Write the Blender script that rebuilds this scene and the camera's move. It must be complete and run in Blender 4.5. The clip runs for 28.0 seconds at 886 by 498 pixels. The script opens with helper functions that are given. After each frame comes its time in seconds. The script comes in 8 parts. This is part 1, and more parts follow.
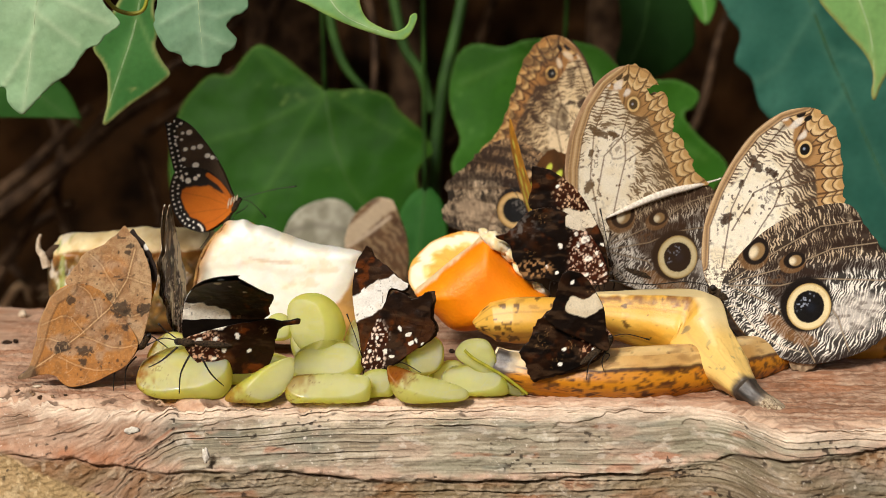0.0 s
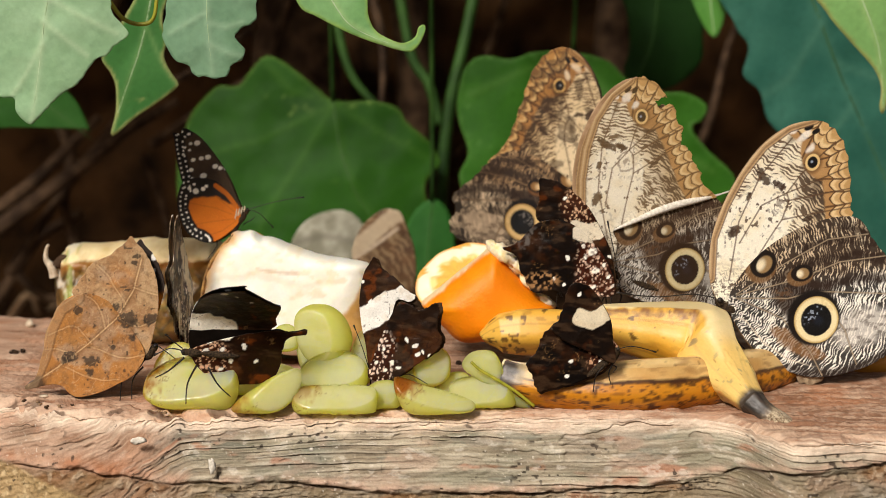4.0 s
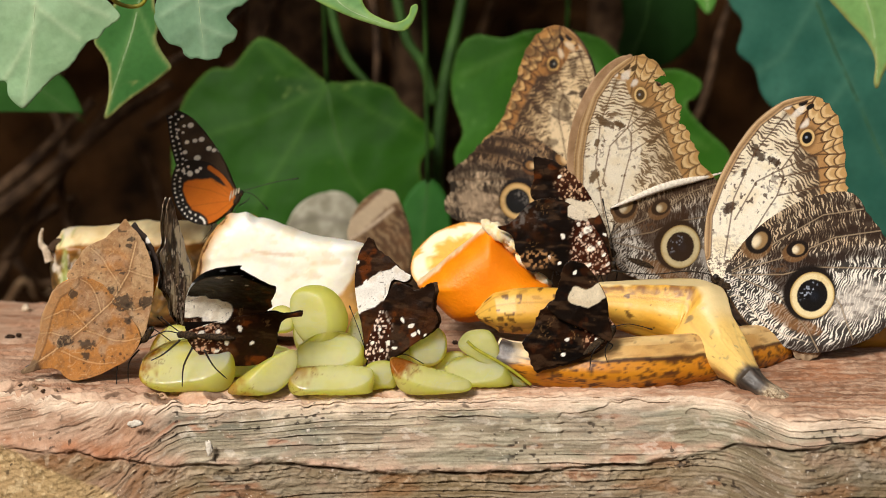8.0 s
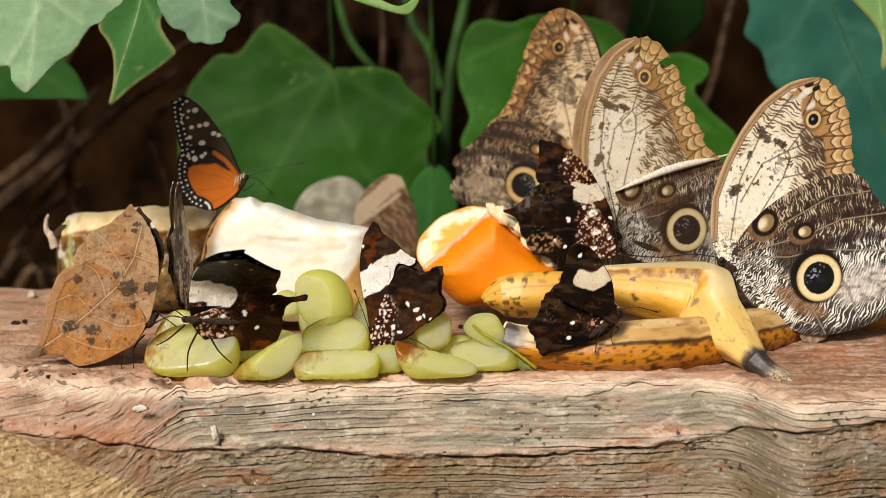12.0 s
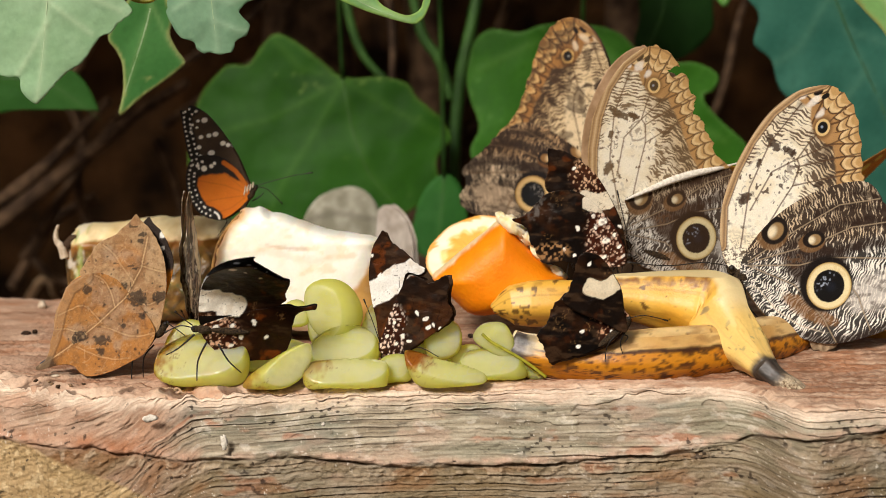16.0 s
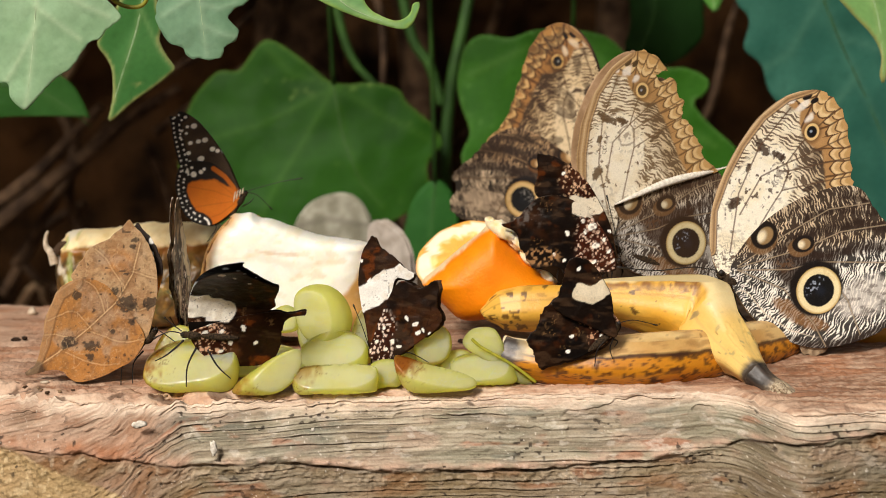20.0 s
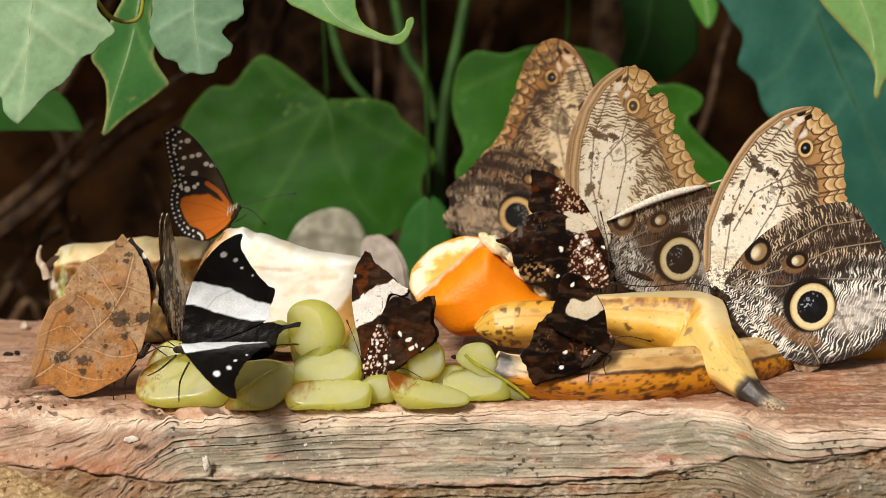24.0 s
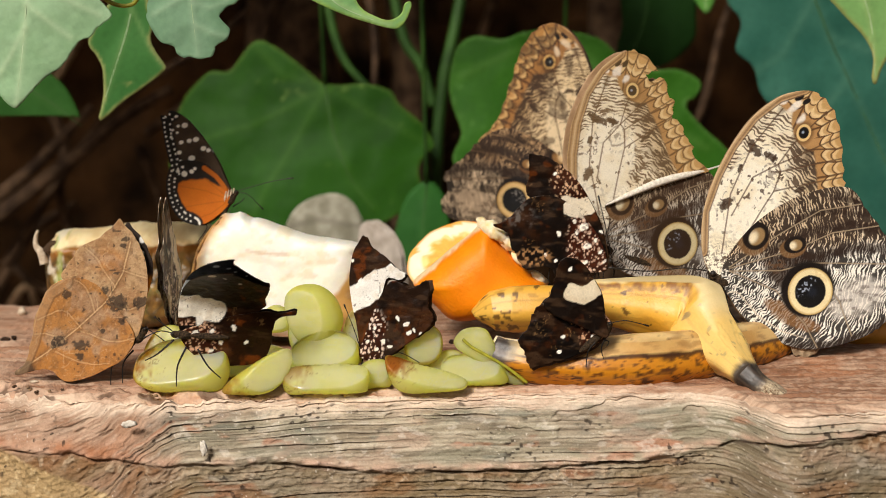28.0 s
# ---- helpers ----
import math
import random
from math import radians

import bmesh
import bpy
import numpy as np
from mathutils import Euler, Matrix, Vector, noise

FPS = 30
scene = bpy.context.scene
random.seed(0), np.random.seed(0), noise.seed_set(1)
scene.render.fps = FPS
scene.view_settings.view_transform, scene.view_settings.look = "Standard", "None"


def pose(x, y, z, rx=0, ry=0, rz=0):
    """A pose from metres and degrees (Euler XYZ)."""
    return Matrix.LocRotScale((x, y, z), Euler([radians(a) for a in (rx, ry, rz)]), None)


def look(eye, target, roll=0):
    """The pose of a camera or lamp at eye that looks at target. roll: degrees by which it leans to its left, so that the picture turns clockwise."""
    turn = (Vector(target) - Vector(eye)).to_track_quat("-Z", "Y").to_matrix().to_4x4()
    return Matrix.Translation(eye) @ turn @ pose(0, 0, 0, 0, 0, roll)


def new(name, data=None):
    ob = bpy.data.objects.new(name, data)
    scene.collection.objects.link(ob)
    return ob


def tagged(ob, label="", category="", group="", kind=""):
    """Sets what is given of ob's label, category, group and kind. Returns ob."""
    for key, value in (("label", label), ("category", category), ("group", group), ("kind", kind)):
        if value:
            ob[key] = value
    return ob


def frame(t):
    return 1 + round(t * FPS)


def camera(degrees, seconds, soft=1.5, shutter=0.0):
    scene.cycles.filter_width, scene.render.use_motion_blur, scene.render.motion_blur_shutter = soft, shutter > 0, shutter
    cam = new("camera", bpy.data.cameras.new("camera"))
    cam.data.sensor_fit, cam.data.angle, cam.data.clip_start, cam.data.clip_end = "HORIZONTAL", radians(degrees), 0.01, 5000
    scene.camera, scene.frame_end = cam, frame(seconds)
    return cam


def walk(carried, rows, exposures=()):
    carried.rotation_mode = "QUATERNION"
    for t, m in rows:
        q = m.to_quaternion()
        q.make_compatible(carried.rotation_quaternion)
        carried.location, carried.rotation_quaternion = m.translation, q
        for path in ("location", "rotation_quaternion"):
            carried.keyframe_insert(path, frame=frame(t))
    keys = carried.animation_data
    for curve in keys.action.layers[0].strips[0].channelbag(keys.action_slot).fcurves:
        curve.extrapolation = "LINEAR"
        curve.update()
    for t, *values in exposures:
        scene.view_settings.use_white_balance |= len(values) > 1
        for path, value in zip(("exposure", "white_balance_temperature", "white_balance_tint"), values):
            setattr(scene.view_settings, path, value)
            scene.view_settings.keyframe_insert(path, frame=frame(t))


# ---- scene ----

# ---------------------------------------------------------------- camera
PATH = [
    (0, -0.00345, -0.60143, 0.15067, -0.000, -8.980, -0.000),
    (0.5, -0.00317, -0.60137, 0.15139, 0.223, -9.082, 0.104),
    (1, -0.00217, -0.60225, 0.15084, 0.268, -8.966, 0.187),
    (1.5, -0.00356, -0.60159, 0.15129, 0.032, -8.967, 0.365),
    (2, -0.00233, -0.60183, 0.15067, 0.003, -8.879, 0.399),
    (2.5, -0.00293, -0.60177, 0.15075, -0.185, -8.887, 0.403),
    (3, -0.00298, -0.60198, 0.15086, -0.170, -8.638, 0.430),
    (3.5, -0.00385, -0.60184, 0.15107, -0.043, -8.541, 0.302),
    (4, -0.00338, -0.60148, 0.15058, 0.242, -8.601, 0.199),
    (4.5, -0.00333, -0.60218, 0.15036, 0.476, -8.718, 0.182),
    (6.5, -0.00130, -0.60112, 0.14977, 0.486, -9.001, -0.161),
    (7, -0.00138, -0.60140, 0.14925, 0.300, -9.057, -0.300),
    (7.5, -0.00177, -0.60069, 0.14926, 0.163, -9.201, -0.337),
    (8, -0.00238, -0.60076, 0.14991, 0.171, -9.209, -0.415),
    (8.5, -0.00208, -0.60042, 0.14975, 0.374, -9.088, -0.454),
    (9, -0.00159, -0.60024, 0.14886, 0.521, -9.064, -0.553),
    (9.5, -0.00143, -0.60017, 0.14878, 0.572, -9.111, -0.591),
    (10, -0.00046, -0.60056, 0.14841, 0.483, -9.208, -0.661),
    (10.5, -0.00060, -0.59955, 0.14843, 0.481, -9.371, -0.694),
    (11, -0.00123, -0.59977, 0.14799, 0.553, -9.400, -0.655),
    (11.5, -0.00076, -0.59965, 0.14744, 0.498, -9.432, -0.655),
    (12, -0.00004, -0.59948, 0.14774, 0.553, -9.559, -0.730),
    (12.5, 0.00005, -0.60055, 0.14830, 0.729, -9.240, -0.747),
    (14.5, 0.00014, -0.59946, 0.14758, 0.388, -9.268, -0.735),
    (15, -0.00008, -0.59937, 0.14765, 0.669, -9.218, -0.825),
    (15.5, -0.00005, -0.59915, 0.14694, 0.746, -9.182, -0.837),
    (16, 0.00053, -0.59943, 0.14716, 0.903, -9.213, -0.939),
    (16.5, 0.00156, -0.59936, 0.14703, 1.079, -9.172, -1.047),
    (17, 0.00237, -0.59941, 0.14734, 1.092, -9.219, -1.075),
    (17.5, 0.00242, -0.59977, 0.14759, 1.032, -9.240, -1.161),
    (18, 0.00190, -0.59917, 0.14716, 0.992, -9.326, -1.094),
    (18.5, 0.00222, -0.59998, 0.14739, 0.999, -9.252, -0.976),
    (19, 0.00341, -0.59972, 0.14732, 0.987, -9.259, -0.989),
    (19.5, 0.00220, -0.59933, 0.14704, 0.828, -9.152, -1.033),
    (20, 0.00212, -0.59929, 0.14651, 0.703, -8.995, -1.039),
    (20.5, 0.00174, -0.59848, 0.14657, 0.604, -9.003, -0.982),
    (22.5, 0.00187, -0.59828, 0.14598, 0.549, -8.719, -0.896),
    (23, 0.00286, -0.59887, 0.14572, 0.533, -8.590, -0.979),
    (23.5, 0.00172, -0.59920, 0.14581, 0.484, -8.454, -0.903),
    (24, 0.00230, -0.59868, 0.14613, 0.503, -8.475, -0.854),
    (24.5, 0.00214, -0.59897, 0.14550, 0.522, -8.549, -0.754),
    (25, 0.00235, -0.59880, 0.14582, 0.566, -8.677, -0.823),
    (25.5, 0.00234, -0.59879, 0.14571, 0.510, -8.755, -0.848),
    (26, 0.00248, -0.59870, 0.14624, 0.466, -8.704, -0.866),
    (26.5, 0.00223, -0.59889, 0.14581, 0.339, -8.670, -0.788),
    (27, 0.00195, -0.59859, 0.14574, 0.372, -8.759, -0.754),
    (27.5, 0.00220, -0.59820, 0.14579, 0.473, -8.902, -0.852),
    (28, 0.00205, -0.59799, 0.14499, 0.412, -8.883, -0.845),
]
cam = camera(28, 28.0, soft=0.85)
walk(cam, [(t, pose(x, y, z, 90 + pitch, 0, yaw) @ pose(0, 0, 0, 0, 0, roll)) for t, x, y, z, yaw, pitch, roll in PATH],
     exposures=[(0, -0.1, 6500, 10), (28, -0.1, 6500, 10)])
cam.data.dof.use_dof = True
cam.data.dof.focus_distance = 0.635
cam.data.dof.aperture_fstop = 13.0

# ---------------------------------------------------------------- light
SUN_ELEVATION, SUN_TURN = 38, 206      # degrees; the turn is clockwise from +y
world = bpy.data.worlds.new("sky")
scene.world = world
world.use_nodes = True
sky = world.node_tree.nodes.new("ShaderNodeTexSky")
sky.sky_type, sky.sun_disc = "NISHITA", False
sky.sun_elevation, sky.sun_rotation = radians(SUN_ELEVATION), radians(SUN_TURN)
sky.air_density, sky.dust_density = 1.0, 9.0
world.node_tree.nodes["Background"].inputs["Strength"].default_value = 0.042
world.node_tree.links.new(sky.outputs[0], world.node_tree.nodes["Background"].inputs["Color"])
sun = new("sun", bpy.data.lights.new("sun", "SUN"))
sun.data.energy, sun.data.angle, sun.data.color = 3.8, radians(12), (1.0, 0.95, 0.88)
a, e = radians(SUN_TURN), radians(SUN_ELEVATION)
sun.matrix_basis = look((math.sin(a) * math.cos(e), math.cos(a) * math.cos(e), math.sin(e)), (0, 0, 0))


# ---------------------------------------------------------------- numbers and noise
def clamp(v):
    return np.clip(v, 0.0, 1.0)


def ss(a, b, v):
    """Smooth step from 0 at a to 1 at b."""
    t = clamp((v - a) / (b - a))
    return t * t * (3 - 2 * t)


def lattice(ix, iy, seed):
    h = (ix.astype(np.int64) * 374761393 + iy.astype(np.int64) * 668265263 + seed * 974711) & 0x7FFFFFFF
    h = ((h ^ (h >> 13)) * 1274126177) & 0x7FFFFFFF
    return ((h ^ (h >> 16)) & 0xFFFF) / 32767.5 - 1.0


def vnoise(x, y, seed=0):
    ix, iy = np.floor(x), np.floor(y)
    u, v = x - ix, y - iy
    u, v = u * u * (3 - 2 * u), v * v * (3 - 2 * v)
    n00, n10 = lattice(ix, iy, seed), lattice(ix + 1, iy, seed)
    n01, n11 = lattice(ix, iy + 1, seed), lattice(ix + 1, iy + 1, seed)
    return (n00 * (1 - u) + n10 * u) * (1 - v) + (n01 * (1 - u) + n11 * u) * v


def fbm(x, y, size, seed=0, octaves=3):
    """Fractal noise in about -1..1 with features of that size."""
    out, amp, x, y = 0.0, 0.6, np.asarray(x, float) / size, np.asarray(y, float) / size
    for n in range(octaves):
        out, amp, x, y = out + amp * vnoise(x, y, seed + 17 * n), amp * 0.5, x * 2.03 + 5.1, y * 2.03 - 3.7
    return out


def rgb(h):
    """Linear colour from an sRGB hex text."""
    return np.array([((int(h[i:i + 2], 16) / 255 + 0.055) / 1.055) ** 2.4 for i in (0, 2, 4)])


def lay(col, mask, c):
    """Lays the colour c over col where mask is 1."""
    m = np.asarray(mask)[..., None]
    return col * (1 - m) + np.asarray(c) * m


def to_line(x, z, pts):
    """Distance to a polyline, and the length along it to the nearest point."""
    best, along, run = np.full(np.shape(x), 1e9), np.zeros(np.shape(x)), 0.0
    for (ax, az), (bx, bz) in zip(pts[:-1], pts[1:]):
        dx, dz = bx - ax, bz - az
        n = math.hypot(dx, dz) or 1e-9
        t = clamp(((x - ax) * dx + (z - az) * dz) / (n * n))
        d = np.hypot(x - ax - t * dx, z - az - t * dz)
        near = d < best
        best, along = np.where(near, d, best), np.where(near, run + t * n, along)
        run += n
    return best, along


def oval(x, z, c, rx, rz=None, turn=0.0):
    """Distance from c in units of the oval's radii."""
    a = radians(turn)
    dx, dz = x - c[0], z - c[1]
    return np.hypot((dx * math.cos(a) + dz * math.sin(a)) / rx, (-dx * math.sin(a) + dz * math.cos(a)) / (rz or rx))


def smooth_loop(pts, steps=8, closed=True):
    """Catmull-Rom through the points."""
    p = np.array(pts, float)
    n, out = len(p), []
    for i in range(n if closed else n - 1):
        a, b, c, d = (p[(i + k) % n] if closed else p[min(max(i + k, 0), n - 1)] for k in (-1, 0, 1, 2))
        for s in range(steps):
            t = s / steps
            out.append(0.5 * (2 * b + (c - a) * t + (2 * a - 5 * b + 4 * c - d) * t * t + (3 * b - a - 3 * c + d) * t ** 3))
    if not closed:
        out.append(p[-1])
    return np.array(out)


# ---------------------------------------------------------------- materials
def nodes_of(name):
    m = bpy.data.materials.new(name)
    m.use_nodes = True
    return m, m.node_tree.nodes, m.node_tree.links, m.node_tree.nodes["Principled BSDF"]


def grainy(n, l, bsdf, size, strength, detail=6, depth=0.0004):
    co = n.new("ShaderNodeTexCoord")
    tex = n.new("ShaderNodeTexNoise")
    tex.inputs["Scale"].default_value, tex.inputs["Detail"].default_value = 1.0 / size, detail
    bump = n.new("ShaderNodeBump")
    bump.inputs["Strength"].default_value, bump.inputs["Distance"].default_value = strength, depth
    l.new(co.outputs["Object"], tex.inputs["Vector"])
    l.new(tex.outputs["Fac"], bump.inputs["Height"])
    l.new(bump.outputs["Normal"], bsdf.inputs["Normal"])
    return co, tex


def pigment(name, rough=0.6, grain=0.0008, bump=0.3, vary=0.12, sub=0.0, spec=0.4, sheen=0.0, depth=0.0004):
    """A surface whose colour follows the pattern laid down on its mesh, with grain and slight unevenness."""
    m, n, l, b = nodes_of(name)
    co, tex = grainy(n, l, b, grain, bump, depth=depth)
    at = n.new("ShaderNodeAttribute")
    at.attribute_name = "pigment"
    mix = n.new("ShaderNodeMix")
    mix.data_type, mix.blend_type = "RGBA", "MULTIPLY"
    mix.inputs["Factor"].default_value = 1.0
    ramp = n.new("ShaderNodeMapRange")
    ramp.inputs["To Min"].default_value, ramp.inputs["To Max"].default_value = 1 - vary, 1 + vary
    l.new(tex.outputs["Fac"], ramp.inputs["Value"])
    l.new(at.outputs["Color"], mix.inputs["A"])
    l.new(ramp.outputs["Result"], mix.inputs["B"])
    l.new(mix.outputs["Result"], b.inputs["Base Color"])
    b.inputs["Roughness"].default_value = rough
    b.inputs["Specular IOR Level"].default_value = spec
    if sub:
        b.inputs["Subsurface Weight"].default_value = sub
        b.inputs["Subsurface Radius"].default_value = (0.008, 0.006, 0.003)
        b.inputs["Subsurface Scale"].default_value = 1.0
    if sheen:
        b.inputs["Sheen Weight"].default_value = sheen
    return m


def plain(name, c1, c2, size, rough=0.6, bump=0.3, spec=0.4, sub=0.0, depth=0.0004, contrast=(0.35, 0.65)):
    """Two colours mottled at the given size."""
    m, n, l, b = nodes_of(name)
    co, tex = grainy(n, l, b, size, bump, depth=depth)
    ramp = n.new("ShaderNodeValToRGB")
    ramp.color_ramp.elements[0].position, ramp.color_ramp.elements[1].position = contrast
    ramp.color_ramp.elements[0].color, ramp.color_ramp.elements[1].color = (*rgb(c1), 1), (*rgb(c2), 1)
    l.new(tex.outputs["Fac"], ramp.inputs["Fac"])
    l.new(ramp.outputs["Color"], b.inputs["Base Color"])
    b.inputs["Roughness"].default_value = rough
    b.inputs["Specular IOR Level"].default_value = spec
    if sub:
        b.inputs["Subsurface Weight"].default_value = sub
        b.inputs["Subsurface Radius"].default_value = (0.008, 0.007, 0.003)
        b.inputs["Subsurface Scale"].default_value = 1.0
    return m


M_WING = pigment("wing_scales", 0.55, 0.0005, 0.6, 0.2, spec=0.3)
M_DARKWING = pigment("dark_wing_scales", 0.36, 0.0006, 0.4, 0.25, spec=0.12)
M_LEAF = pigment("leaf_skin", 0.55, 0.0022, 0.4, 0.16, sub=0.04, spec=0.1)
M_WOOD = pigment("weathered_wood", 0.72, 0.0009, 0.55, 0.22, spec=0.25, depth=0.0006)
M_FRUIT = pigment("fruit_flesh", 0.4, 0.0011, 0.25, 0.06, sub=0.25, spec=0.4)
M_PEEL = pigment("fruit_peel", 0.42, 0.0009, 0.3, 0.08, sub=0.08, spec=0.45)
M_ORANGE = pigment("orange_peel", 0.48, 0.0011, 0.5, 0.07, sub=0.06, spec=0.3)
M_GRAPE = pigment("grape_flesh", 0.14, 0.004, 0.35, 0.06, sub=1.0, spec=0.5)
wet = M_GRAPE.node_tree.nodes["Principled BSDF"]
wet.inputs["Transmission Weight"].default_value, wet.inputs["IOR"].default_value = 0.28, 1.34
wet.inputs["Subsurface Radius"].default_value = (0.013, 0.011, 0.004)
# light passes right through the pulp
tree = M_GRAPE.node_tree
glow, blend = tree.nodes.new("ShaderNodeBsdfTranslucent"), tree.nodes.new("ShaderNodeMixShader")
tree.links.new(wet.inputs["Base Color"].links[0].from_socket, glow.inputs["Color"])
blend.inputs["Fac"].default_value = 0.4
tree.links.new(wet.outputs[0], blend.inputs[1])
tree.links.new(glow.outputs[0], blend.inputs[2])
tree.links.new(blend.outputs[0], tree.nodes["Material Output"].inputs["Surface"])
M_GRAPESKIN = pigment("grape_skin", 0.3, 0.004, 0.1, 0.06, sub=0.4, spec=0.4)
M_BODY = plain("furry_body", "18120c", "4a3a28", 0.0006, 0.85, 0.8, 0.2)
M_LEG = plain("leg_chitin", "0c0907", "241a12", 0.001, 0.5, 0.2)
M_SOIL = plain("dark_soil", "1c1209", "583c22", 0.05, 0.95, 1.0, 0.1, depth=0.02)
M_TWIG = plain("dry_twig", "2e2015", "604a36", 0.012, 0.85, 0.7, 0.2, depth=0.002)
M_PALETWIG = plain("pale_twig", "6a5038", "a88c6c", 0.012, 0.85, 0.6, 0.2, depth=0.002)
M_STALK = plain("green_stalk", "203c14", "3c6026", 0.02, 0.5, 0.3)
M_FRUITPULP = plain("soft_pulp", "e8cf94", "f6ead0", 0.003, 0.5, 0.4, 0.4, sub=0.2)
M_RIB = plain("leaf_rib", "94ae82", "b6caa2", 0.006, 0.5, 0.2)
M_BROWNEDGE = plain("browned_cut", "5a3818", "a87c40", 0.002, 0.6, 0.4)
M_FRAY = plain("frayed_fibre", "6a543e", "d8c6a8", 0.0011, 0.9, 1.0, 0.2, depth=0.001)
M_TENDRIL = plain("tendril_skin", "8a8a20", "b0a838", 0.004, 0.45, 0.2)
M_CRUMB = plain("dark_crumb", "1a120c", "3c2a1c", 0.001, 0.9, 0.8, 0.2)
M_FLECK = plain("dried_white", "c8beae", "eae2d4", 0.001, 0.7, 0.3, 0.3)
M_PEBBLE = plain("pale_pebble", "a8947c", "d8c8b0", 0.002, 0.8, 0.5, 0.3)


# ---------------------------------------------------------------- mesh helpers
def part(name, data, material, parent=None, label=""):
    """Links a mesh (or a bmesh) as one object under its thing or part."""
    if isinstance(data, bmesh.types.BMesh):
        me = bpy.data.meshes.new(name)
        data.to_mesh(me)
        data.free()
        data = me
    if material and not data.materials:
        data.materials.append(material)
    ob = new(name, data)
    ob.parent = parent
    if label:
        ob["label"] = label
    return ob


def thing(name, m, label, category, group="", kind=""):
    ob = new(name)
    ob.empty_display_size = 0.01
    ob.matrix_basis = m
    return tagged(ob, label, category, group, kind)


def mesh_of(name, verts, faces, material, col=None, smooth=True):
    me = bpy.data.meshes.new(name)
    me.from_pydata([tuple(v) for v in verts], [], [tuple(int(i) for i in f) for f in faces])
    if smooth:
        me.polygons.foreach_set("use_smooth", [True] * len(me.polygons))
    if col is not None:
        at = me.attributes.new("pigment", "FLOAT_COLOR", "POINT")
        at.data.foreach_set("color", np.c_[np.clip(col, 0.002, 1), np.ones(len(col))].astype(np.float32).ravel())
    me.materials.append(material)
    me.update()
    return me


def inside(x, z, loop):
    hit = np.zeros(x.shape, bool)
    for (ax, az), (bx, bz) in zip(loop, np.roll(loop, -1, 0)):
        if az != bz:
            cross = (az > z) != (bz > z)
            hit ^= cross & (x < (bx - ax) * (z - az) / (bz - az) + ax)
    return hit


def sheet(name, loop, step, front, back, material, bend=None, thick=0.16):
    """A thin closed sheet in the x-z plane, outlined by loop (mm). front and back give its colour on the side towards -y and +y;
    bend gives the offset along y. All in mm; the mesh is in metres."""
    loop = np.asarray(loop, float)
    lo, hi = loop.min(0) - step, loop.max(0) + step
    xs, zs = np.arange(lo[0], hi[0] + step, step), np.arange(lo[1], hi[1] + step, step)
    gx, gz = np.meshgrid(xs, zs)
    ins = inside(gx, gz, loop)
    cell = ins[:-1, :-1].astype(int) + ins[1:, :-1] + ins[:-1, 1:] + ins[1:, 1:] >= 2
    used = np.zeros(ins.shape, bool)
    for a, b in ((0, 0), (1, 0), (0, 1), (1, 1)):
        used[a:used.shape[0] - 1 + a, b:used.shape[1] - 1 + b] |= cell
    index = -np.ones(ins.shape, int)
    index[used] = np.arange(used.sum())
    x, z = gx[used].copy(), gz[used].copy()
    count = np.zeros(ins.shape, int)
    for a, b in ((0, 0), (1, 0), (0, 1), (1, 1)):
        count[a:count.shape[0] - 1 + a, b:count.shape[1] - 1 + b] += cell
    rim = np.where(count[used] < 4)[0]
    # the rim's points go to the nearest place on the outline
    best, bx, bz = np.full(len(rim), 1e9), x[rim].copy(), z[rim].copy()
    for (ax, az), (cx, cz) in zip(loop, np.roll(loop, -1, 0)):
        dx, dz = cx - ax, cz - az
        n2 = dx * dx + dz * dz
        if n2 < 1e-12:
            continue
        t = clamp(((x[rim] - ax) * dx + (z[rim] - az) * dz) / n2)
        qx, qz = ax + t * dx, az + t * dz
        d = np.hypot(x[rim] - qx, z[rim] - qz)
        m = d < best
        best, bx, bz = np.where(m, d, best), np.where(m, qx, bx), np.where(m, qz, bz)
    x[rim], z[rim] = bx, bz
    y = bend(x, z) if bend else np.zeros(len(x))
    r, c = np.where(cell)
    quads = np.stack([index[r, c], index[r, c + 1], index[r + 1, c + 1], index[r + 1, c]], 1)
    n = len(x)
    edges = np.concatenate([np.stack([quads[:, k], quads[:, (k + 1) % 4]], 1) for k in range(4)])
    key = {}
    for p, q in edges.tolist():
        key[(p, q)] = 1
    border = [(p, q) for p, q in key if (q, p) not in key]
    faces = quads.tolist() + (quads[:, ::-1] + n).tolist() + [(q, p, p + n, q + n) for p, q in border]
    half = (thick(x, z) if callable(thick) else np.full(n, float(thick))) / 2
    v = np.concatenate([np.stack([x, y - half, z], 1), np.stack([x, y + half, z], 1)]) / 1000
    cf, cb = front(x, z), back(x, z)
    return mesh_of(name, v, faces, material, np.concatenate([cf, cb]))


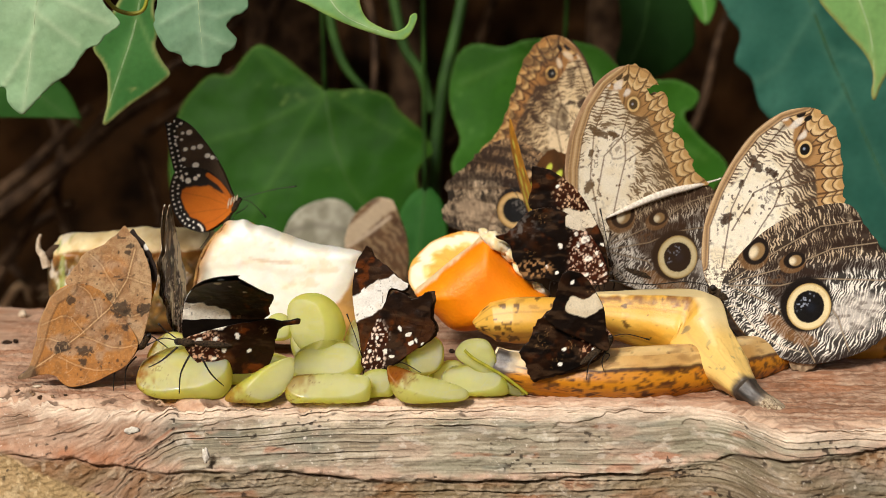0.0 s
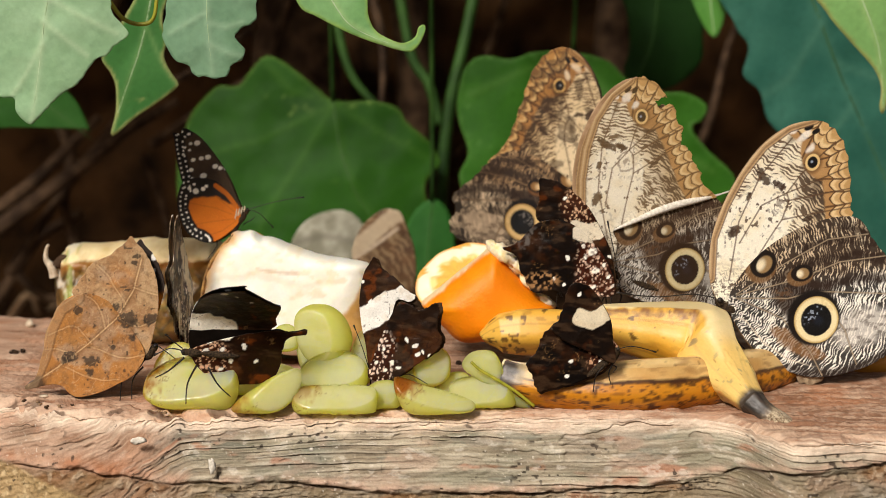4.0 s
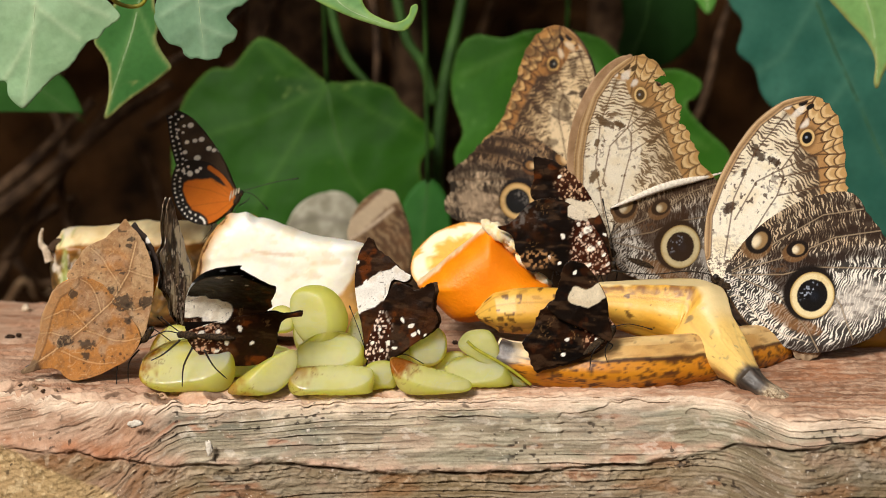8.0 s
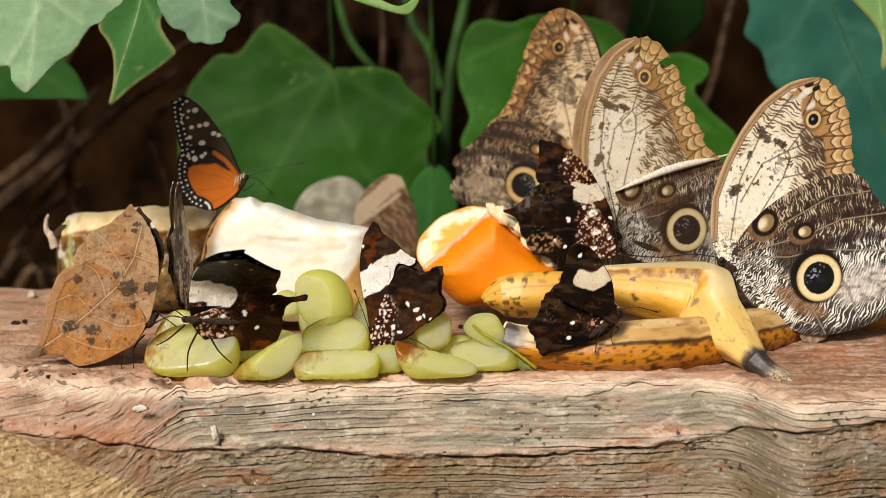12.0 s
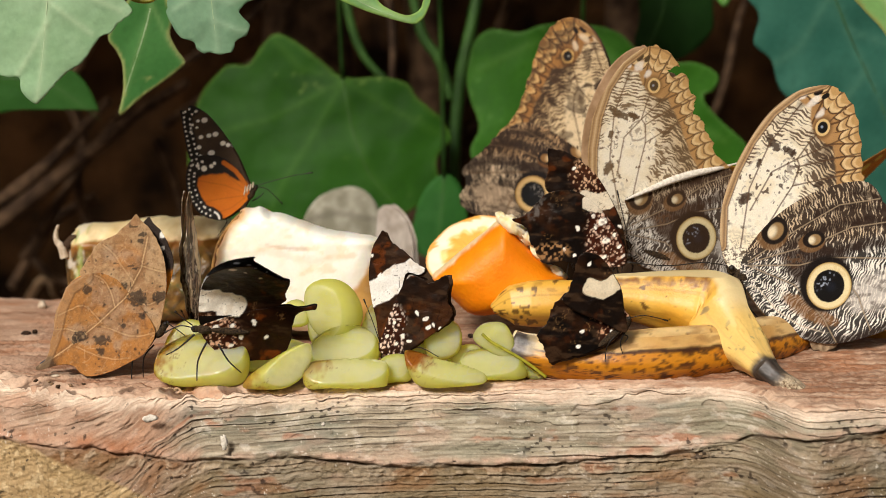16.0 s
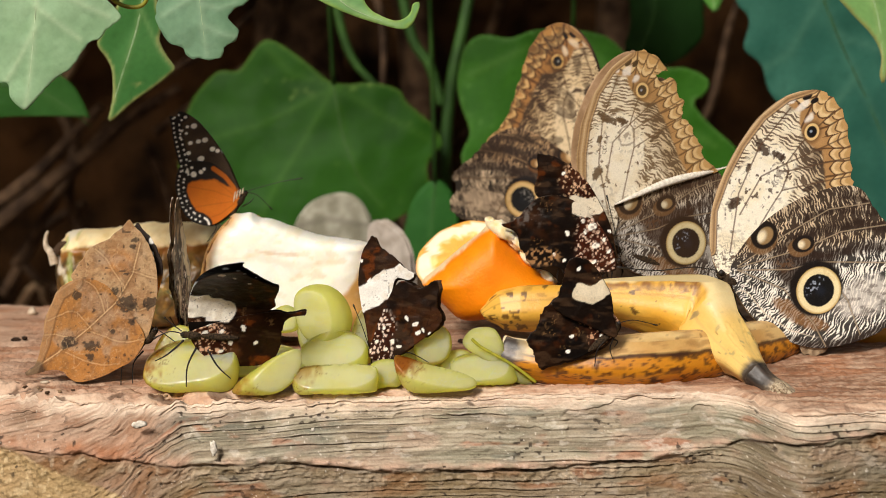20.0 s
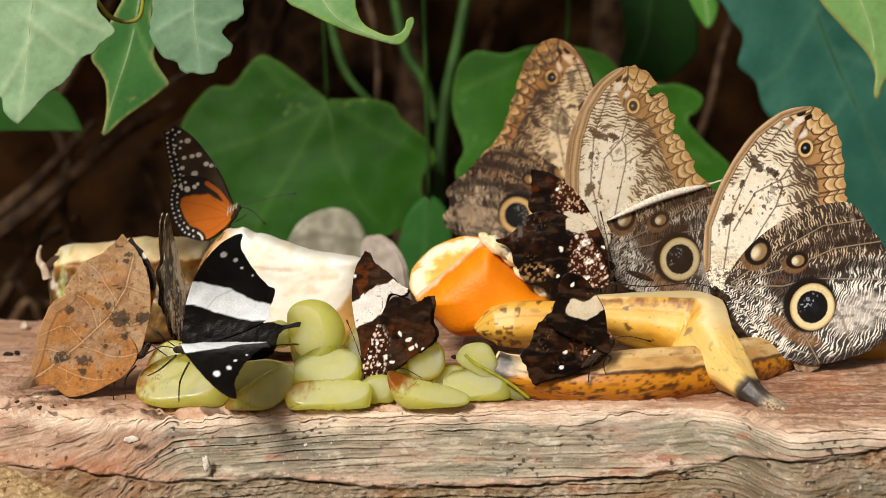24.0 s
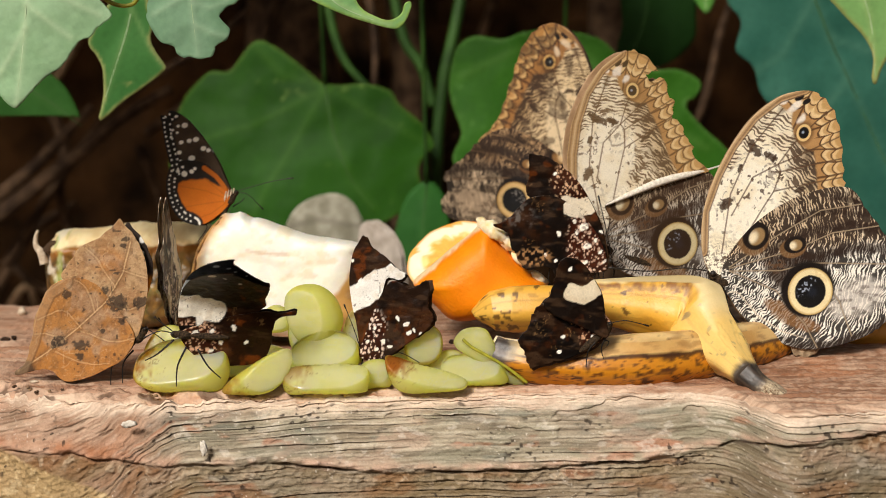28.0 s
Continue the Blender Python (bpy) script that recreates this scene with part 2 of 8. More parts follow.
def tube(name, pts, radii, material, sides=8, closed_ends=True):
    """A tapered round rod through the points (metres)."""
    p = [Vector(q) for q in pts]
    verts, faces, n = [], [], len(p)
    side = Vector((0.3, 0.5, 0.81))
    for i, q in enumerate(p):
        ahead = (p[min(i + 1, n - 1)] - p[max(i - 1, 0)]).normalized()
        side = (side - ahead * side.dot(ahead)).normalized()
        up = ahead.cross(side)
        r = radii[i] if hasattr(radii, "__len__") else radii
        for k in range(sides):
            w = 2 * math.pi * k / sides
            verts.append(q + (side * math.cos(w) + up * math.sin(w)) * r)
    for i in range(n - 1):
        for k in range(sides):
            j = (k + 1) % sides
            faces.append((i * sides + k, i * sides + j, (i + 1) * sides + j, (i + 1) * sides + k))
    if closed_ends:
        faces += [tuple(reversed(range(sides))), tuple((n - 1) * sides + k for k in range(sides))]
    return mesh_of(name, verts, faces, material)


def curve_pts(pts, steps=6):
    return [tuple(q) for q in smooth_loop(pts, steps, closed=False)]


def blob(name, radii, material, rough=0.0, seed=0, rings=14, sides=20):
    """A rounded lump with uneven skin, centred on its origin (metres)."""
    u, v = np.meshgrid(np.linspace(0, math.pi, rings), np.linspace(0, 2 * math.pi, sides, endpoint=False), indexing="ij")
    d = np.stack([np.sin(u) * np.cos(v), np.sin(u) * np.sin(v), np.cos(u)], -1)
    k = 1 + rough * fbm(d[..., 0] * 2 + d[..., 2], d[..., 1] * 2 - d[..., 2], 0.8, seed)
    p = (d * k[..., None] * np.array(radii)).reshape(-1, 3)
    faces = [(i * sides + j, (i + 1) * sides + j, (i + 1) * sides + (j + 1) % sides, i * sides + (j + 1) % sides)
             for i in range(rings - 1) for j in range(sides)]
    return mesh_of(name, p, faces, material)


# ---------------------------------------------------------------- ground, bank and slab
def build_ground():
    n = 60
    g = np.linspace(-1, 1, n)
    gx, gy = np.meshgrid(np.sign(g) * np.abs(g) ** 3 * 60, np.sign(g) * np.abs(g) ** 3 * 60)
    z = -0.85 + 0.02 * fbm(gx, gy, 0.4, 3)
    v = np.stack([gx, gy, z], -1).reshape(-1, 3)
    f = [(i * n + j, i * n + j + 1, (i + 1) * n + j + 1, (i + 1) * n + j) for i in range(n - 1) for j in range(n - 1)]
    tagged(part("ground", mesh_of("ground", v, f, M_SOIL), None), "bare dark brown soil under the feeding slab", "ground", kind="structure")
    # the shaded earth bank behind the leaves
    nx, nz = 110, 70
    gx, gz = np.meshgrid(np.linspace(-1.5, 1.5, nx), np.linspace(-0.87, 0.75, nz))
    y = 0.72 + 0.05 * fbm(gx, gz, 0.25, 8, 4) + 0.12 * np.maximum(gz, 0)
    rows = np.stack([gx, y, gz], -1)
    # its top runs back and slopes down behind
    back = [rows[-1] + np.array((0, d, -h)) for d, h in ((0.5, 0.02), (1.0, 0.1), (1.6, 0.4), (2.4, 1.62))]
    rows = np.concatenate([rows, np.array(back)])
    nz = len(rows)
    v = rows.reshape(-1, 3)
    f = [(i * nx + j, i * nx + j + 1, (i + 1) * nx + j + 1, (i + 1) * nx + j) for i in range(nz - 1) for j in range(nx - 1)]
    f += [tuple(i * nx for i in range(nz)), tuple(i * nx + nx - 1 for i in reversed(range(nz)))]
    tagged(part("earth_bank", mesh_of("earth_bank", v, f, M_SOIL), None), "dark brown shaded earth bank behind the plants", "earth bank", kind="structure")


CREVICE = [(-0.2154, -0.0225), (-0.16, -0.0220), (-0.1326, -0.0185), (-0.1236, -0.0208), (-0.1038, -0.0242), (-0.0835, -0.0236), (-0.0638, -0.0226), (-0.0365, -0.0264), (-0.0128, -0.0267), (0.0265, -0.0272), (0.0486, -0.0256), (0.0785, -0.0225), (0.1081, -0.0125), (0.1392, -0.0095), (0.1955, -0.008)]
SAND = [(-0.2154, -0.0205), (-0.1685, -0.0222), (-0.16, -0.0227), (-0.143, -0.0252), (-0.1262, -0.0307), (-0.1155, -0.0357), (-0.09, -0.05)]
EDGE = smooth_loop([(-0.2575, 0.0579, 0), (-0.1992, 0.0419, 0), (-0.1638, 0.0258, 0), (-0.1486, 0.013, 0), (-0.1327, 0.0039, 0), (-0.0991, 0.0039, 0), (-0.0596, 0.0047, 0), (-0.0201, 0.0063, 0), (0.0195, 0.0055, 0), (0.0591, 0.0047, 0), (0.0867, 0.0039, 0), (0.0975, -0.0026, 0), (0.1038, -0.0166, 0), (0.1121, -0.0278, 0), (0.128, -0.0241, 0), (0.1457, -0.0197, 0), (0.1717, -0.0166, 0), (0.2311, -0.0112, 0)], 6, closed=False)


def wood_colour(x, z, face):
    """Weathered plank: pinkish tan top, greyer streaked front. x, z in mm along and across the grain; face is 1 on the front."""
    streak = fbm(x * 0.10, z, 1.5, 21, 4)
    fibre = fbm(x * 0.035, z, 0.55, 23, 2)
    broad = fbm(x * 0.35, z, 11.0, 5, 3)
    patch = fbm(x * 0.5, z, 6.0, 27, 3)
    chip = fbm(x * 0.5, z, 2.2, 29, 3)
    pale = ss(-60, -150, x)
    col = np.tile(rgb("a67a5e"), (len(x), 1))
    col = lay(col, clamp(0.5 + 0.9 * broad) * 0.6, rgb("8e6246"))
    col = lay(col, ss(0.05, 0.5, patch) * 0.45, rgb("bc9a80"))
    col = lay(col, ss(0.05, 0.4, streak) * 0.6, rgb("d8b89c"))
    col = lay(col, ss(0.1, 0.5, -streak) * 0.5, rgb("764e36"))
    col = lay(col, ss(0.15, 0.5, -fibre) * 0.45, rgb("6a4832"))
    col = lay(col, ss(0.15, 0.5, fibre) * 0.3, rgb("e2c6ac"))
    col = lay(col, pale * clamp(0.45 + 0.8 * patch), rgb("cca88e"))
    col = lay(col, ss(0.2, 0.5, fbm(x * 0.4, z, 9.0, 33)) * 0.35, rgb("c07c50"))
    col = lay(col, ss(0.35, 0.6, chip) * 0.2, rgb("e2ccb6"))
    grey = lay(np.tile(rgb("a69880"), (len(x), 1)), ss(-0.1, 0.4, streak) * 0.55, rgb("c8bba4"))
    grey = lay(grey, ss(0.0, 0.45, broad) * 0.6, rgb("86856f"))
    grey = lay(grey, ss(0.1, 0.5, fbm(x * 0.5, z, 14.0, 53)) * 0.5, rgb("7c8074"))
    grey = lay(grey, ss(0.05, 0.4, -streak) * 0.4, rgb("7c6c58"))
    grey = lay(grey, ss(0.12, 0.5, -fibre) * 0.5, rgb("5e5244"))
    grey = lay(grey, ss(0.12, 0.5, fibre) * 0.35, rgb("d8ccb8"))
    grey = lay(grey, ss(0.1, 0.5, patch) * 0.45, rgb("c4a48e"))
    grey = lay(grey, ss(0.34, 0.55, fbm(x * 0.35, z, 5.0, 39)) * 0.55, rgb("b06a48"))
    grey = lay(grey, ss(0.3, 0.5, fbm(x * 0.3, z, 4.0, 40)) * 0.35, rgb("667068"))
    grey = lay(grey, ss(0.33, 0.48, chip) * 0.35, rgb("e4dacb"))
    return lay(col, face, grey)


def streak_of(x, z):
    return fbm(x * 0.12, z, 1.2, 91, 3)


def build_slab():
    xs = np.concatenate([np.linspace(-0.30, -0.186, 40), np.linspace(-0.185, 0.185, 1000), np.linspace(0.186, 0.30, 40)])
    nx, top_rows, front_rows = len(xs), 150, 220
    ey = np.interp(xs, EDGE[:, 0], EDGE[:, 1])
    rows = [(0, k / (top_rows - 1)) for k in range(top_rows)]
    # the front is drawn finest where it is in view
    rows += [(1, (k / front_rows) ** 1.35) for k in range(1, front_rows + 1)]
    back = 0.185
    V, C = [], []
    X = xs * 1000
    for kind, t in rows:
        if kind == 0:
            tt = 1 - (1 - t) ** 1.6
            y = back + 0.008 * fbm(xs, xs * 0, 0.06, 4) * (1 - tt) + (ey - back) * tt
            round_off = ss(0.006, 0.0, y - ey) ** 2 * 0.0015
            h = 0.0009 * fbm(X * 0.2, y * 1000, 6.0, 7, 3) + 0.0004 * fbm(X * 0.1, y * 1000, 1.4, 9, 3) + 0.0006 * fbm(X, y * 1000, 2.5, 12)
            near = ss(0.03, 0.0, y - ey) * ss(0.0, -0.08, xs)
            h = h * (1 + 0.8 * near) - 0.0016 * near * ss(0.1, 0.4, fbm(X * 0.4, y * 1000, 4, 14))
            z = h - round_off
            edge_h = z
            face = np.zeros(nx)
            across = y * 1000
            pit = near * ss(0.22, 0.4, fbm(X * 0.45, y * 1000, 3.2, 15))
        else:
            d = t * 0.062
            z = -d + edge_h * math.exp(-d / 0.004)
            left = ss(-0.085, -0.125, xs + 0.014 * fbm(X, X * 0 + d * 1000, 14, 31))
            bow = 3.0 * np.sin(X / 90 + 0.6) + 2.6 * fbm(X, d * 300 + X * 0, 45, 3, 2) + 0.5 * fbm(X, d * 600 + X * 0, 12, 4, 2)
            s = d * 1000 + bow + left * 0.42 * (X + 80)
            # long thin grooves that follow the grain, broken here and there, each with a lip
            groove_at = s / 2.9 + 0.6 * fbm(X * 0.10, s, 7, 35, 2)
            k = groove_at - np.round(groove_at)
            strength = clamp(0.45 + 1.3 * fbm(X * 0.22, s, 9, 37, 2)) * (1 - 0.75 * left)
            groove = np.exp(-(k / 0.085) ** 2) * strength
            lip = np.exp(-((k + 0.2) / 0.12) ** 2) * strength
            fibre = fbm(X * 0.06, s, 0.7, 41, 2)
            lumps = fbm(X * 0.4, s, 6, 45, 3)
            grit = fbm(X * 0.5, s, 1.0, 47, 3)
            flake = ss(0.25, 0.33, fbm(X * 0.35, s, 5, 49, 3)) * ss(0.4, 0.1, t)
            cz = np.interp(xs, [q[0] for q in CREVICE], [q[1] for q in CREVICE]) + 0.0011 * fbm(X, X * 0, 9, 52, 3)
            low = ss(0.0005, -0.0015, z - cz)
            gap = np.exp(-((z - cz) / 0.0006) ** 2) * clamp(0.6 + 1.3 * fbm(X, X * 0, 14, 54))
            ledge = np.exp(-((z - cz - 0.0019) / 0.0013) ** 2)
            crumble = np.exp(-((z - cz + 0.0028) / 0.0026) ** 2)
            y = ey - 0.0045 * np.sin(min(1, t * 2.2) * math.pi / 2) - 0.003 * t
            y = y + 0.0008 * groove - 0.0004 * lip - 0.0008 * lumps - 0.00018 * fibre - 0.0003 * grit * (1 + low) + 0.0007 * flake
            y = y + 0.0026 * gap * clamp(0.75 + fbm(X, s, 5, 56)) - 0.0012 * ledge * clamp(0.6 + fbm(X, s, 4, 57)) - 0.0010 * crumble * fbm(X, s, 2.4, 59, 3) + 0.0012 * low
            face = ss(0.02, 0.08, t + 0.04 * fbm(X, s, 9, 60)) * (1 - 0.85 * left)
            across = s
        c = wood_colour(X, np.broadcast_to(across, X.shape), face)
        if kind == 0:
            # highlight along the front edge, put into the wood colour
            c = lay(c, ss(0.012, 0.001, y - ey + 0.004 * fbm(X * 0.3, y * 1000, 6, 75)) * clamp(0.5 + 0.8 * streak_of(X, y * 1000)), rgb("eacdb2"))
            c = lay(c, pit * 0.75, rgb("4a3222"))
        if kind == 1:
            c = lay(c, groove * 0.65, rgb("584a3c"))
            c = lay(c, lip * 0.35, rgb("dccfba"))
            c = lay(c, flake * 0.4, rgb("8c7a68"))
            c = lay(c, ledge * clamp(0.5 + fbm(X, s, 5, 62)) * 0.75, rgb("d4ae96"))
            c = lay(c, gap * clamp(0.8 + fbm(X, s, 6, 58)), rgb("36221a"))
            # below the crack: olive and brown, sandy only at the far end
            c = lay(c, low * 0.4, rgb("6e5434"))
            c = lay(c, low * ss(-0.2, 0.4, fbm(X * 0.5, s, 10, 63)) * 0.55, rgb("76623e"))
            c = lay(c, low * ss(0.1, 0.5, fbm(X * 0.4, s, 7, 64)) * 0.5, rgb("8a5a30"))
            c = lay(c, crumble * ss(0.15, 0.45, fbm(X, s, 2.4, 59, 3)) * 0.6, rgb("c2ac90"))
            sand = ss(0.0008, -0.0012, z - np.interp(xs, [q[0] for q in SAND], [q[1] for q in SAND]) + 0.0012 * fbm(X, s, 9, 70)) * ss(-0.08, -0.1, xs)
            c = lay(c, sand * 0.8, rgb("b89c6e"))
            c = lay(c, sand * ss(0.1, 0.45, fbm(X, s, 1.3, 72)) * 0.6, rgb("74603e"))
            c = lay(c, sand * ss(0.2, 0.5, fbm(X, s, 1.9, 73)) * 0.6, rgb("dcc49a"))
            rust = np.exp(-((z - cz - 0.003) / 0.0028) ** 2) * left * clamp(0.6 + fbm(X, s, 8, 76))
            c = lay(c, rust * 0.75, rgb("a05e30"))
            # the edge's painted highlight runs on over the top of the front
            c = lay(c, ss(0.12, 0.03, t + 0.045 * fbm(X, s, 8, 74)) * clamp(0.75 + 0.6 * streak_of(X, s)), rgb("eed8c0"))
            c = lay(c, ss(0.48, 0.6, vnoise(X / 1.5, s / 1.0, 81)) * ss(0.15, 0.45, fbm(X, s, 7, 82)) * 0.85, rgb("2c2018"))
            c = lay(c, ss(0.78, 0.86, vnoise(X / 0.7, s / 0.7, 83)) * ss(0.0, 0.4, fbm(X, s, 18, 84)) * 0.7, rgb("eadfce"))
        V.append(np.stack([xs, y, z], 1))
        C.append(c * 0.92)
    # underside
    for y_in, zz in ((0.10, -0.064), (0.18, -0.05), (0.186, -0.002)):
        V.append(np.stack([xs, np.full(nx, y_in), np.full(nx, zz)], 1))
        C.append(C[-1])
    nrow = len(V)
    i, j = np.meshgrid(np.arange(nrow - 1), np.arange(nx - 1), indexing="ij")
    a = (i * nx + j).ravel()
    faces = np.stack([a, a + nx, a + nx + 1, a + 1], 1).tolist()
    for j in (0, nx - 1):
        ring = [i * nx + j for i in range(nrow)]
        faces.append(tuple(ring if j == 0 else reversed(ring)))
    slab = thing("wooden_slab", pose(0, 0, 0), "thick weathered plank with cracked pinkish top and grooved edge", "wooden slab")
    part("plank", mesh_of("plank", np.concatenate(V), faces, M_WOOD, np.concatenate(C)), None, slab)
    post = tube("post", [(0.0, 0.09, -0.056), (0.0, 0.09, -0.4), (0.0, 0.09, -0.87)], [0.05, 0.048, 0.055], M_TWIG, 20)
    part("post", post, None, slab, "rough round wooden post under the plank")


# ---------------------------------------------------------------- leaves
def leaf_colour(base, light, vein, ribs, seed, edge=None, loop=None, width=0.5):
    def colour(x, z):
        col = np.tile(base, (len(x), 1))
        col = lay(col, clamp(0.5 + 0.8 * fbm(x, z, 14, seed)) * 0.5, light)
        col = lay(col, ss(0.25, 0.6, fbm(x, z, 3.0, seed + 5)) * 0.25, base * 0.7)
        for rib in ribs:
            d, _ = to_line(x, z, rib)
            wide = max(width, 1.3)
            col = lay(col, ss(wide, wide * 0.1, d) * (0.28 if width < 0.8 else 0.2), vein)
            col = lay(col, ss(width * 5, width, d) * 0.12, vein)
        if edge is not None:
            d, _ = to_line(x, z, list(loop) + [loop[0]])
            col = lay(col, ss(0.35, 0.65, fbm(x, z, 3.2, seed + 21)) * ss(0.1, 0.5, fbm(x, z, 25, seed + 22)) * 0.5, edge)
            col = lay(col, ss(1.6, 0.2, d + 0.6 * fbm(x, z, 4, seed + 2)) * (0.5 if width < 0.8 else 0.25), edge)
        return col
    return colour


def leaf(m, outline, ribs, base, light, vein, label, bend, step=1.2, edge=None, seed=0, width=0.5, name="leaf", jag=0.0, category="leaf"):
    loop = smooth_loop(outline, 7)
    if jag:
        k = fbm(loop[:, 0], loop[:, 1], 3.0, seed + 3, 2) * jag
        loop = loop + np.stack([k, -k], 1)
    colour = leaf_colour(base, light, vein, ribs, seed, edge, loop, width)
    def shape(x, z):
        y = bend(x, z)
        for rib in ribs:
            d, _ = to_line(x, z, rib)
            y = y - 0.3 * np.exp(-(d / 1.6) ** 2)
        return y + 0.5 * fbm(x, z, 9, seed)
    ob = thing(name, m, label, category, "leaves round the feeding place")
    part("blade", sheet("blade", loop, step, colour, colour, M_LEAF, shape, 0.35), None, ob)
    # the stalk runs on from the main rib up to the branches
    (x0, z0), place = ribs[0][0], m.translation
    y0 = float(shape(np.array([x0]), np.array([z0]))[0])
    top = m.inverted() @ Vector((place.x * 1.02, 0.216 + 0.16 * place.x, 0.256))
    pts = curve_pts([(x0 / 1000, y0 / 1000 + 0.0006, z0 / 1000), (x0 / 1000 * 0.7 + top.x * 0.3, (y0 / 1000 + 0.3 * top.y), z0 / 1000 * 0.5 + top.z * 0.5), tuple(top)])
    part("stalk", tube("stalk", pts, [0.0013] * len(pts), M_STALK, 8), None, ob)
    rib = [(x / 1000, float(shape(np.array([x]), np.array([z]))[0]) / 1000 - 0.00005, z / 1000) for x, z in smooth_loop(ribs[0], 5, closed=False)]
    part("midrib", tube("midrib", rib, [0.00045 * (1 - 0.8 * i / len(rib)) * width * 1.4 for i in range(len(rib))], M_RIB if width < 0.8 else M_STALK, 6), None, ob, "raised midrib")
    return ob


def stem(ob, pts, r=0.0015, material=None, label=""):
    """A stalk under a leaf, through points in the leaf's own mm."""
    q = curve_pts([(x / 1000, y / 1000, z / 1000) for x, y, z in pts])
    part("leaf_stalk", tube("leaf_stalk", q, [r * (1 - 0.3 * i / len(q)) for i in range(len(q))], material or M_STALK), None, ob, label)


def build_leaves():
    pale, paleL, paleV = rgb("84a67c"), rgb("a6c29c"), rgb("bcd0a8")
    lf = leaf(pose(-0.1382, 0.0260, 0.1515, 0, 0, 0), [(-19.2, 13.6), (-32, -11.7), (-29.2, -39.3), (-20.4, -42.3), (-19.2, -47.3), (-16.7, -50.4), (-14.1, -51.8), (-11.3, -50.3), (-8.3, -46.3), (-5.1, -43.7), (-2.2, -41.3), (3.1, -36.9), (8.9, -31), (11, -27.8), (14, -27), (17, -23.9), (20.7, -20.5), (21.5, -19.2), (18.5, -15.6), (15.8, -11.7), (13.8, 0), (4.4, 13.6)],
              [[(-1.5, 13.6), (-7.1, -11.7), (-10.7, -33.4), (-13.7, -50.8)], [(-8, -15.6), (-0.7, -21.5), (7, -27.4)], [(-6.2, -7.8), (5.5, -13.7), (17.2, -19.6)], [(-9.1, -23.5), (-15, -33.4), (-20.3, -41.3)]],
              pale, paleL, paleV, "pale grey-green lobed leaf hanging over the slab", lambda x, z: 0.002 * (x - 5) ** 2 + 3 * fbm(x, z, 30, 4), 0.8, seed=11, jag=0.9)
    lf = leaf(pose(-0.0927, 0.0450, 0.1475, 0, 0, 0), [(-8.8, 16), (-12.9, -2), (-15.1, -12.1), (-15.3, -17.1), (-12.8, -23.2), (-9.8, -26.7), (-5.7, -27.9), (-4.8, -30.4), (-0.7, -32), (6.5, -31.8), (9, -29.9), (9.2, -27.3), (12.7, -26.3), (14.8, -22.6), (11.8, -18.6), (11.3, -16.5), (15, -14.1), (17.9, -10.5), (18.6, -4), (17.6, 16)],
              [[(1.4, 16), (1.2, -8.1), (1.8, -19.2), (2.8, -30.8)], [(1.7, -8.1), (-5.4, -12.1), (-12.6, -16.1)], [(1.8, -12.1), (7.8, -14.1), (14, -12.1)], [(2.2, -20.2), (8.7, -23.2), (13.2, -24.2)]],
              rgb("668a68"), rgb("88a88a"), rgb("9eb898"), "grey-green scalloped leaf with a nibbled edge", lambda x, z: 0.004 * x * x + 1.5 * fbm(x, z, 18, 9), 0.9, seed=23, jag=1.1)
    leaf(pose(-0.1327, 0.1400, 0.1424, 0, 0, 0), [(4.9, 9.2), (-7.3, -9.3), (-15.9, -23.2), (-12.6, -30.2), (-10.4, -36.1), (-10.7, -46.6), (-12.8, -54.9), (-13.8, -56.5), (-11, -56.1), (-2.5, -49), (6.3, -43.1), (14.3, -37.2), (15.5, -34.4), (12.1, -29), (9.9, -23.2), (11.3, -16.2), (9.6, -6.9), (14.2, 9.2)],
         [[(6, 4.6), (0.7, -18.5), (-7, -39.6), (-12.6, -54.9)], [(3.2, -11.6), (9.8, -27.9), (14.8, -34.9)]],
         rgb("366630"), rgb("4c7e42"), rgb("76985c"), "mid-green pointed leaf with a yellowing tip", lambda x, z: 0.003 * x * x, 1.2, edge=rgb("b8b070"), seed=31)
    lf = leaf(pose(-0.0417, 0.0600, 0.1454, 0, 0, 0), [(-19.7, 6.2), (-17.7, -4.5), (-11.5, -8.2), (-4.3, -12), (4, -15.7), (12.4, -18.6), (20.7, -20.9), (24.1, -20.7), (26.6, -18.2), (28.7, -13.2), (28.3, -11.1), (26.2, -12), (25.3, -14.9), (23.2, -16.9), (19.7, -17.8), (14.9, -16.1), (10.3, -13.2), (7.8, -8.2), (4.2, 6.2)],
              [[(-8.3, 2.1), (-0.1, -10.3), (10.3, -16.1), (20.7, -19.4)]],
              rgb("6b9a5c"), rgb("8fb47c"), rgb("a8c084"), "curling pale green leaf with a yellowish rolled edge", lambda x, z: 0.006 * (z + 5) ** 2 * 0.2, 0.8, edge=rgb("8fa63c"), seed=41)
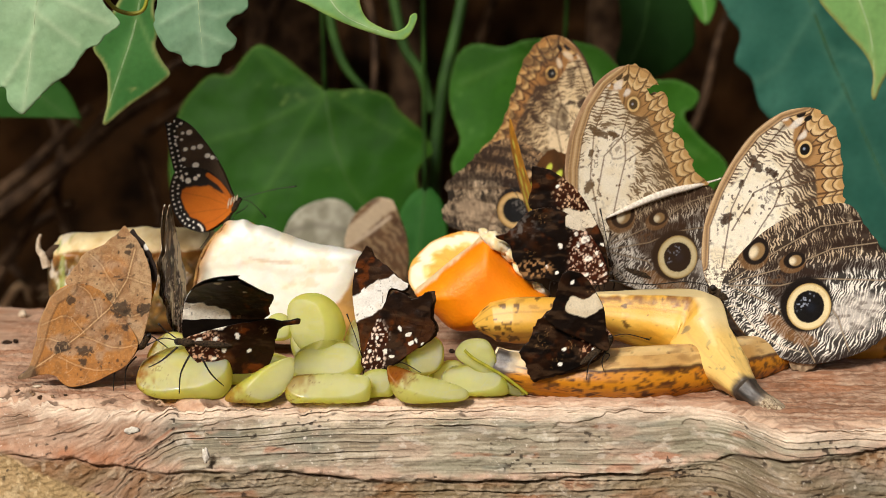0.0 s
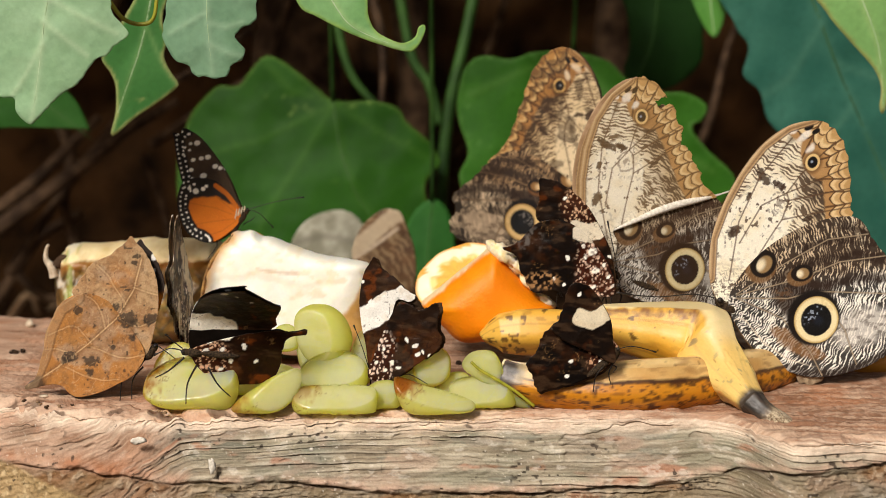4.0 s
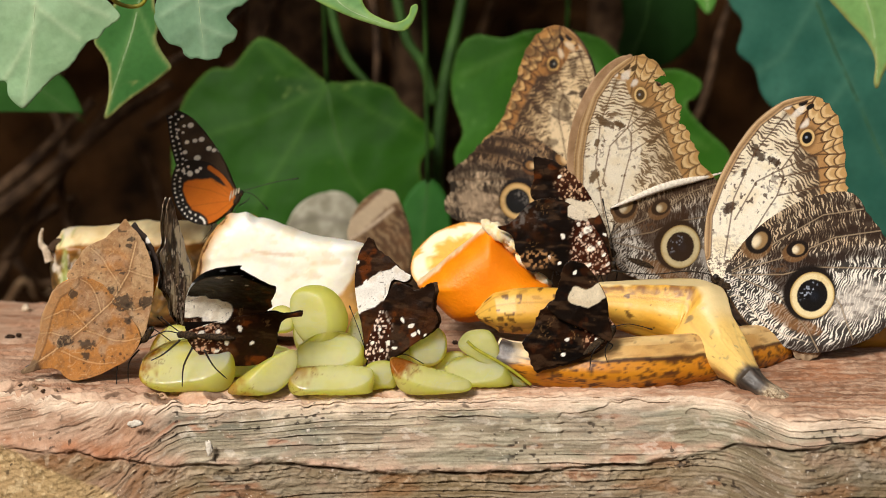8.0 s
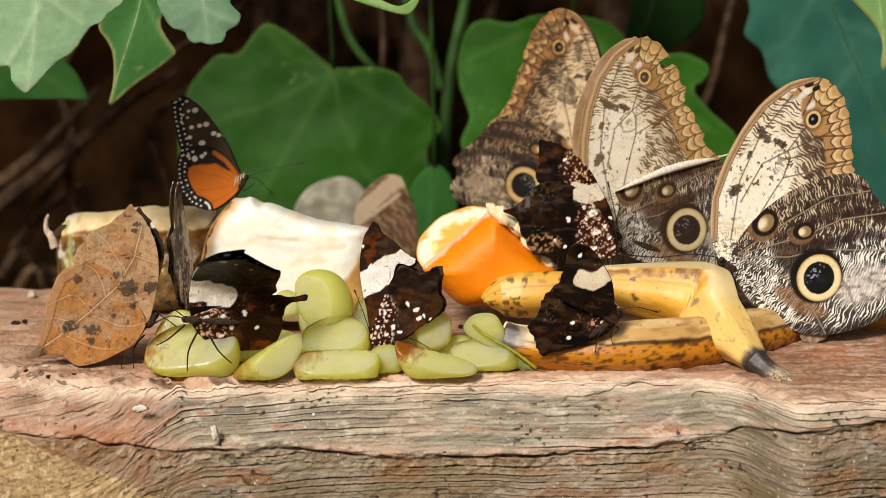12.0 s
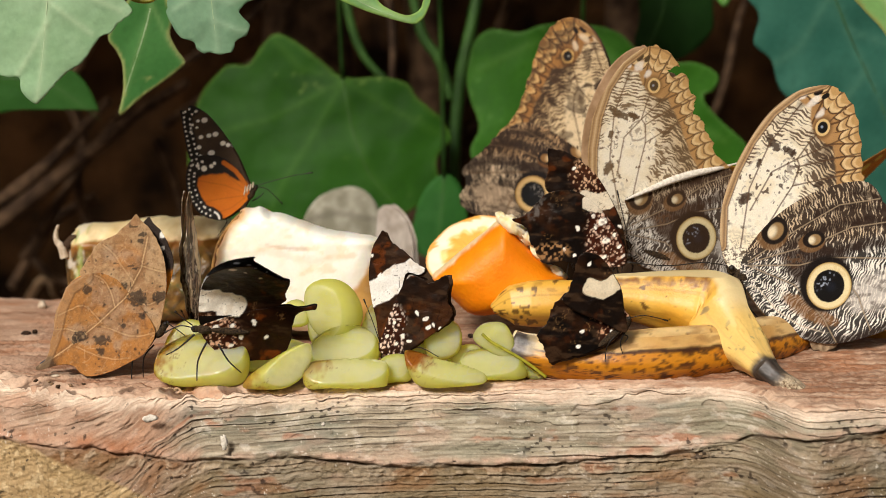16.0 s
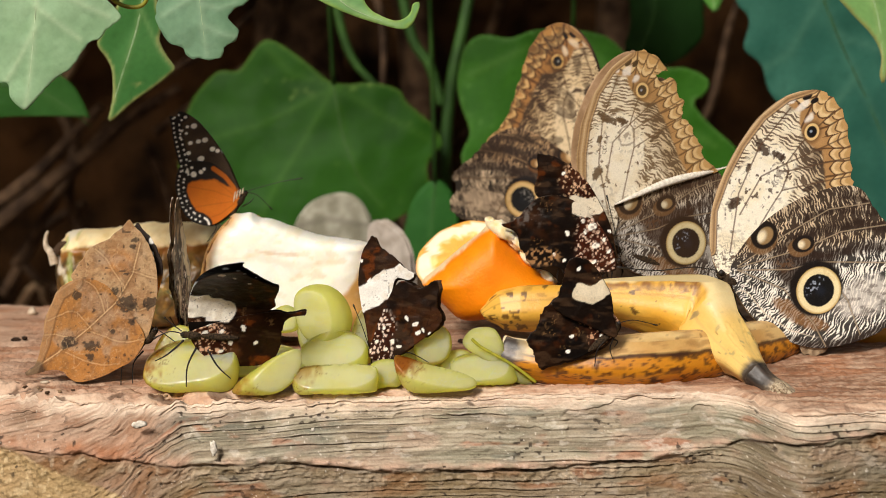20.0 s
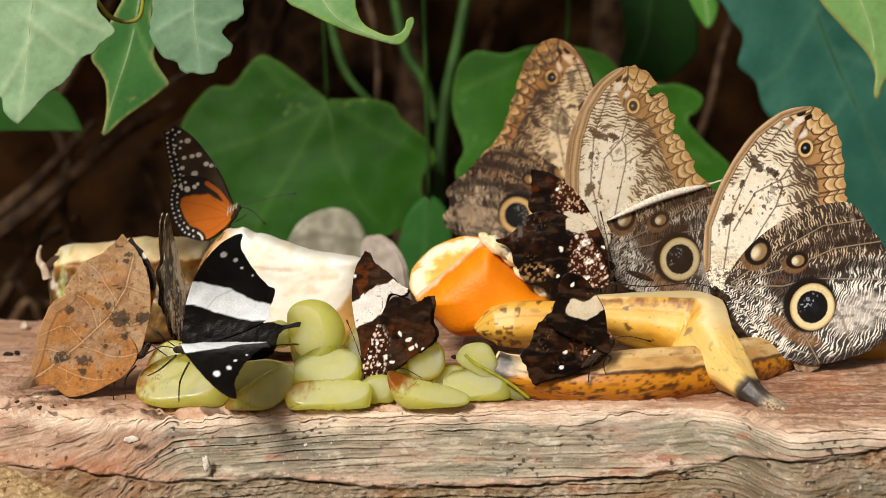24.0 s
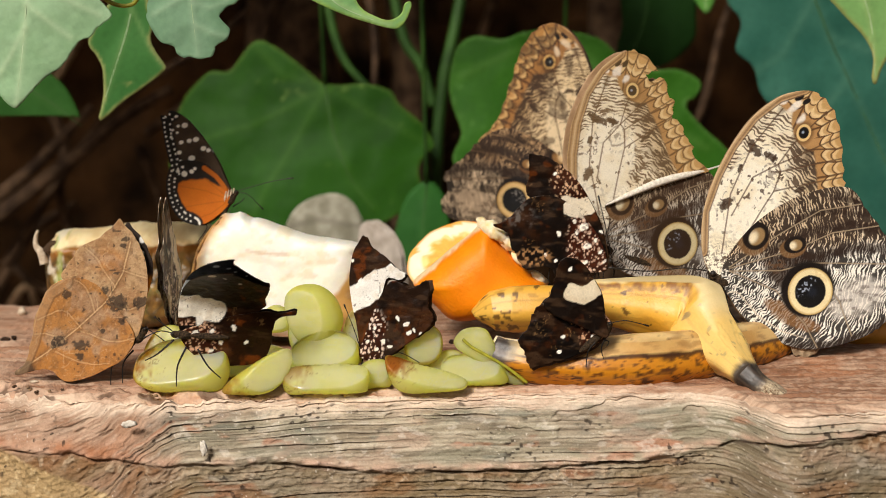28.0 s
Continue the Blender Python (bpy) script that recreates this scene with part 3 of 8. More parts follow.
    leaf(pose(-0.0645, 0.3900, 0.0836, -12, 0, 0), [(-42.6, 26), (-50.5, 19), (-58.3, 9.5), (-69.3, 9.5), (-77.1, 3.2), (-84.9, -6.3), (-89.6, -19), (-92.3, -34.8), (-90.8, -56.8), (-81.3, -75.7), (-53, -88.3), (-9.1, -85.1), (22.2, -78.8), (41, -69.4), (49.8, -65.6), (48.8, -58.4), (46.6, -47.4), (51, -39.5), (55.4, -34.1), (50.4, -23.7), (43.5, -17.4), (36.2, -11.1), (31.5, -3.8), (20.5, 0), (11, 0.6), (3.1, 0), (-6.3, 1.6), (-14.2, 7.9), (-23.7, 15.8), (-33.2, 22.8)],
         [[(-4.7, 0), (0.1, -28.5), (9.6, -53.7), (22.2, -69.4)], [(-4.7, -1.6), (-21.9, -31.6), (-37.5, -56.8), (-46.8, -75.7)], [(-4.7, 0), (-28.4, 6.3), (-42.6, 22.2)], [(-4.7, 0), (18.9, -15.8), (52, -33.5)], [(-4.7, -1.6), (-47.1, -22.1), (-84.7, -31.6)]],
         rgb("1d4408"), rgb("2d5c10"), rgb("4a7428"), "large dark green lobed leaf behind the fruit", lambda x, z: 0.0012 * x * x + 6 * fbm(x, z, 60, 2), 2.0, edge=rgb("7f9a4c"), seed=53, width=0.9)
    leaf(pose(0.0622, 0.3600, 0.1159, -10, 0, 0), [(-62.3, -30.4), (-58.3, -12.2), (-48.6, -5.5), (-33.4, -7.6), (-21.3, -3.7), (-3, -3), (18.2, -7.6), (30.3, -18.3), (45.5, -24.3), (60.7, -24.3), (72.8, -31), (69.8, -39.5), (63.7, -42.6), (72.8, -54.7), (87.9, -69.9), (81.8, -82.1), (60.5, -103.3), (-0.1, -112.4), (-45.6, -97.2), (-60.8, -73), (-56.2, -57.8), (-60.8, -42.6)],
         [[(0, -3), (-12.2, -30.4), (-30.4, -60.8)], [(0, -3), (27.3, -36.5), (75.8, -66.9)], [(0, -4.6), (-30.4, -15.2), (-57.1, -27.4)]],
         rgb("26520e"), rgb("3a6a1e"), rgb("567c36"), "green leaf standing behind the large butterflies", lambda x, z: 0.001 * x * x + 6 * fbm(x, z, 50, 5), 2.0, edge=rgb("6d9450"), seed=61, width=0.9)
    leaf(pose(0.1564, 0.3300, 0.1461, -5, 0, 0), [(-17.7, 11.6), (-13, -17.4), (-5.5, -29.1), (-8.3, -43.7), (0.6, -52.5), (5.2, -67.1), (15.7, -78.9), (33.6, -99.5), (51.8, -129), (69.8, -140.9), (105.5, -152.8), (128.1, -99.5), (120.9, -40.8), (96.4, 11.6)],
         [[(20.3, 11.6), (44.6, -46.6), (69.1, -99.5), (93.5, -146.8)], [(32.5, -17.4), (15.3, -46.6), (0.7, -55.4)], [(50.7, -58.3), (33.4, -81.8), (27.6, -90.6)], [(41.6, -37.9), (68.1, -46.6), (97.9, -64.2)]],
         rgb("275648"), rgb("3c6c5a"), rgb("567f68"), "large bluish-green leaf behind the owl butterflies", lambda x, z: 0.0008 * x * x + 5 * fbm(x, z, 60, 7), 2.2, seed=71, width=0.9)
    leaf(pose(0.1751, 0.1600, 0.1469, 0, 0, 0), [(-24.1, 4.7), (-18.8, -9.5), (-8.8, -21.4), (1.2, -32.2), (5.1, -40.6), (4.7, -49), (6.3, -52.1), (8.9, -45.4), (13.5, -38.2), (27.3, -23.8), (30.9, 4.7)],
         [[(-7.3, 2.4), (3.3, -23.8), (6.2, -50.7)]],
         rgb("6f9a58"), rgb("88ae68"), rgb("a3b878"), "light green leaf with a browned hanging tip", lambda x, z: 0.003 * x * x, 1.4, edge=rgb("a98a4c"), seed=83)
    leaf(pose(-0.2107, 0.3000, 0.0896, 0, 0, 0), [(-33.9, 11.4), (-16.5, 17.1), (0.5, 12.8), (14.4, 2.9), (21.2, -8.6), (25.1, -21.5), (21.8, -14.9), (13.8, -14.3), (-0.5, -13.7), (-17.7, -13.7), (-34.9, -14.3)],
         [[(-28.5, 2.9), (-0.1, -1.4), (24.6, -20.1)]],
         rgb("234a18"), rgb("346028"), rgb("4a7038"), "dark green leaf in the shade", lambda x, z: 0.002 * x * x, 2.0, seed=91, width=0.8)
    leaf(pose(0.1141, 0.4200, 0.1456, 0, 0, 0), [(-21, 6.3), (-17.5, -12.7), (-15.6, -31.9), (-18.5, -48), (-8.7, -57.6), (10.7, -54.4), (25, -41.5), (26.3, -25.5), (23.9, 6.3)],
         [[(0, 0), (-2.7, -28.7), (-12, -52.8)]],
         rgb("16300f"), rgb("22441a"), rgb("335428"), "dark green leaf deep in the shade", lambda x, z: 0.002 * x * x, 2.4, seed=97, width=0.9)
    leaf(pose(0.1287, 0.3400, 0.1402, 0, 0, 0), [(-7.7, 11.7), (-4.4, -2.9), (1.8, -14.7), (7, -19.1), (10.6, -11.7), (12.5, -2.9), (14.5, 11.7)],
         [[(2.8, 5.9), (6.3, -17.6)]],
         rgb("4a8030"), rgb("62984a"), rgb("7fa860"), "bright green leaf tip hanging down", lambda x, z: 0.004 * x * x, 1.8, seed=99, width=0.6)
    leaf(pose(-0.0143, 0.3600, 0.0150, -8, 0, 0), [(-17, -22), (-15, -4), (-10, 9), (-3, 16), (4, 17), (10, 10), (13, -4), (12, -22), (0, -30)],
         [[(1, 16), (-1, -5), (-3, -28)]],
         rgb("24521e"), rgb("366a2c"), rgb("4a7a3a"), "small green leaf low behind the orange", lambda x, z: 0.004 * x * x, 2.0, seed=103, width=0.8)



# ---------------------------------------------------------------- butterflies: patterns
def similar(a1, a2, b1, b2, mirror=False):
    """The map that takes b1 to a1 and b2 to a2, turning and scaling (and mirroring) alone."""
    a1, a2, b1, b2 = complex(*a1), complex(*a2), complex(*b1), complex(*b2)
    if mirror:
        b1, b2 = b1.conjugate(), b2.conjugate()
    k = (a2 - a1) / (b2 - b1)
    def to(x, z):
        w = x + 1j * z
        w = a1 + k * ((w.conjugate() if mirror else w) - b1)
        return w.real, w.imag
    return to


def same_place(x, z):
    return x, z


OWL_BASE, OWL_SMALL, OWL_EYE = (0.0, 0.0), (32.2, 51.9), (35.7, -7.4)
OWL_SPOT, OWL_SPOT2 = (14.6, 14.2), (29.6, 10.4)
OWL_MARGIN = [(32, 69.5), (39.3, 65.7), (44.1, 60), (46.6, 52.2), (48, 42), (49.1, 30.9), (49.5, 18.6), (52, 7)]
OWL_COSTA = [(-5.6, 9.1), (-5.3, 23.9), (-0.9, 36.5), (5, 47.9), (12.9, 58.3), (22.4, 65.4), (32.1, 68.3)]
OWL_FORE_VEINS = [[(8, 9), (16.7, 23.3), (21.4, 30.5), (23.9, 37.7), (22.9, 40.5)], [(22.9, 40.5), (28.0, 47.5), (40.5, 59.5)], [(22.9, 40.5), (34, 45), (45.5, 50)], [(23.9, 37.7), (36, 40), (47.2, 42)],
                  [(21.4, 30.5), (35, 33.0), (47.9, 35.1)], [(2, 8), (5, 30), (12.5, 47), (24, 61)], [(22.9, 40.5), (13.5, 36.0), (5.5, 22.0)]]
OWL_HIND_VEINS = [[(4.7, 1.4), (24.4, 0.9), (35.3, 3.4), (66.4, 2)], [(4.7, 2.4), (28.6, 8.3), (43.8, 14.4), (65.4, 17.1)], [(4.7, 1.4), (22.5, -6.6), (33.9, -19.9), (38.6, -28.8)],
                  [(4.7, 2.9), (24, 14.8), (39.1, 23), (54.4, 24.9)], [(35.3, 3.4), (46.9, -11.6), (51.8, -24.8)]]


def ripple(x, z, centre, period, seed, zig=0.0, cell=5.0):
    """Short wavering scribbles drawn round the centre, bent into zigzags from cell to cell."""
    dx, dz = x - centre[0], z - centre[1]
    v = np.arctan2(dz, dx) * 38 + 1.2 * fbm(x, z, 6, seed + 9)
    tri = np.abs((v / cell) % 1 - 0.5) * 2
    u = np.hypot(dx, dz) + zig * tri + 1.3 * fbm(x, z, 7, seed, 2) + 0.55 * fbm(x, z, 1.9, seed + 5, 2)
    dash = vnoise(u / (0.36 * period), v / (1.5 * period), seed + 1) + 0.4 * vnoise(u / (0.3 * period), v / (0.8 * period), seed + 2)
    return 0.55 * np.sin(2 * math.pi * u / period) + 1.0 * dash + 0.45 * fbm(x, z, 3.2, seed + 4, 2)


def owl_fore(to=same_place, seed=0):
    """Underside of an owl butterfly's forewing: ivory disc with flecks, rippled brown field, tan scalloped margin and a small eyespot."""
    def colour(x0, z0):
        x, z = to(x0, z0)
        wx, wz = x + 0.9 * fbm(x, z, 3, seed + 1), z + 0.9 * fbm(x, z, 3, seed + 2)
        dm, along = to_line(x, z, OWL_MARGIN)
        dc, _ = to_line(x, z, OWL_COSTA)
        fine = fbm(x, z, 0.9, seed + 4, 2)
        wave = ripple(x, z, (OWL_BASE[0] - 8, OWL_BASE[1] - 6), 1.3, seed + 3, 0.9)
        # cream ground, browner towards the margin and below the cell
        brown = clamp(ss(23, 13, dm) * ss(7, 18, along) * 0.95 + ss(0.1, 0.5, fbm(x, z, 5, seed + 41)) * 0.15)
        col = lay(np.tile(rgb("f4e9cf"), (len(x), 1)), brown * 0.75, rgb("b79a70"))
        col = lay(col, clamp(0.3 + fbm(x, z, 3, seed + 42)) * 0.4, rgb("d8c29a"))
        ink = lay(np.tile(rgb("5a412a"), (len(x), 1)), brown, rgb("36241a"))
        col = lay(col, ss(0.0, 0.3, wave - 0.05 + 0.55 * brown) * 0.92, ink)
        col = lay(col, brown * ss(0.05, 0.4, fbm(x, z, 3.5, seed + 45)) * 0.6, rgb("463020"))
        for v in OWL_FORE_VEINS:
            d, _ = to_line(x, z, v)
            col = lay(col, ss(2.0, 0.3, d + 0.8 * fine) * ss(20, 12, dm) * ss(8, 12, dm) * 0.55, rgb("36251a"))
        # the ivory disc, flecked
        disc = np.minimum(oval(wx, wz, (11.5, 28.5), 19.5, 12.0, 58), oval(wx, wz, (5.0, 14.5), 17, 11.5, 75))
        mask = ss(1.08, 0.94, disc + 0.10 * fbm(x, z, 2, seed + 6))
        pale = lay(np.tile(rgb("fdf5e0"), (len(x), 1)), ss(0.0, 0.5, fbm(x, z, 6, seed + 43)) * 0.5, rgb("f0e0bc"))
        col = lay(col, mask, pale)
        where = ss(-0.1, 0.25, fbm(x, z, 5, seed + 8))
        flecks = ss(0.30, 0.42, fbm(x, z, 1.3, seed + 7, 3)) * (0.25 + 0.75 * where)
        col = lay(col, mask * flecks * 0.9, rgb("4e3520"))
        loops = ss(0.045, 0.018, np.abs(fbm(x, z, 3.4, seed + 27, 2))) * ss(0.05, 0.3, fbm(x, z, 4, seed + 28)) * ss(20, 30, z)
        col = lay(col, mask * loops * 0.9, rgb("463020"))
        low = ss(17, 6, z - 0.1 * x) * mask
        col = lay(col, low * ss(0.2, 0.5, wave) * 0.7, rgb("5a442f"))
        for q, rx, rz, turn in (((14.1, 46.4), 4.4, 1.9, -48), ((19.9, 43.2), 2.6, 1.2, -35), ((3.0, 26.4), 3.0, 2.1, 40), ((35.6, 45.6), 3.4, 0.7, 18), ((8.5, 39.5), 1.6, 0.9, 60), ((31.5, 31.0), 3.0, 1.0, 20)):
            col = lay(col, ss(1.12, 0.8, oval(wx, wz, q, rx, rz, turn) + 0.45 * fine) * 0.92, rgb("3e2a1b"))
        ring = oval(wx, wz, (19.9, 36.4), 3.4, 4.4, -20)
        col = lay(col, ss(0.16, 0.05, np.abs(ring - 1)) * ss(-0.3, 0.1, fine) * 0.6, rgb("4c3421"))
        col = lay(col, ss(0.5, 0.25, ring + 0.4 * fine) * 0.6, rgb("5a4028"))
        # warm tan tip and margin, two dark scalloped lines, pale beyond each
        inner = 11.0 + 0.8 * fbm(x, z, 4, seed + 9)
        apex = np.minimum(dm / inner, oval(x, z, (36.5, 56.0), 9.0, 11.0, 10))
        tan = ss(1.06, 0.94, apex)
        rim = lay(np.tile(rgb("b98e5a"), (len(x), 1)), clamp(0.5 + fbm(x, z, 4, seed + 44)) * 0.5, rgb("9c7244"))
        rim = lay(rim, ss(22, 4, along) * ss(7, 2, dm) * 0.5, rgb("d8b06c"))
        cell = 5.2
        ph = (along + 1.5 + 1.1 * fbm(x, z, 9, seed + 46)) / cell
        arch = np.abs(np.sin(math.pi * ph))
        l1, l2 = 6.4 + 2.6 * arch + 0.8 * fbm(x, z, 3, seed + 47), 3.0 + 2.2 * arch + 0.6 * fbm(x, z, 3, seed + 48)
        rim = lay(rim, ss(l1 + 0.3, l1 - 0.3, dm) * 0.55, rgb("d8b27a"))
        rim = lay(rim, ss(1.5, 0.2, np.abs(dm - l1 + 1.3)) * 0.7, rgb("efd5a2"))
        rim = lay(rim, ss(l2 + 0.2, l2 - 0.2, dm) * 0.6, rgb("bd9258"))
        rim = lay(rim, ss(1.3, 0.2, np.abs(dm - l2 + 1.1)) * 0.6, rgb("ecd09c"))
        rim = lay(rim, ss(0.55, 0.22, np.abs(dm - l1)) * 0.95, rgb("4a2e18"))
        rim = lay(rim, ss(0.5, 0.2, np.abs(dm - l2)) * 0.9, rgb("5a3a1e"))
        rim = lay(rim, ss(0.10, 0.04, np.abs((ph + 0.5) % 1 - 0.5)) * 0.9, rgb("54341a"))
        rim = lay(rim, ss(0.7, 0.1, dm) * 0.6, rgb("7a5530"))
        col = lay(col, tan, rim)
        col = lay(col, ss(0.5, 0.2, np.abs(dm - l1)) * (1 - tan) * 0.6, rgb("3a2616"))
        # pearly patches and black marks at the tip
        for q, rx, rz, turn in (((28.4, 61.6), 3.4, 1.7, 35), ((24.6, 63.6), 1.8, 0.9, 40), ((31.0, 57.2), 2.4, 1.5, 40)):
            col = lay(col, ss(1.15, 0.5, oval(wx, wz, q, rx, rz, turn)) * 0.85, rgb("f4ece0"))
        for q, r in (((27.0, 65.4), 1.9), ((30.2, 65.0), 2.0), ((32.9, 63.4), 1.7), ((22.2, 63.6), 1.2)):
            col = lay(col, ss(1.1, 0.85, oval(x, z, q, r, r * 0.55, 28)), rgb("120c08"))
        # striped costal edge
        col = lay(col, ss(2.4, 1.9, dc) * 0.95, lay(np.tile(rgb("b89468"), (len(x), 1)), ss(0.5, 0.2, np.abs(dc - 1.2)) * 0.7, rgb("7c5c3c")))
        col = lay(col, ss(0.35, 0.1, np.abs(dc - 2.3)) * 0.8, rgb("5c412b"))
        col = lay(col, ss(0.5, 0.1, dc) * 0.6, rgb("dcc39a"))
        for v in OWL_FORE_VEINS:
            d, _ = to_line(x, z, v)
            col = lay(col, ss(0.42, 0.16, d) * 0.8, rgb("5a402a"))
        # the small eyespot
        r = oval(x, z, OWL_SMALL, 2.7, 3.1, -15)
        col = lay(col, ss(1.7, 1.05, r) * 0.7, rgb("5a3a1e"))
        col = lay(col, ss(1.08, 0.98, r), rgb("e2c184"))
        col = lay(col, ss(0.76, 0.66, r), rgb("0e0a08"))
        col = lay(col, ss(1.0, 0.4, oval(x, z, (OWL_SMALL[0] - 0.3, OWL_SMALL[1] + 0.2), 0.7)), rgb("9aa6b8"))
        return col
    return colour


def owl_hind(to=same_place, seed=0):
    """Underside of an owl butterfly's hindwing: fine black and white ripples, brown bands, the great ringed eyespot and two lesser spots."""
    def colour(x0, z0):
        x, z = to(x0, z0)
        wx, wz = x + 0.8 * fbm(x, z, 4, seed + 1), z + 0.8 * fbm(x, z, 4, seed + 2)
        fine = fbm(x, z, 0.8, seed + 4, 2)
        tone = fbm(x, z, 9, seed + 5, 2)
        wave = ripple(x, z, (-14, 14), 1.02, seed + 3, 0.7, 4.0)
        upper = ss(0, 9, z - 0.10 * x + 2 * tone)
        # black and white near the body, tan and brown above the eye
        light = lay(np.tile(rgb("fbf6ea"), (len(x), 1)), upper * 0.75, rgb("c9aa7c"))
        light = lay(light, ss(0.1, 0.5, fbm(x, z, 4, seed + 15)) * upper * 0.5, rgb("efe2c8"))
        ink = lay(np.tile(rgb("140e0b"), (len(x), 1)), upper, rgb("2c1c12"))
        thick = 0.13 + 0.16 * upper + 0.35 * tone + 0.12 * ss(20, 45, x)
        col = lay(light, ss(-0.14, 0.14, wave + thick) * 0.96, ink)
        col = lay(col, upper * ss(0.0, 0.4, fbm(x, z, 3.5, seed + 18)) * 0.45, rgb("3a271a"))
        # brown diagonal bands over the upper field
        for line, w in (([(19.8, 8.5), (32.8, 14.6), (50.3, 17.4), (66, 13.7)], 2.0), ([(30, 19.9), (42, 22.7), (58.7, 20.9)], 1.6), ([(39.7, 5.9), (55.1, 8.7), (70.3, 6.3)], 2.4), ([(45, 28), (56, 25), (63, 18)], 1.8)):
            d, _ = to_line(wx, wz, line)
            col = lay(col, ss(w * 1.25, w * 0.3, d + 1.3 * fine) * 0.8, rgb("2b1b12"))
        # grey powder towards the tail
        pale = oval(wx, wz, (53.5, -10.5), 13, 8.0, 20)
        powder = lay(np.tile(rgb("e6e0d6"), (len(x), 1)), ss(-0.1, 0.35, fbm(x * 0.6, z, 1.6, seed + 16)) * 0.75, rgb("7c7166"))
        col = lay(col, ss(1.15, 0.6, pale + 0.2 * fbm(x, z, 2, seed + 6)) * 0.7, powder)
        # dark cloud above and before the eyespot, tan below it
        cloud = np.minimum(oval(wx, wz, (27.5, -1.0), 12.0, 7.0, -38), oval(wx, wz, (33.5, 3.8), 9.5, 4.6, 0))
        col = lay(col, ss(1.2, 0.7, cloud + 0.15 * fine) * 0.92, rgb("2c1b10"))
        col = lay(col, ss(1.1, 0.4, oval(wx, wz, (22.0, 3.5), 6.0, 4.0, -20)) * ss(-0.1, 0.2, fine) * 0.6, rgb("6a4a2c"))
        tan = oval(wx, wz, (29.0, -16.5), 13, 3.6, -30)
        col = lay(col, ss(1.1, 0.7, tan + 0.2 * fine) * 0.8, lay(np.tile(rgb("8a6238"), (len(x), 1)), ss(0.0, 0.4, fine) * 0.5, rgb("5c3e22")))
        edge, _ = to_line(x, z, [(6.1, -10.5), (12.9, -18.8), (23, -25.7), (34.2, -29.3), (45.3, -28.5), (56.3, -25.4), (65.1, -20.4)])
        col = lay(col, ss(3.2, 1.8, edge + 0.6 * fine) * ss(18, 30, x) * 0.8, rgb("281a12"))
        col = lay(col, ss(0.32, 0.12, np.abs(edge - 4.0)) * ss(40, 26, x) * 0.85, rgb("d8cbb4"))
        for v in OWL_HIND_VEINS:
            d, _ = to_line(x, z, v)
            col = lay(col, ss(0.8, 0.4, d) * 0.4, rgb("241812"))
            col = lay(col, ss(0.34, 0.12, d) * 0.8, rgb("a8957a"))
        # great eyespot
        r = oval(x, z, OWL_EYE, 8.7, 9.1, 0)
        halo = oval(x, z, (OWL_EYE[0] - 1.0, OWL_EYE[1] + 0.8), 9.8, 10.2)
        col = lay(col, ss(1.12, 0.98, halo), rgb("140c08"))
        band = lay(np.tile(rgb("c6a460"), (len(x), 1)), ss(0.99, 0.86, r), rgb("efdfae"))
        band = lay(band, ss(0.2, 0.5, fbm(x, z, 2.5, seed + 17)) * 0.4, rgb("d8bd80"))
        col = lay(col, ss(1.0, 0.96, r), band)
        col = lay(col, ss(0.70, 0.66, r + 0.02 * fine), rgb("040405"))
        glint = oval(x, z, (OWL_EYE[0] - 2.0, OWL_EYE[1] + 2.0), 3.6, 1.6, 42)
        col = lay(col, ss(0.62, 0.5, r) * ss(1.1, 0.5, np.abs(glint - 0.6)) * ss(0.2, 0.42, fine) * 0.85, rgb("a9b4c6"))
        col = lay(col, ss(0.55, 0.1, oval(x, z, (OWL_EYE[0] + 0.8, OWL_EYE[1] - 0.3), 5.2)) * 0.35, rgb("232c3c"))
        # the two lesser spots: dark surround, pale core shaded to one side
        for q, rx, rz, turn in ((OWL_SPOT, 5.0, 5.4, -35), (OWL_SPOT2, 4.3, 3.2, 10)):
            out = oval(x, z, (q[0] - 0.8, q[1] - 1.2), rx * 1.15, rz * 1.12, turn)
            col = lay(col, ss(1.12, 0.95, out) * 0.85, rgb("7c5a36"))
            col = lay(col, ss(1.06, 0.94, oval(x, z, q, rx, rz, turn)), rgb("1a100a"))
            c = oval(x, z, (q[0] + 0.08 * rx, q[1] - 0.05 * rz), rx * 0.62, rz * 0.72, turn)
            core = lay(np.tile(rgb("9a7c52"), (len(x), 1)), ss(1.1, 0.3, oval(x, z, (q[0] - 0.25 * rx, q[1] - 0.1 * rz), rx * 0.5, rz * 0.6, turn)), rgb("f2e4c2"))
            col = lay(col, ss(1.0, 0.8, c), core)
        return col
    return colour


def tattered(loop, amount, size, seed, start=0.0, end=1.0):
    """Nicks and frays along a stretch of an outline."""
    n = len(loop)
    k = np.arange(n) / n
    m = ((k >= start) & (k <= end)).astype(float)
    c = loop.mean(0)
    d = (loop - c) / np.linalg.norm(loop - c, axis=1, keepdims=True)
    return loop + d * (amount * m * fbm(np.arange(n) * 1.0, np.arange(n) * 0.0, size, seed, 2))[:, None]


def scalloped(loop, depth, count, start, end):
    n = len(loop)
    k = (np.arange(n) / n - start) / (end - start)
    m = ((k >= 0) & (k <= 1)).astype(float)
    c = loop.mean(0)
    d = (loop - c) / np.linalg.norm(loop - c, axis=1, keepdims=True)
    return loop - d * (depth * m * np.abs(np.cos(math.pi * k * count)))[:, None]


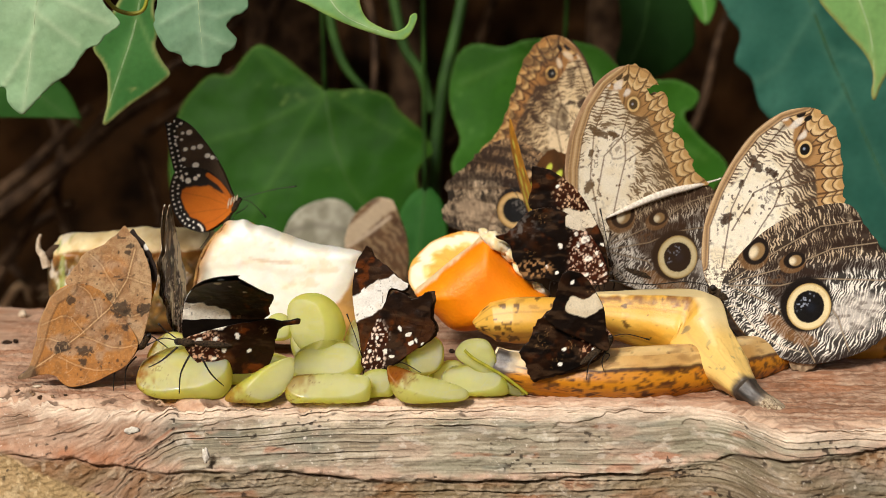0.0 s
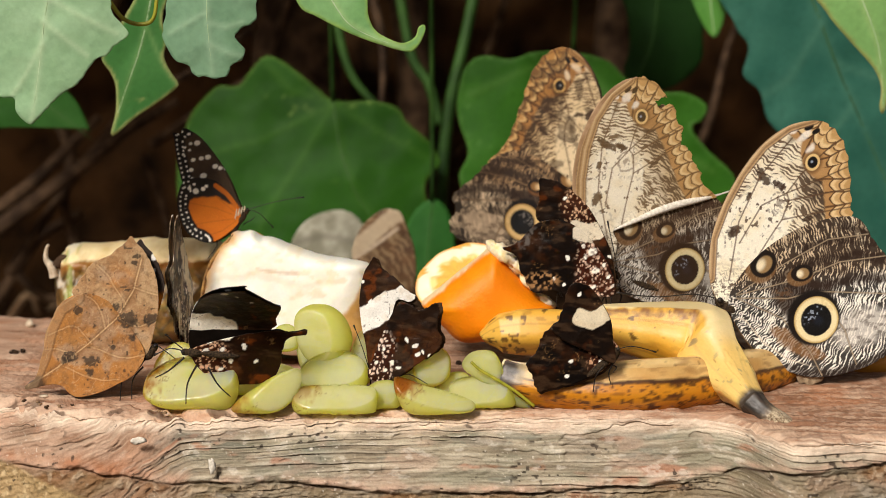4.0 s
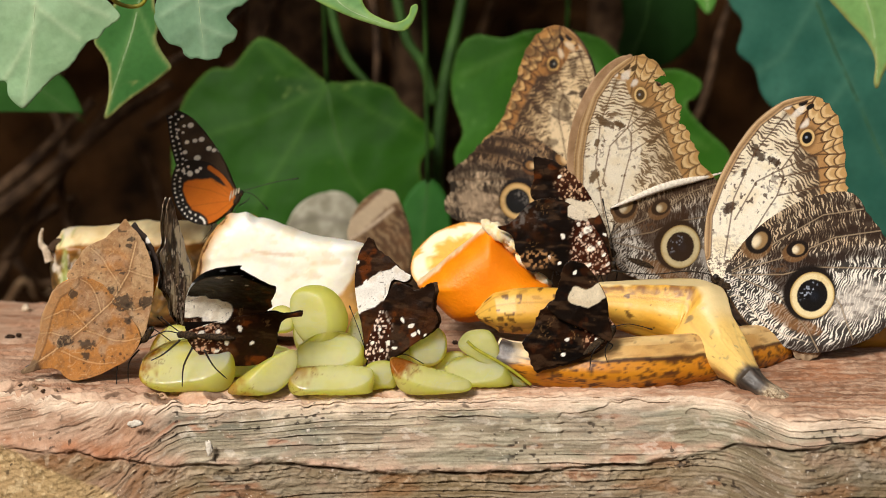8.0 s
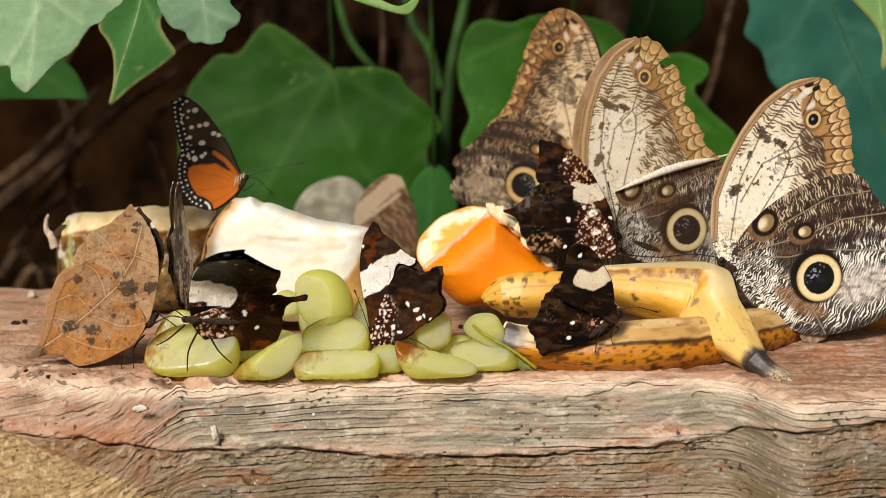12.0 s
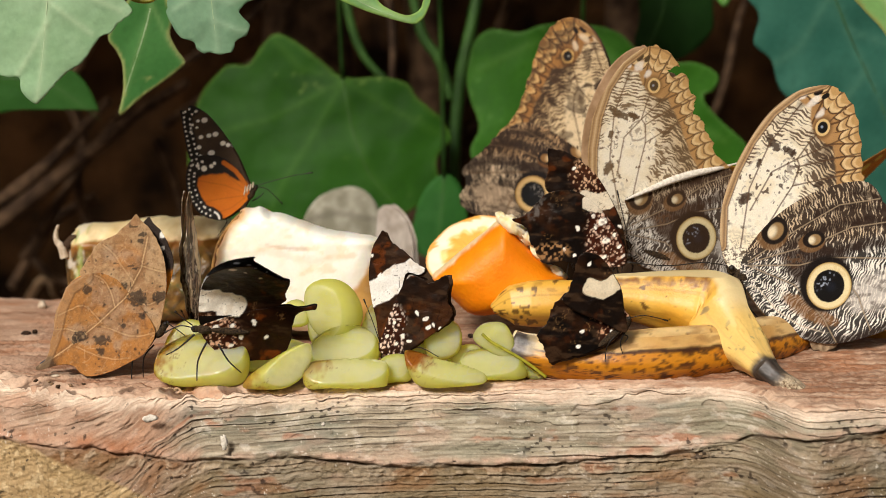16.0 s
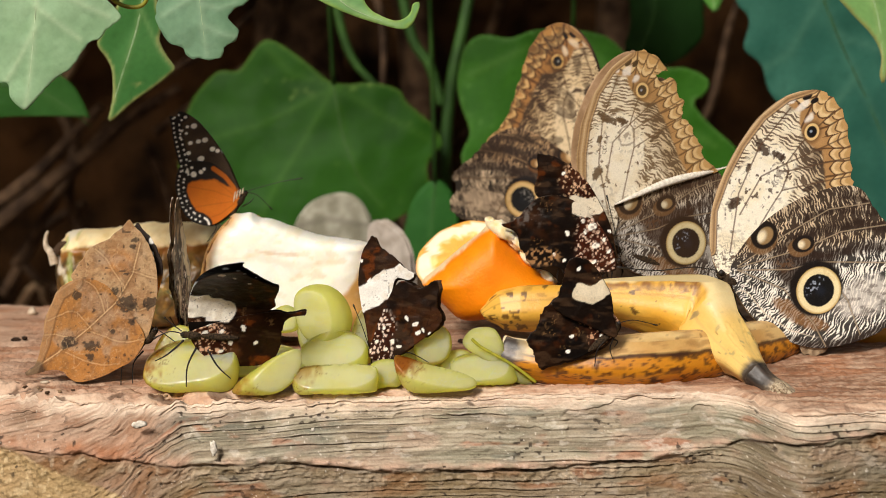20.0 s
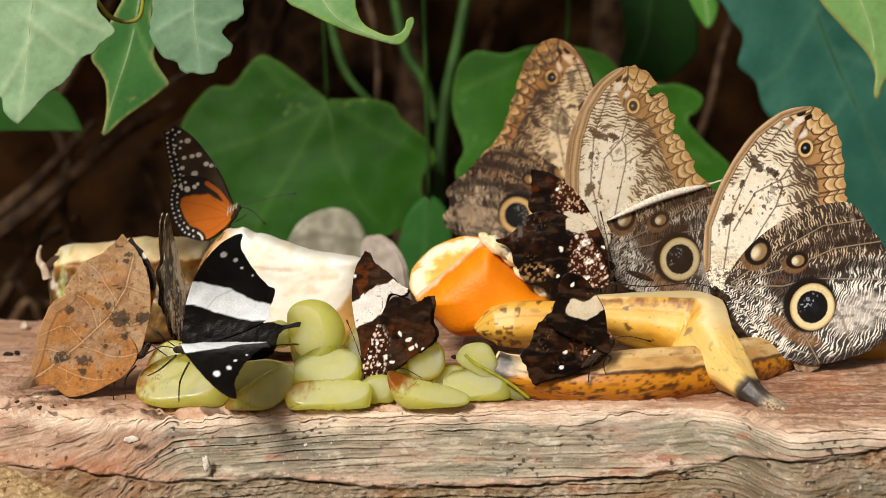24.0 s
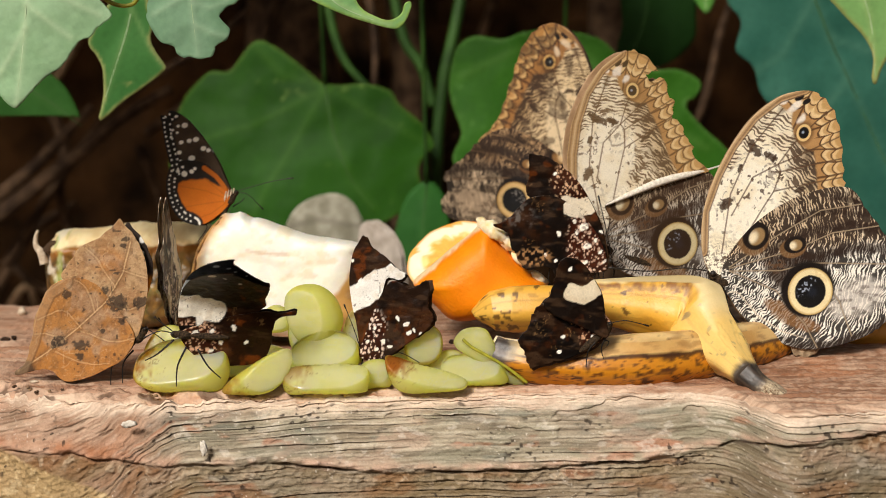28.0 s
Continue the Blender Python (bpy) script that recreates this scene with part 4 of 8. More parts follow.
def marbled(band, band_width, band_colour, spots, seed, rust=0.5, ground="22160f", speck=None, speck_colour="efe6d8"):
    """Dark chocolate underside, smoothly clouded with rust and umber, with a cracked pale band, clear white dots and a net of small pale cells."""
    def colour(x, z):
        wx, wz = x + 0.7 * fbm(x, z, 3, seed + 1), z + 0.7 * fbm(x, z, 3, seed + 2)
        col = np.tile(rgb(ground), (len(x), 1))
        col = lay(col, ss(0.0, 0.5, fbm(x, z, 8, seed + 3)) * rust, rgb("4c2a12"))
        col = lay(col, ss(0.1, 0.5, fbm(x, z, 6, seed + 4)) * 0.6, rgb("0b0705"))
        streak = fbm(x * 0.45 + z * 0.25, z * 1.3, 2.6, seed + 5)
        col = lay(col, ss(0.1, 0.5, streak) * 0.3, rgb("5c4430"))
        col = lay(col, ss(0.32, 0.6, fbm(x, z, 4.5, seed + 16)) * 0.55 * rust, rgb("7c3c10"))
        col = lay(col, ss(0.03, 0.01, np.abs(fbm(x, z, 5.5, seed + 15, 2))) * 0.5, rgb("060403"))
        # fine tan scrawl in patches
        scrawl = ss(0.10, 0.03, np.abs(fbm(x, z, 1.3, seed + 14, 2)))
        col = lay(col, scrawl * ss(0.36, 0.55, fbm(x, z, 6, seed + 6)) * 0.4, rgb("a27c50"))
        if speck:
            # rounded cells of all sizes on rusty ground
            reach = ss(1.15, 0.75, oval(wx, wz, speck[0], speck[1], speck[2]))
            col = lay(col, reach * 0.6, rgb("38160a"))
            for size, share, k in ((1.25, 0.35, 0), (2.3, 0.5, 50)):
                ix, iz = np.floor(wx / size), np.floor(wz / size)
                near, pick = np.full(len(x), 9.0), np.zeros(len(x))
                for ax in (-1, 0, 1):
                    for az in (-1, 0, 1):
                        jx, jz = ix + ax, iz + az
                        px = (jx + 0.5 + 0.38 * lattice(jx, jz, seed + 21 + k)) * size
                        pz = (jz + 0.5 + 0.38 * lattice(jx, jz, seed + 22 + k)) * size
                        h = lattice(jx, jz, seed + 23 + k)
                        d = np.hypot((wx - px) * 1.25, wz - pz) / (size * (0.30 + 0.16 * h))
                        m = d < near
                        near, pick = np.where(m, d, near), np.where(m, lattice(jx, jz, seed + 24 + k) * 0.5 + 0.5, pick)
                tint = lay(np.tile(rgb(speck_colour), (len(x), 1)), pick * 0.5, rgb("d89c7c"))
                col = lay(col, reach * ss(1.1, 0.8, near) * (pick > share), tint)
        d, along = to_line(wx, wz, band)
        n = band_width * (1 + 0.2 * fbm(x, z, 3, seed + 7))
        m = ss(n, n * 0.9, d)
        pale = lay(np.tile(rgb(band_colour), (len(x), 1)), ss(0.1, 0.5, fbm(x, z, 3, seed + 8)) * 0.3, rgb("c9b08a"))
        pale = lay(pale, ss(0.03, 0.012, np.abs(fbm(x, z, 3.0, seed + 9, 2))) * ss(-0.1, 0.3, fbm(x, z, 4, seed + 10)) * 0.8, rgb("4a3524"))
        col = lay(col, m, pale)
        for sx, sz, sr in spots:
            col = lay(col, ss(1.08, 0.9, oval(wx, wz, (sx, sz), sr, sr * 0.72, 60 + 40 * math.sin(sx))), rgb("f6f0e4"))
        return col
    return colour


def flat_colour(c, c2, size, seed):
    def colour(x, z):
        return lay(np.tile(rgb(c), (len(x), 1)), clamp(0.5 + 0.9 * fbm(x, z, size, seed)), rgb(c2))
    return colour


# ---------------------------------------------------------------- butterflies: building
def insect_body(ob, head, thorax, tail, r=2.2, y=0.8, legs=(), antennae=(), tongue=None, stripes=None, leg_r=0.22, label="dark furry"):
    """Head, thorax, abdomen, feelers and legs. Points are (x, z) or (x, y, z) in the thing's mm."""
    def p3(q, yy=0.0):
        return (q[0] / 1000, (q[1] if len(q) == 3 else y + yy) / 1000, q[-1] / 1000)
    h, t, a = Vector(p3(head)), Vector(p3(thorax)), Vector(p3(tail))
    def lump(name, a, b, rr, seed):
        d = b - a
        o = part(name, blob(name, (rr / 1000, rr / 1000, d.length / 2 + rr / 2500), M_BODY, 0.12, seed), None, ob)
        o.matrix_basis = Matrix.Translation((a + b) / 2) @ d.to_track_quat("Z", "Y").to_matrix().to_4x4()
        return o
    lump("thorax", h.lerp(t, 0.3), t, r, 3)
    lump("abdomen", t.lerp(h, 0.08), a, r * 0.8, 5)
    o = lump("head", h.lerp(t, -0.05), h.lerp(t, 0.3), r * 0.7, 7)
    for k in (-1, 1):
        e = part("eye", blob("eye", (r * 0.42 / 1000,) * 3, M_LEG, 0, 1, 8, 10), None, ob)
        e.location = h + Vector((0, k * r * 0.5 / 1000, r * 0.15 / 1000))
    for n, q in enumerate(antennae):
        pts = curve_pts([p3(v, 0.8 * (n - 0.5)) for v in q])
        k = len(pts)
        part("antenna", tube("antenna", pts, [leg_r * (0.00075 if i < k * 0.82 else 0.0015) for i in range(k)], M_LEG, 6), None, ob)
    for n, q in enumerate(legs):
        pts = curve_pts([p3(v, -1.2 + 1.2 * (n % 3)) for v in q], 4)
        k = len(pts)
        part("leg", tube("leg", pts, [leg_r / 1000 * (1.35 - 0.8 * i / k) for i in range(k)], M_LEG, 6), None, ob)


def nearer(line, depth):
    """The same (x, z) line, drawn out towards -y by depth (mm)."""
    return [(x, -depth * (0.85 + 0.15 * i / (len(line) - 1)), z) for i, (x, z) in enumerate(line)]


def closed_wings(ob, fore, hind, f_col, h_col, step, material, gap=1.6, curl=0.0006, upper=None, fore_first=False, crumple=0.25):
    """Both pairs of wings folded together: the near pair shows its underside; the far pair stands just behind. Returns the four parts."""
    up = upper or flat_colour("2a1c12", "4a3422", 6, 5)
    order = 0.45 + 0.5 * (crumple > 0.3)
    order = order if fore_first else -order
    bend_f = lambda x, z: -curl * (x * x + z * z) * 0.6 - order + crumple * fbm(x, z, 9 - 8 * (crumple - 0.25), 3)
    bend_h = lambda x, z: -curl * (x * x + z * z) * 0.6 + order + crumple * fbm(x, z, 9 - 8 * (crumple - 0.25), 6)
    nf = sheet("forewing", fore, step, f_col, up, material, bend_f)
    nh = sheet("hindwing", hind, step, h_col, up, material, bend_h)
    out = []
    for name, me in (("forewing", nf), ("hindwing", nh)):
        out.append(part(name, me, None, ob))
    for name, loop, bend in (("forewing", fore, bend_f), ("hindwing", hind, bend_h)):
        o = part(name, sheet(name, loop, step * 2.6, up, up, material, lambda x, z: -bend(x, z) + gap + 1.6), None, ob)
        o.location = (0.0006, 0, -0.0008)
        out.append(o)
    return out


def build_owls():
    # the pale owl butterfly standing on the bare wood
    ob = thing("owl_butterfly", pose(0.0984, 0.0500, 0.0326, 0, 0, 8), "cream and brown owl butterfly with a yellow-ringed eyespot, wings closed", "butterfly", "owl butterflies")
    fore = smooth_loop([(0.4, -0.4), (-3.5, 3.1), (-5.4, 9.1), (-5.8, 16.5), (-4.7, 26), (-1.1, 36.5), (5, 47.9), (12.9, 58.3), (22.4, 65.2), (29.3, 67.2), (35.4, 67), (40.7, 64), (44.4, 58.5), (46.4, 51.5), (47.8, 42), (48.3, 34.6), (48.9, 30.9), (43.5, 22.9), (32.8, 14.6), (15.6, 4.3)], 8)
    fore = scalloped(fore, 0.9, 7, 0.52, 0.84)
    hind = smooth_loop([(1.5, 0), (6.7, 10.9), (17.3, 21.3), (32.3, 29.1), (48.7, 31.4), (56.7, 23.1), (63.7, 13.9), (70.9, 0.8), (70.4, -12.2), (65.1, -20.4), (56.3, -25.4), (45.3, -28.5), (34.2, -29.3), (23, -25.7), (12.9, -18.8), (6.1, -10.5)], 8)
    hind = scalloped(hind, 0.6, 9, 0.3, 0.6)
    closed_wings(ob, fore, hind, owl_fore(), owl_hind(), 0.21, M_WING, upper=flat_colour("8a6a48", "b39270", 4, 5))
    insect_body(ob, (-1.3, 0.0), (4.9, -4.0), (29.5, -19.8), 3.0, 2.0,
                legs=[[(3.9, -6.1), (5.1, -13.7), (9.7, -19.2)], [(7.2, -7.3), (11.8, -17.1), (17.4, -22.7)]], antennae=[[(-1.3, 0.9), (-11.5, 2.8), (-25.5, 2.1), (-40.6, 4)]], leg_r=0.3)
    tail = sheet("tail_flap", smooth_loop([(29.3, -27.6), (36.8, -27.4), (40, -28.8), (38.7, -31.4), (36.1, -32.2), (34.4, -33.9), (32.5, -31.8), (30.3, -31.8)], 4), 0.5, flat_colour("6a543e", "b09a7c", 1.5, 4), flat_colour("6a543e", "b09a7c", 1.5, 4), M_WING, None, 0.4)
    part("tail_flap", tail, None, ob, "small brown frayed tuft below the wing")

    # the torn one behind it
    ob = thing("owl_butterfly", pose(0.0573, 0.0750, 0.0307, 0, 0, 14), "owl butterfly with torn pale forewings, perched on the banana", "butterfly", "owl butterflies")
    fore = smooth_loop([(0.7, 13.2), (-7.6, 22.3), (-12.3, 35.6), (-14, 44.3), (-12.1, 57.2), (-7.1, 68.9), (-1.1, 77.4), (5.6, 82.4), (10.8, 83.8), (16.1, 82.3), (21.7, 76.6), (16.9, 75.6), (18.5, 72.5), (23.1, 73.8), (25.5, 68.3), (28.4, 63.3), (27.5, 60.2), (31.4, 54.9), (35.7, 47.8), (38.7, 41.8), (43.5, 37.2), (37.2, 36.3), (29, 35), (19.8, 32.4), (10.6, 29), (1.9, 25.5), (3.4, 19.8)], 7)
    fore = tattered(fore, 1.9, 2.6, 5, 0.3, 0.74)
    hind = smooth_loop([(0.7, 13.2), (1.9, 25.3), (10.5, 33.8), (26.6, 38.8), (43, 37), (49.2, 27), (53.1, 13.5), (52.3, 0), (44.1, -6.2), (29.9, -6), (15.8, -3.6), (6.4, 1.5)], 7)
    ff = similar(OWL_BASE, OWL_SMALL, (0.3, 14.1), (11.5, 68.8))
    hh = similar(OWL_EYE, OWL_SPOT, (31.7, 8.7), (8.8, 25.9))
    torn_f, torn_h = owl_fore(ff, 30), owl_hind(hh, 40)
    wings = closed_wings(ob, fore, hind, lambda x, z: lay(torn_f(x, z), np.full(len(x), 0.2), rgb("a5824e")), lambda x, z: lay(torn_h(x, z), np.full(len(x), 0.35), rgb("50361e")), 0.23, M_WING, fore_first=True, upper=flat_colour("8a6a48", "b39270", 4, 5))
    edge = curve_pts([(x / 1000, -0.0008, z / 1000) for x, z in [(1.9, 25.3), (10.6, 28.7), (19.8, 32.2), (29, 34.8), (37.2, 36.4), (43, 37.6), (49, 39.2)]])
    o = part("torn_edge", tube("torn_edge", edge, [0.0003 + 0.0013 * math.sin(math.pi * min(1, 1.15 * i / len(edge))) for i in range(len(edge))], M_FLECK, 8), None, wings[0], "curled white torn edge of the wing")
    insect_body(ob, (-1.1, 10.0), (5.2, 6.4), (27.4, -1.2), 2.6, 2.0, legs=[[(1.8, 4.4), (-0.4, -1.1), (1, -4.9)], [(5.3, 3.1), (6.5, -1.4), (5.2, -5.1)], [(8.7, 2.3), (18.1, -2.6), (32.2, -4.7)]],
                antennae=[[(-1.5, 10.7), (-7.6, 22.3), (-3.1, 26.6)]], leg_r=0.3)
    owl_torn_fore = wings[0]

    # the one at the back, facing the other way
    ob = thing("owl_butterfly", pose(0.0515, 0.1550, 0.0363, 0, 0, -10), "brown owl butterfly with closed wings behind the orange", "butterfly", "owl butterflies")
    fore = smooth_loop([(3.7, 0.1), (8.2, 22.2), (10.4, 44.1), (9.7, 58.5), (8.1, 68), (4.4, 77.1), (-0.9, 83.9), (-7, 86.5), (-13.7, 84.5), (-18.5, 79.7), (-22.1, 73), (-24.5, 65.3), (-27.3, 57.5), (-29.7, 50.2), (-34.1, 42.1), (-39.5, 36.4), (-37, 28.6), (-17.2, 9.4)], 7)
    fore = scalloped(fore, 0.8, 6, 0.44, 0.8)
    hind = smooth_loop([(3.7, -1.1), (2.2, 22.1), (-12.6, 36.4), (-27.2, 42.2), (-39.5, 36.9), (-44.9, 31.4), (-51.9, 25.4), (-55.3, 21.4), (-53.6, 16), (-56.6, 9), (-51.8, 3.1), (-34.4, 0.1), (-12.2, -1.3)], 7)
    hind = scalloped(hind, 0.8, 8, 0.3, 0.75)
    ff = similar(OWL_BASE, OWL_SMALL, (2.3, 11.1), (-8.7, 70.2), True)
    hh = similar(OWL_EYE, OWL_SPOT, (-24.1, 11.2), (-4.7, 30.0), True)
    ff_col, hh_col = owl_fore(ff, 60), owl_hind(hh, 70)
    amber, umber = np.array((0.72, 0.60, 0.45)), np.array((0.74, 0.58, 0.42))
    closed_wings(ob, fore, hind, lambda x, z: lay(ff_col(x, z) * amber, ss(0.1, 0.4, fbm(x, z, 4, 66)) * 0.65, rgb("3c2a1a")),
                 lambda x, z: lay(hh_col(x, z) * umber, clamp(ss(-26, -36, x) + ss(20, 28, z)) * ss(-0.1, 0.3, fbm(x * 0.5, z * 1.5, 4, 68)) * 0.6, rgb("2e1e10")), 0.33, M_WING)
    insect_body(ob, (4.9, 0.1), (-1.2, -3.0), (-19.5, -9.2), 2.8, 2.0, legs=[[(-2.4, -5), (-4.7, -14.9), (-2.2, -19.8)], [(-6.1, -5.1), (-8.4, -15.1), (-7.1, -21.2)]], leg_r=0.3)
    return owl_torn_fore


def leaf_mimic_colour(hindwing):
    spots = [(-23.8, 16.1), (-5.9, 13), (2.3, 13.4), (-19.5, -2.1), (-20, -6.2), (-27, -0.4), (-28.7, -2.1), (-4.6, 6.2), (-11.8, 3.1), (-9.9, 17.5), (-5.7, 23.7), (-2, 36), (-2.9, 33.3)]
    sizes = (2.2, 4.2, 3.0, 3.4, 1.8, 3.0, 2.2, 2.0, 1.6, 2.2, 1.0, 1.4, 1.3)
    rib = [(-42.6, -11.6), (-31.8, -4.6), (-20.4, 4.1), (-10, 13.4), (-3.6, 23.7), (-0.4, 34.9)]
    cross = [[(-19.3, 4.1), (-25.3, 10.3), (-34.6, 7.2)], [(-14.1, 9.3), (-17, 18.5), (-21, 21.6)], [(-19.4, 3.1), (-9.2, -1), (0, 0)], [(-28.7, -4.1), (-19.6, -8.3), (-9.4, -9.3)], [(-10, 13.4), (-2.9, 10.3), (3.7, 12.4)], [(-6.8, 18.5), (-12.7, 28.8), (-16.7, 32.9)], [(-3.6, 24.7), (1.4, 22.7), (5.1, 21.6)], [(-24.5, 0), (-31.6, 2.1), (-36.1, 2.1)]]
    def colour(x, z):
        col = np.tile(rgb("b0793f") if hindwing else rgb("b8966e"), (len(x), 1))
        col = lay(col, ss(-0.1, 0.4, fbm(x, z, 9, 3)) * (0.5 if hindwing else 0.2), rgb("b4742e"))
        if not hindwing:
            col = lay(col, ss(1.1, 0.3, oval(x, z, (-8.7, 27.8), 8, 6)) * 0.7, rgb("bd7a34"))
        col = lay(col, ss(0.0, 0.4, fbm(x, z, 7, 8)) * 0.5, rgb("a89680"))
        col = lay(col, ss(0.1, 0.4, -fbm(x, z, 5, 18)) * 0.45, rgb("86562a"))
        col = lay(col, ss(0.15, 0.5, fbm(x, z, 2.4, 44)) * 0.4, rgb("7d5834"))
        col = lay(col, ss(0.3, 0.55, fbm(x * 2, z * 2, 1.3, 46)) * 0.35, rgb("c9a478"))
        col = lay(col, ss(0.0, 0.6, fbm(x, z, 1.6, 4)) * 0.3, rgb("8a5a30"))
        col = lay(col, ss(0.42, 0.6, fbm(x, z, 1.5, 9, 2)) * ss(0.0, 0.4, fbm(x, z, 6, 12)) * 0.8, rgb("33241a"))
        d, _ = to_line(x, z, rib)
        col = lay(col, ss(2.2, 0.6, d) * 0.35, rgb("7d5534"))
        col = lay(col, ss(0.3, 0.1, d) * 0.75, rgb("d8b484"))
        col = lay(col, ss(0.3, 0.1, np.abs(d - 0.5)) * 0.4, rgb("6c4826"))
        for v in cross:
            d, _ = to_line(x + 0.5 * fbm(x, z, 5, 51), z + 0.5 * fbm(x, z, 5, 52), [tuple(q) for q in smooth_loop(v, 4, closed=False)])
            col = lay(col, ss(0.28, 0.08, d) * 0.45, rgb("e0bc8c"))
            col = lay(col, ss(0.3, 0.1, np.abs(d - 0.5)) * 0.3, rgb("6c4826"))
        wx, wz = x + 0.8 * fbm(x, z, 2, 30), z + 0.8 * fbm(x, z, 2, 31)
        for q, r in zip(spots, sizes):
            col = lay(col, ss(1.0, 0.75, oval(wx, wz, q, r * 0.9, r * 0.72) + 0.45 * fbm(x, z, 0.9, 33)) * 0.85, rgb("33291f"))
        col = lay(col, ss(0.5, 0.62, vnoise(x / 0.9, z / 0.9, 48)) * 0.25, rgb("4a3220"))
        col = lay(col, ss(0.8, 0.88, vnoise(x / 1.3, z / 1.3, 49)) * 0.7, rgb("1e1610"))
        net = np.abs(fbm(x, z, 5.5, 61, 3))
        col = lay(col, ss(0.03, 0.008, net) * 0.35, rgb("d8b488"))
        col = lay(col, ss(0.03, 0.01, np.abs(fbm(x, z, 3.0, 63, 2))) * 0.25, rgb("5c3d22"))
        tail = oval(x, z, (-41.1, -10.4), 6, 4)
        col = lay(col, ss(1.1, 0.5, tail + 0.2 * fbm(x, z, 2, 77)) * 0.85, rgb("2a2019"))
        if hindwing:
            margin, _ = to_line(x, z, [(-42.2, -11.2), (-37.4, -0.4), (-34.5, 10.3), (-30.9, 17.5), (-24.7, 21.4)])
            col = lay(col, ss(3.4, 3.0, margin) * 0.35, rgb("a88a68"))
            col = lay(col, ss(0.5, 0.2, np.abs(margin - 3.3)) * 0.5, rgb("54381f"))
            col = lay(col, ss(0.45, 0.1, margin) * 0.35, rgb("c8a47c"))
        return col
    return colour


def build_leaf_mimic():
    ob = thing("leaf_butterfly", pose(-0.1136, 0.0280, 0.0162, -3, 0, 0), "brown dead-leaf butterfly with spotted wings, on the wood", "butterfly")
    hind = smooth_loop([(0, 0.4), (-4.2, -7.2), (-10.4, -10.8), (-16.6, -13.7), (-23.8, -15.3), (-27.5, -14.1), (-30.3, -11.2), (-35, -10.8), (-42.2, -12.4), (-43.4, -11.2), (-39.6, -8.3), (-37.4, -1), (-35.6, 7.2), (-33.4, 13.4), (-30.2, 18.5), (-25.1, 21.6), (-19, 22.2), (-13.9, 20.2), (-9.3, 14.8), (-3.9, 8.3)], 7)
    fore = smooth_loop([(0.2, 0), (-5, 5.2), (-11, 12.4), (-17, 18.5), (-25.5, 22.2), (-21.9, 28.8), (-18.3, 33.3), (-12, 36.6), (-7, 40.0), (-4.2, 43.0), (-2.4, 41.0), (0.6, 37.6), (3.2, 32.6), (4.9, 26.8), (5.2, 18.5), (3.6, 9.3)], 7)
    fore, hind = tattered(fore, 0.5, 2.0, 8, 0.2, 0.75), tattered(hind, 0.5, 2.0, 9, 0.4, 0.9)
    def upper(x, z):
        # dark tip, orange band, blue-grey base
        col = np.tile(rgb("2e3340"), (len(x), 1))
        col = lay(col, ss(8, 12, z + 0.6 * fbm(x, z, 4, 3)), rgb("e08a1c"))
        col = lay(col, ss(20, 24, z + 1.2 * fbm(x, z, 4, 3)), rgb("2a1c14"))
        col = lay(col, ss(1.1, 0.8, oval(x, z, (3.3, 35.5), 1.7, 1.2, 60)), rgb("f4efe6"))
        col = lay(col, ss(1.1, 0.8, oval(x, z, (2.8, 30.4), 0.8)), rgb("e8e0d4"))
        return col
    bf = lambda x, z: -0.0005 * (x * x + z * z) - 0.3 + 0.5 * fbm(x, z, 10, 3)
    bh = lambda x, z: -0.0005 * (x * x + z * z) + 0.3 + 0.4 * fbm(x, z, 10, 6)
    nf = sheet("forewing", fore, 0.32, leaf_mimic_colour(False), upper, M_WING, bf)
    nh = sheet("hindwing", hind, 0.32, leaf_mimic_colour(True), upper, M_WING, lambda x, z: bh(x, z) - 1.0)
    near_f, near_h = part("forewing", nf, None, ob), part("hindwing", nh, None, ob)
    tip = np.stack([fore[:, 0] - 1.2 + 3.4 * ss(12, 30, fore[:, 1]), fore[:, 1] - 1.6], 1)
    ff = sheet("forewing", tip, 0.5, upper, leaf_mimic_colour(False), M_WING, lambda x, z: 2.4 + 0.0004 * (x * x + z * z))
    fh = sheet("hindwing", hind, 0.5, upper, leaf_mimic_colour(True), M_WING, lambda x, z: 3.0 + 0.0004 * (x * x + z * z))
    far_f, far_h = part("forewing", ff, None, ob), part("hindwing", fh, None, ob)
    insect_body(ob, (3.5, 2.9), (-0.2, -1.2), (-11.4, -9.3), 1.9, 1.4, antennae=[[(3.7, 3.7), (9.2, -0.4), (12.2, -3.1)]],
                legs=[[(-2.8, -5.2), (-8.3, -8.7), (-9.6, -18.7)], [(-1.1, -4.6), (-4.9, -9.3), (-5.4, -16.6)], [(-0.2, -8.7), (2.5, -7.9), (0.3, -16.6), (3.1, -19.5)]], leg_r=0.26)
    return near_f, near_h, far_f, far_h


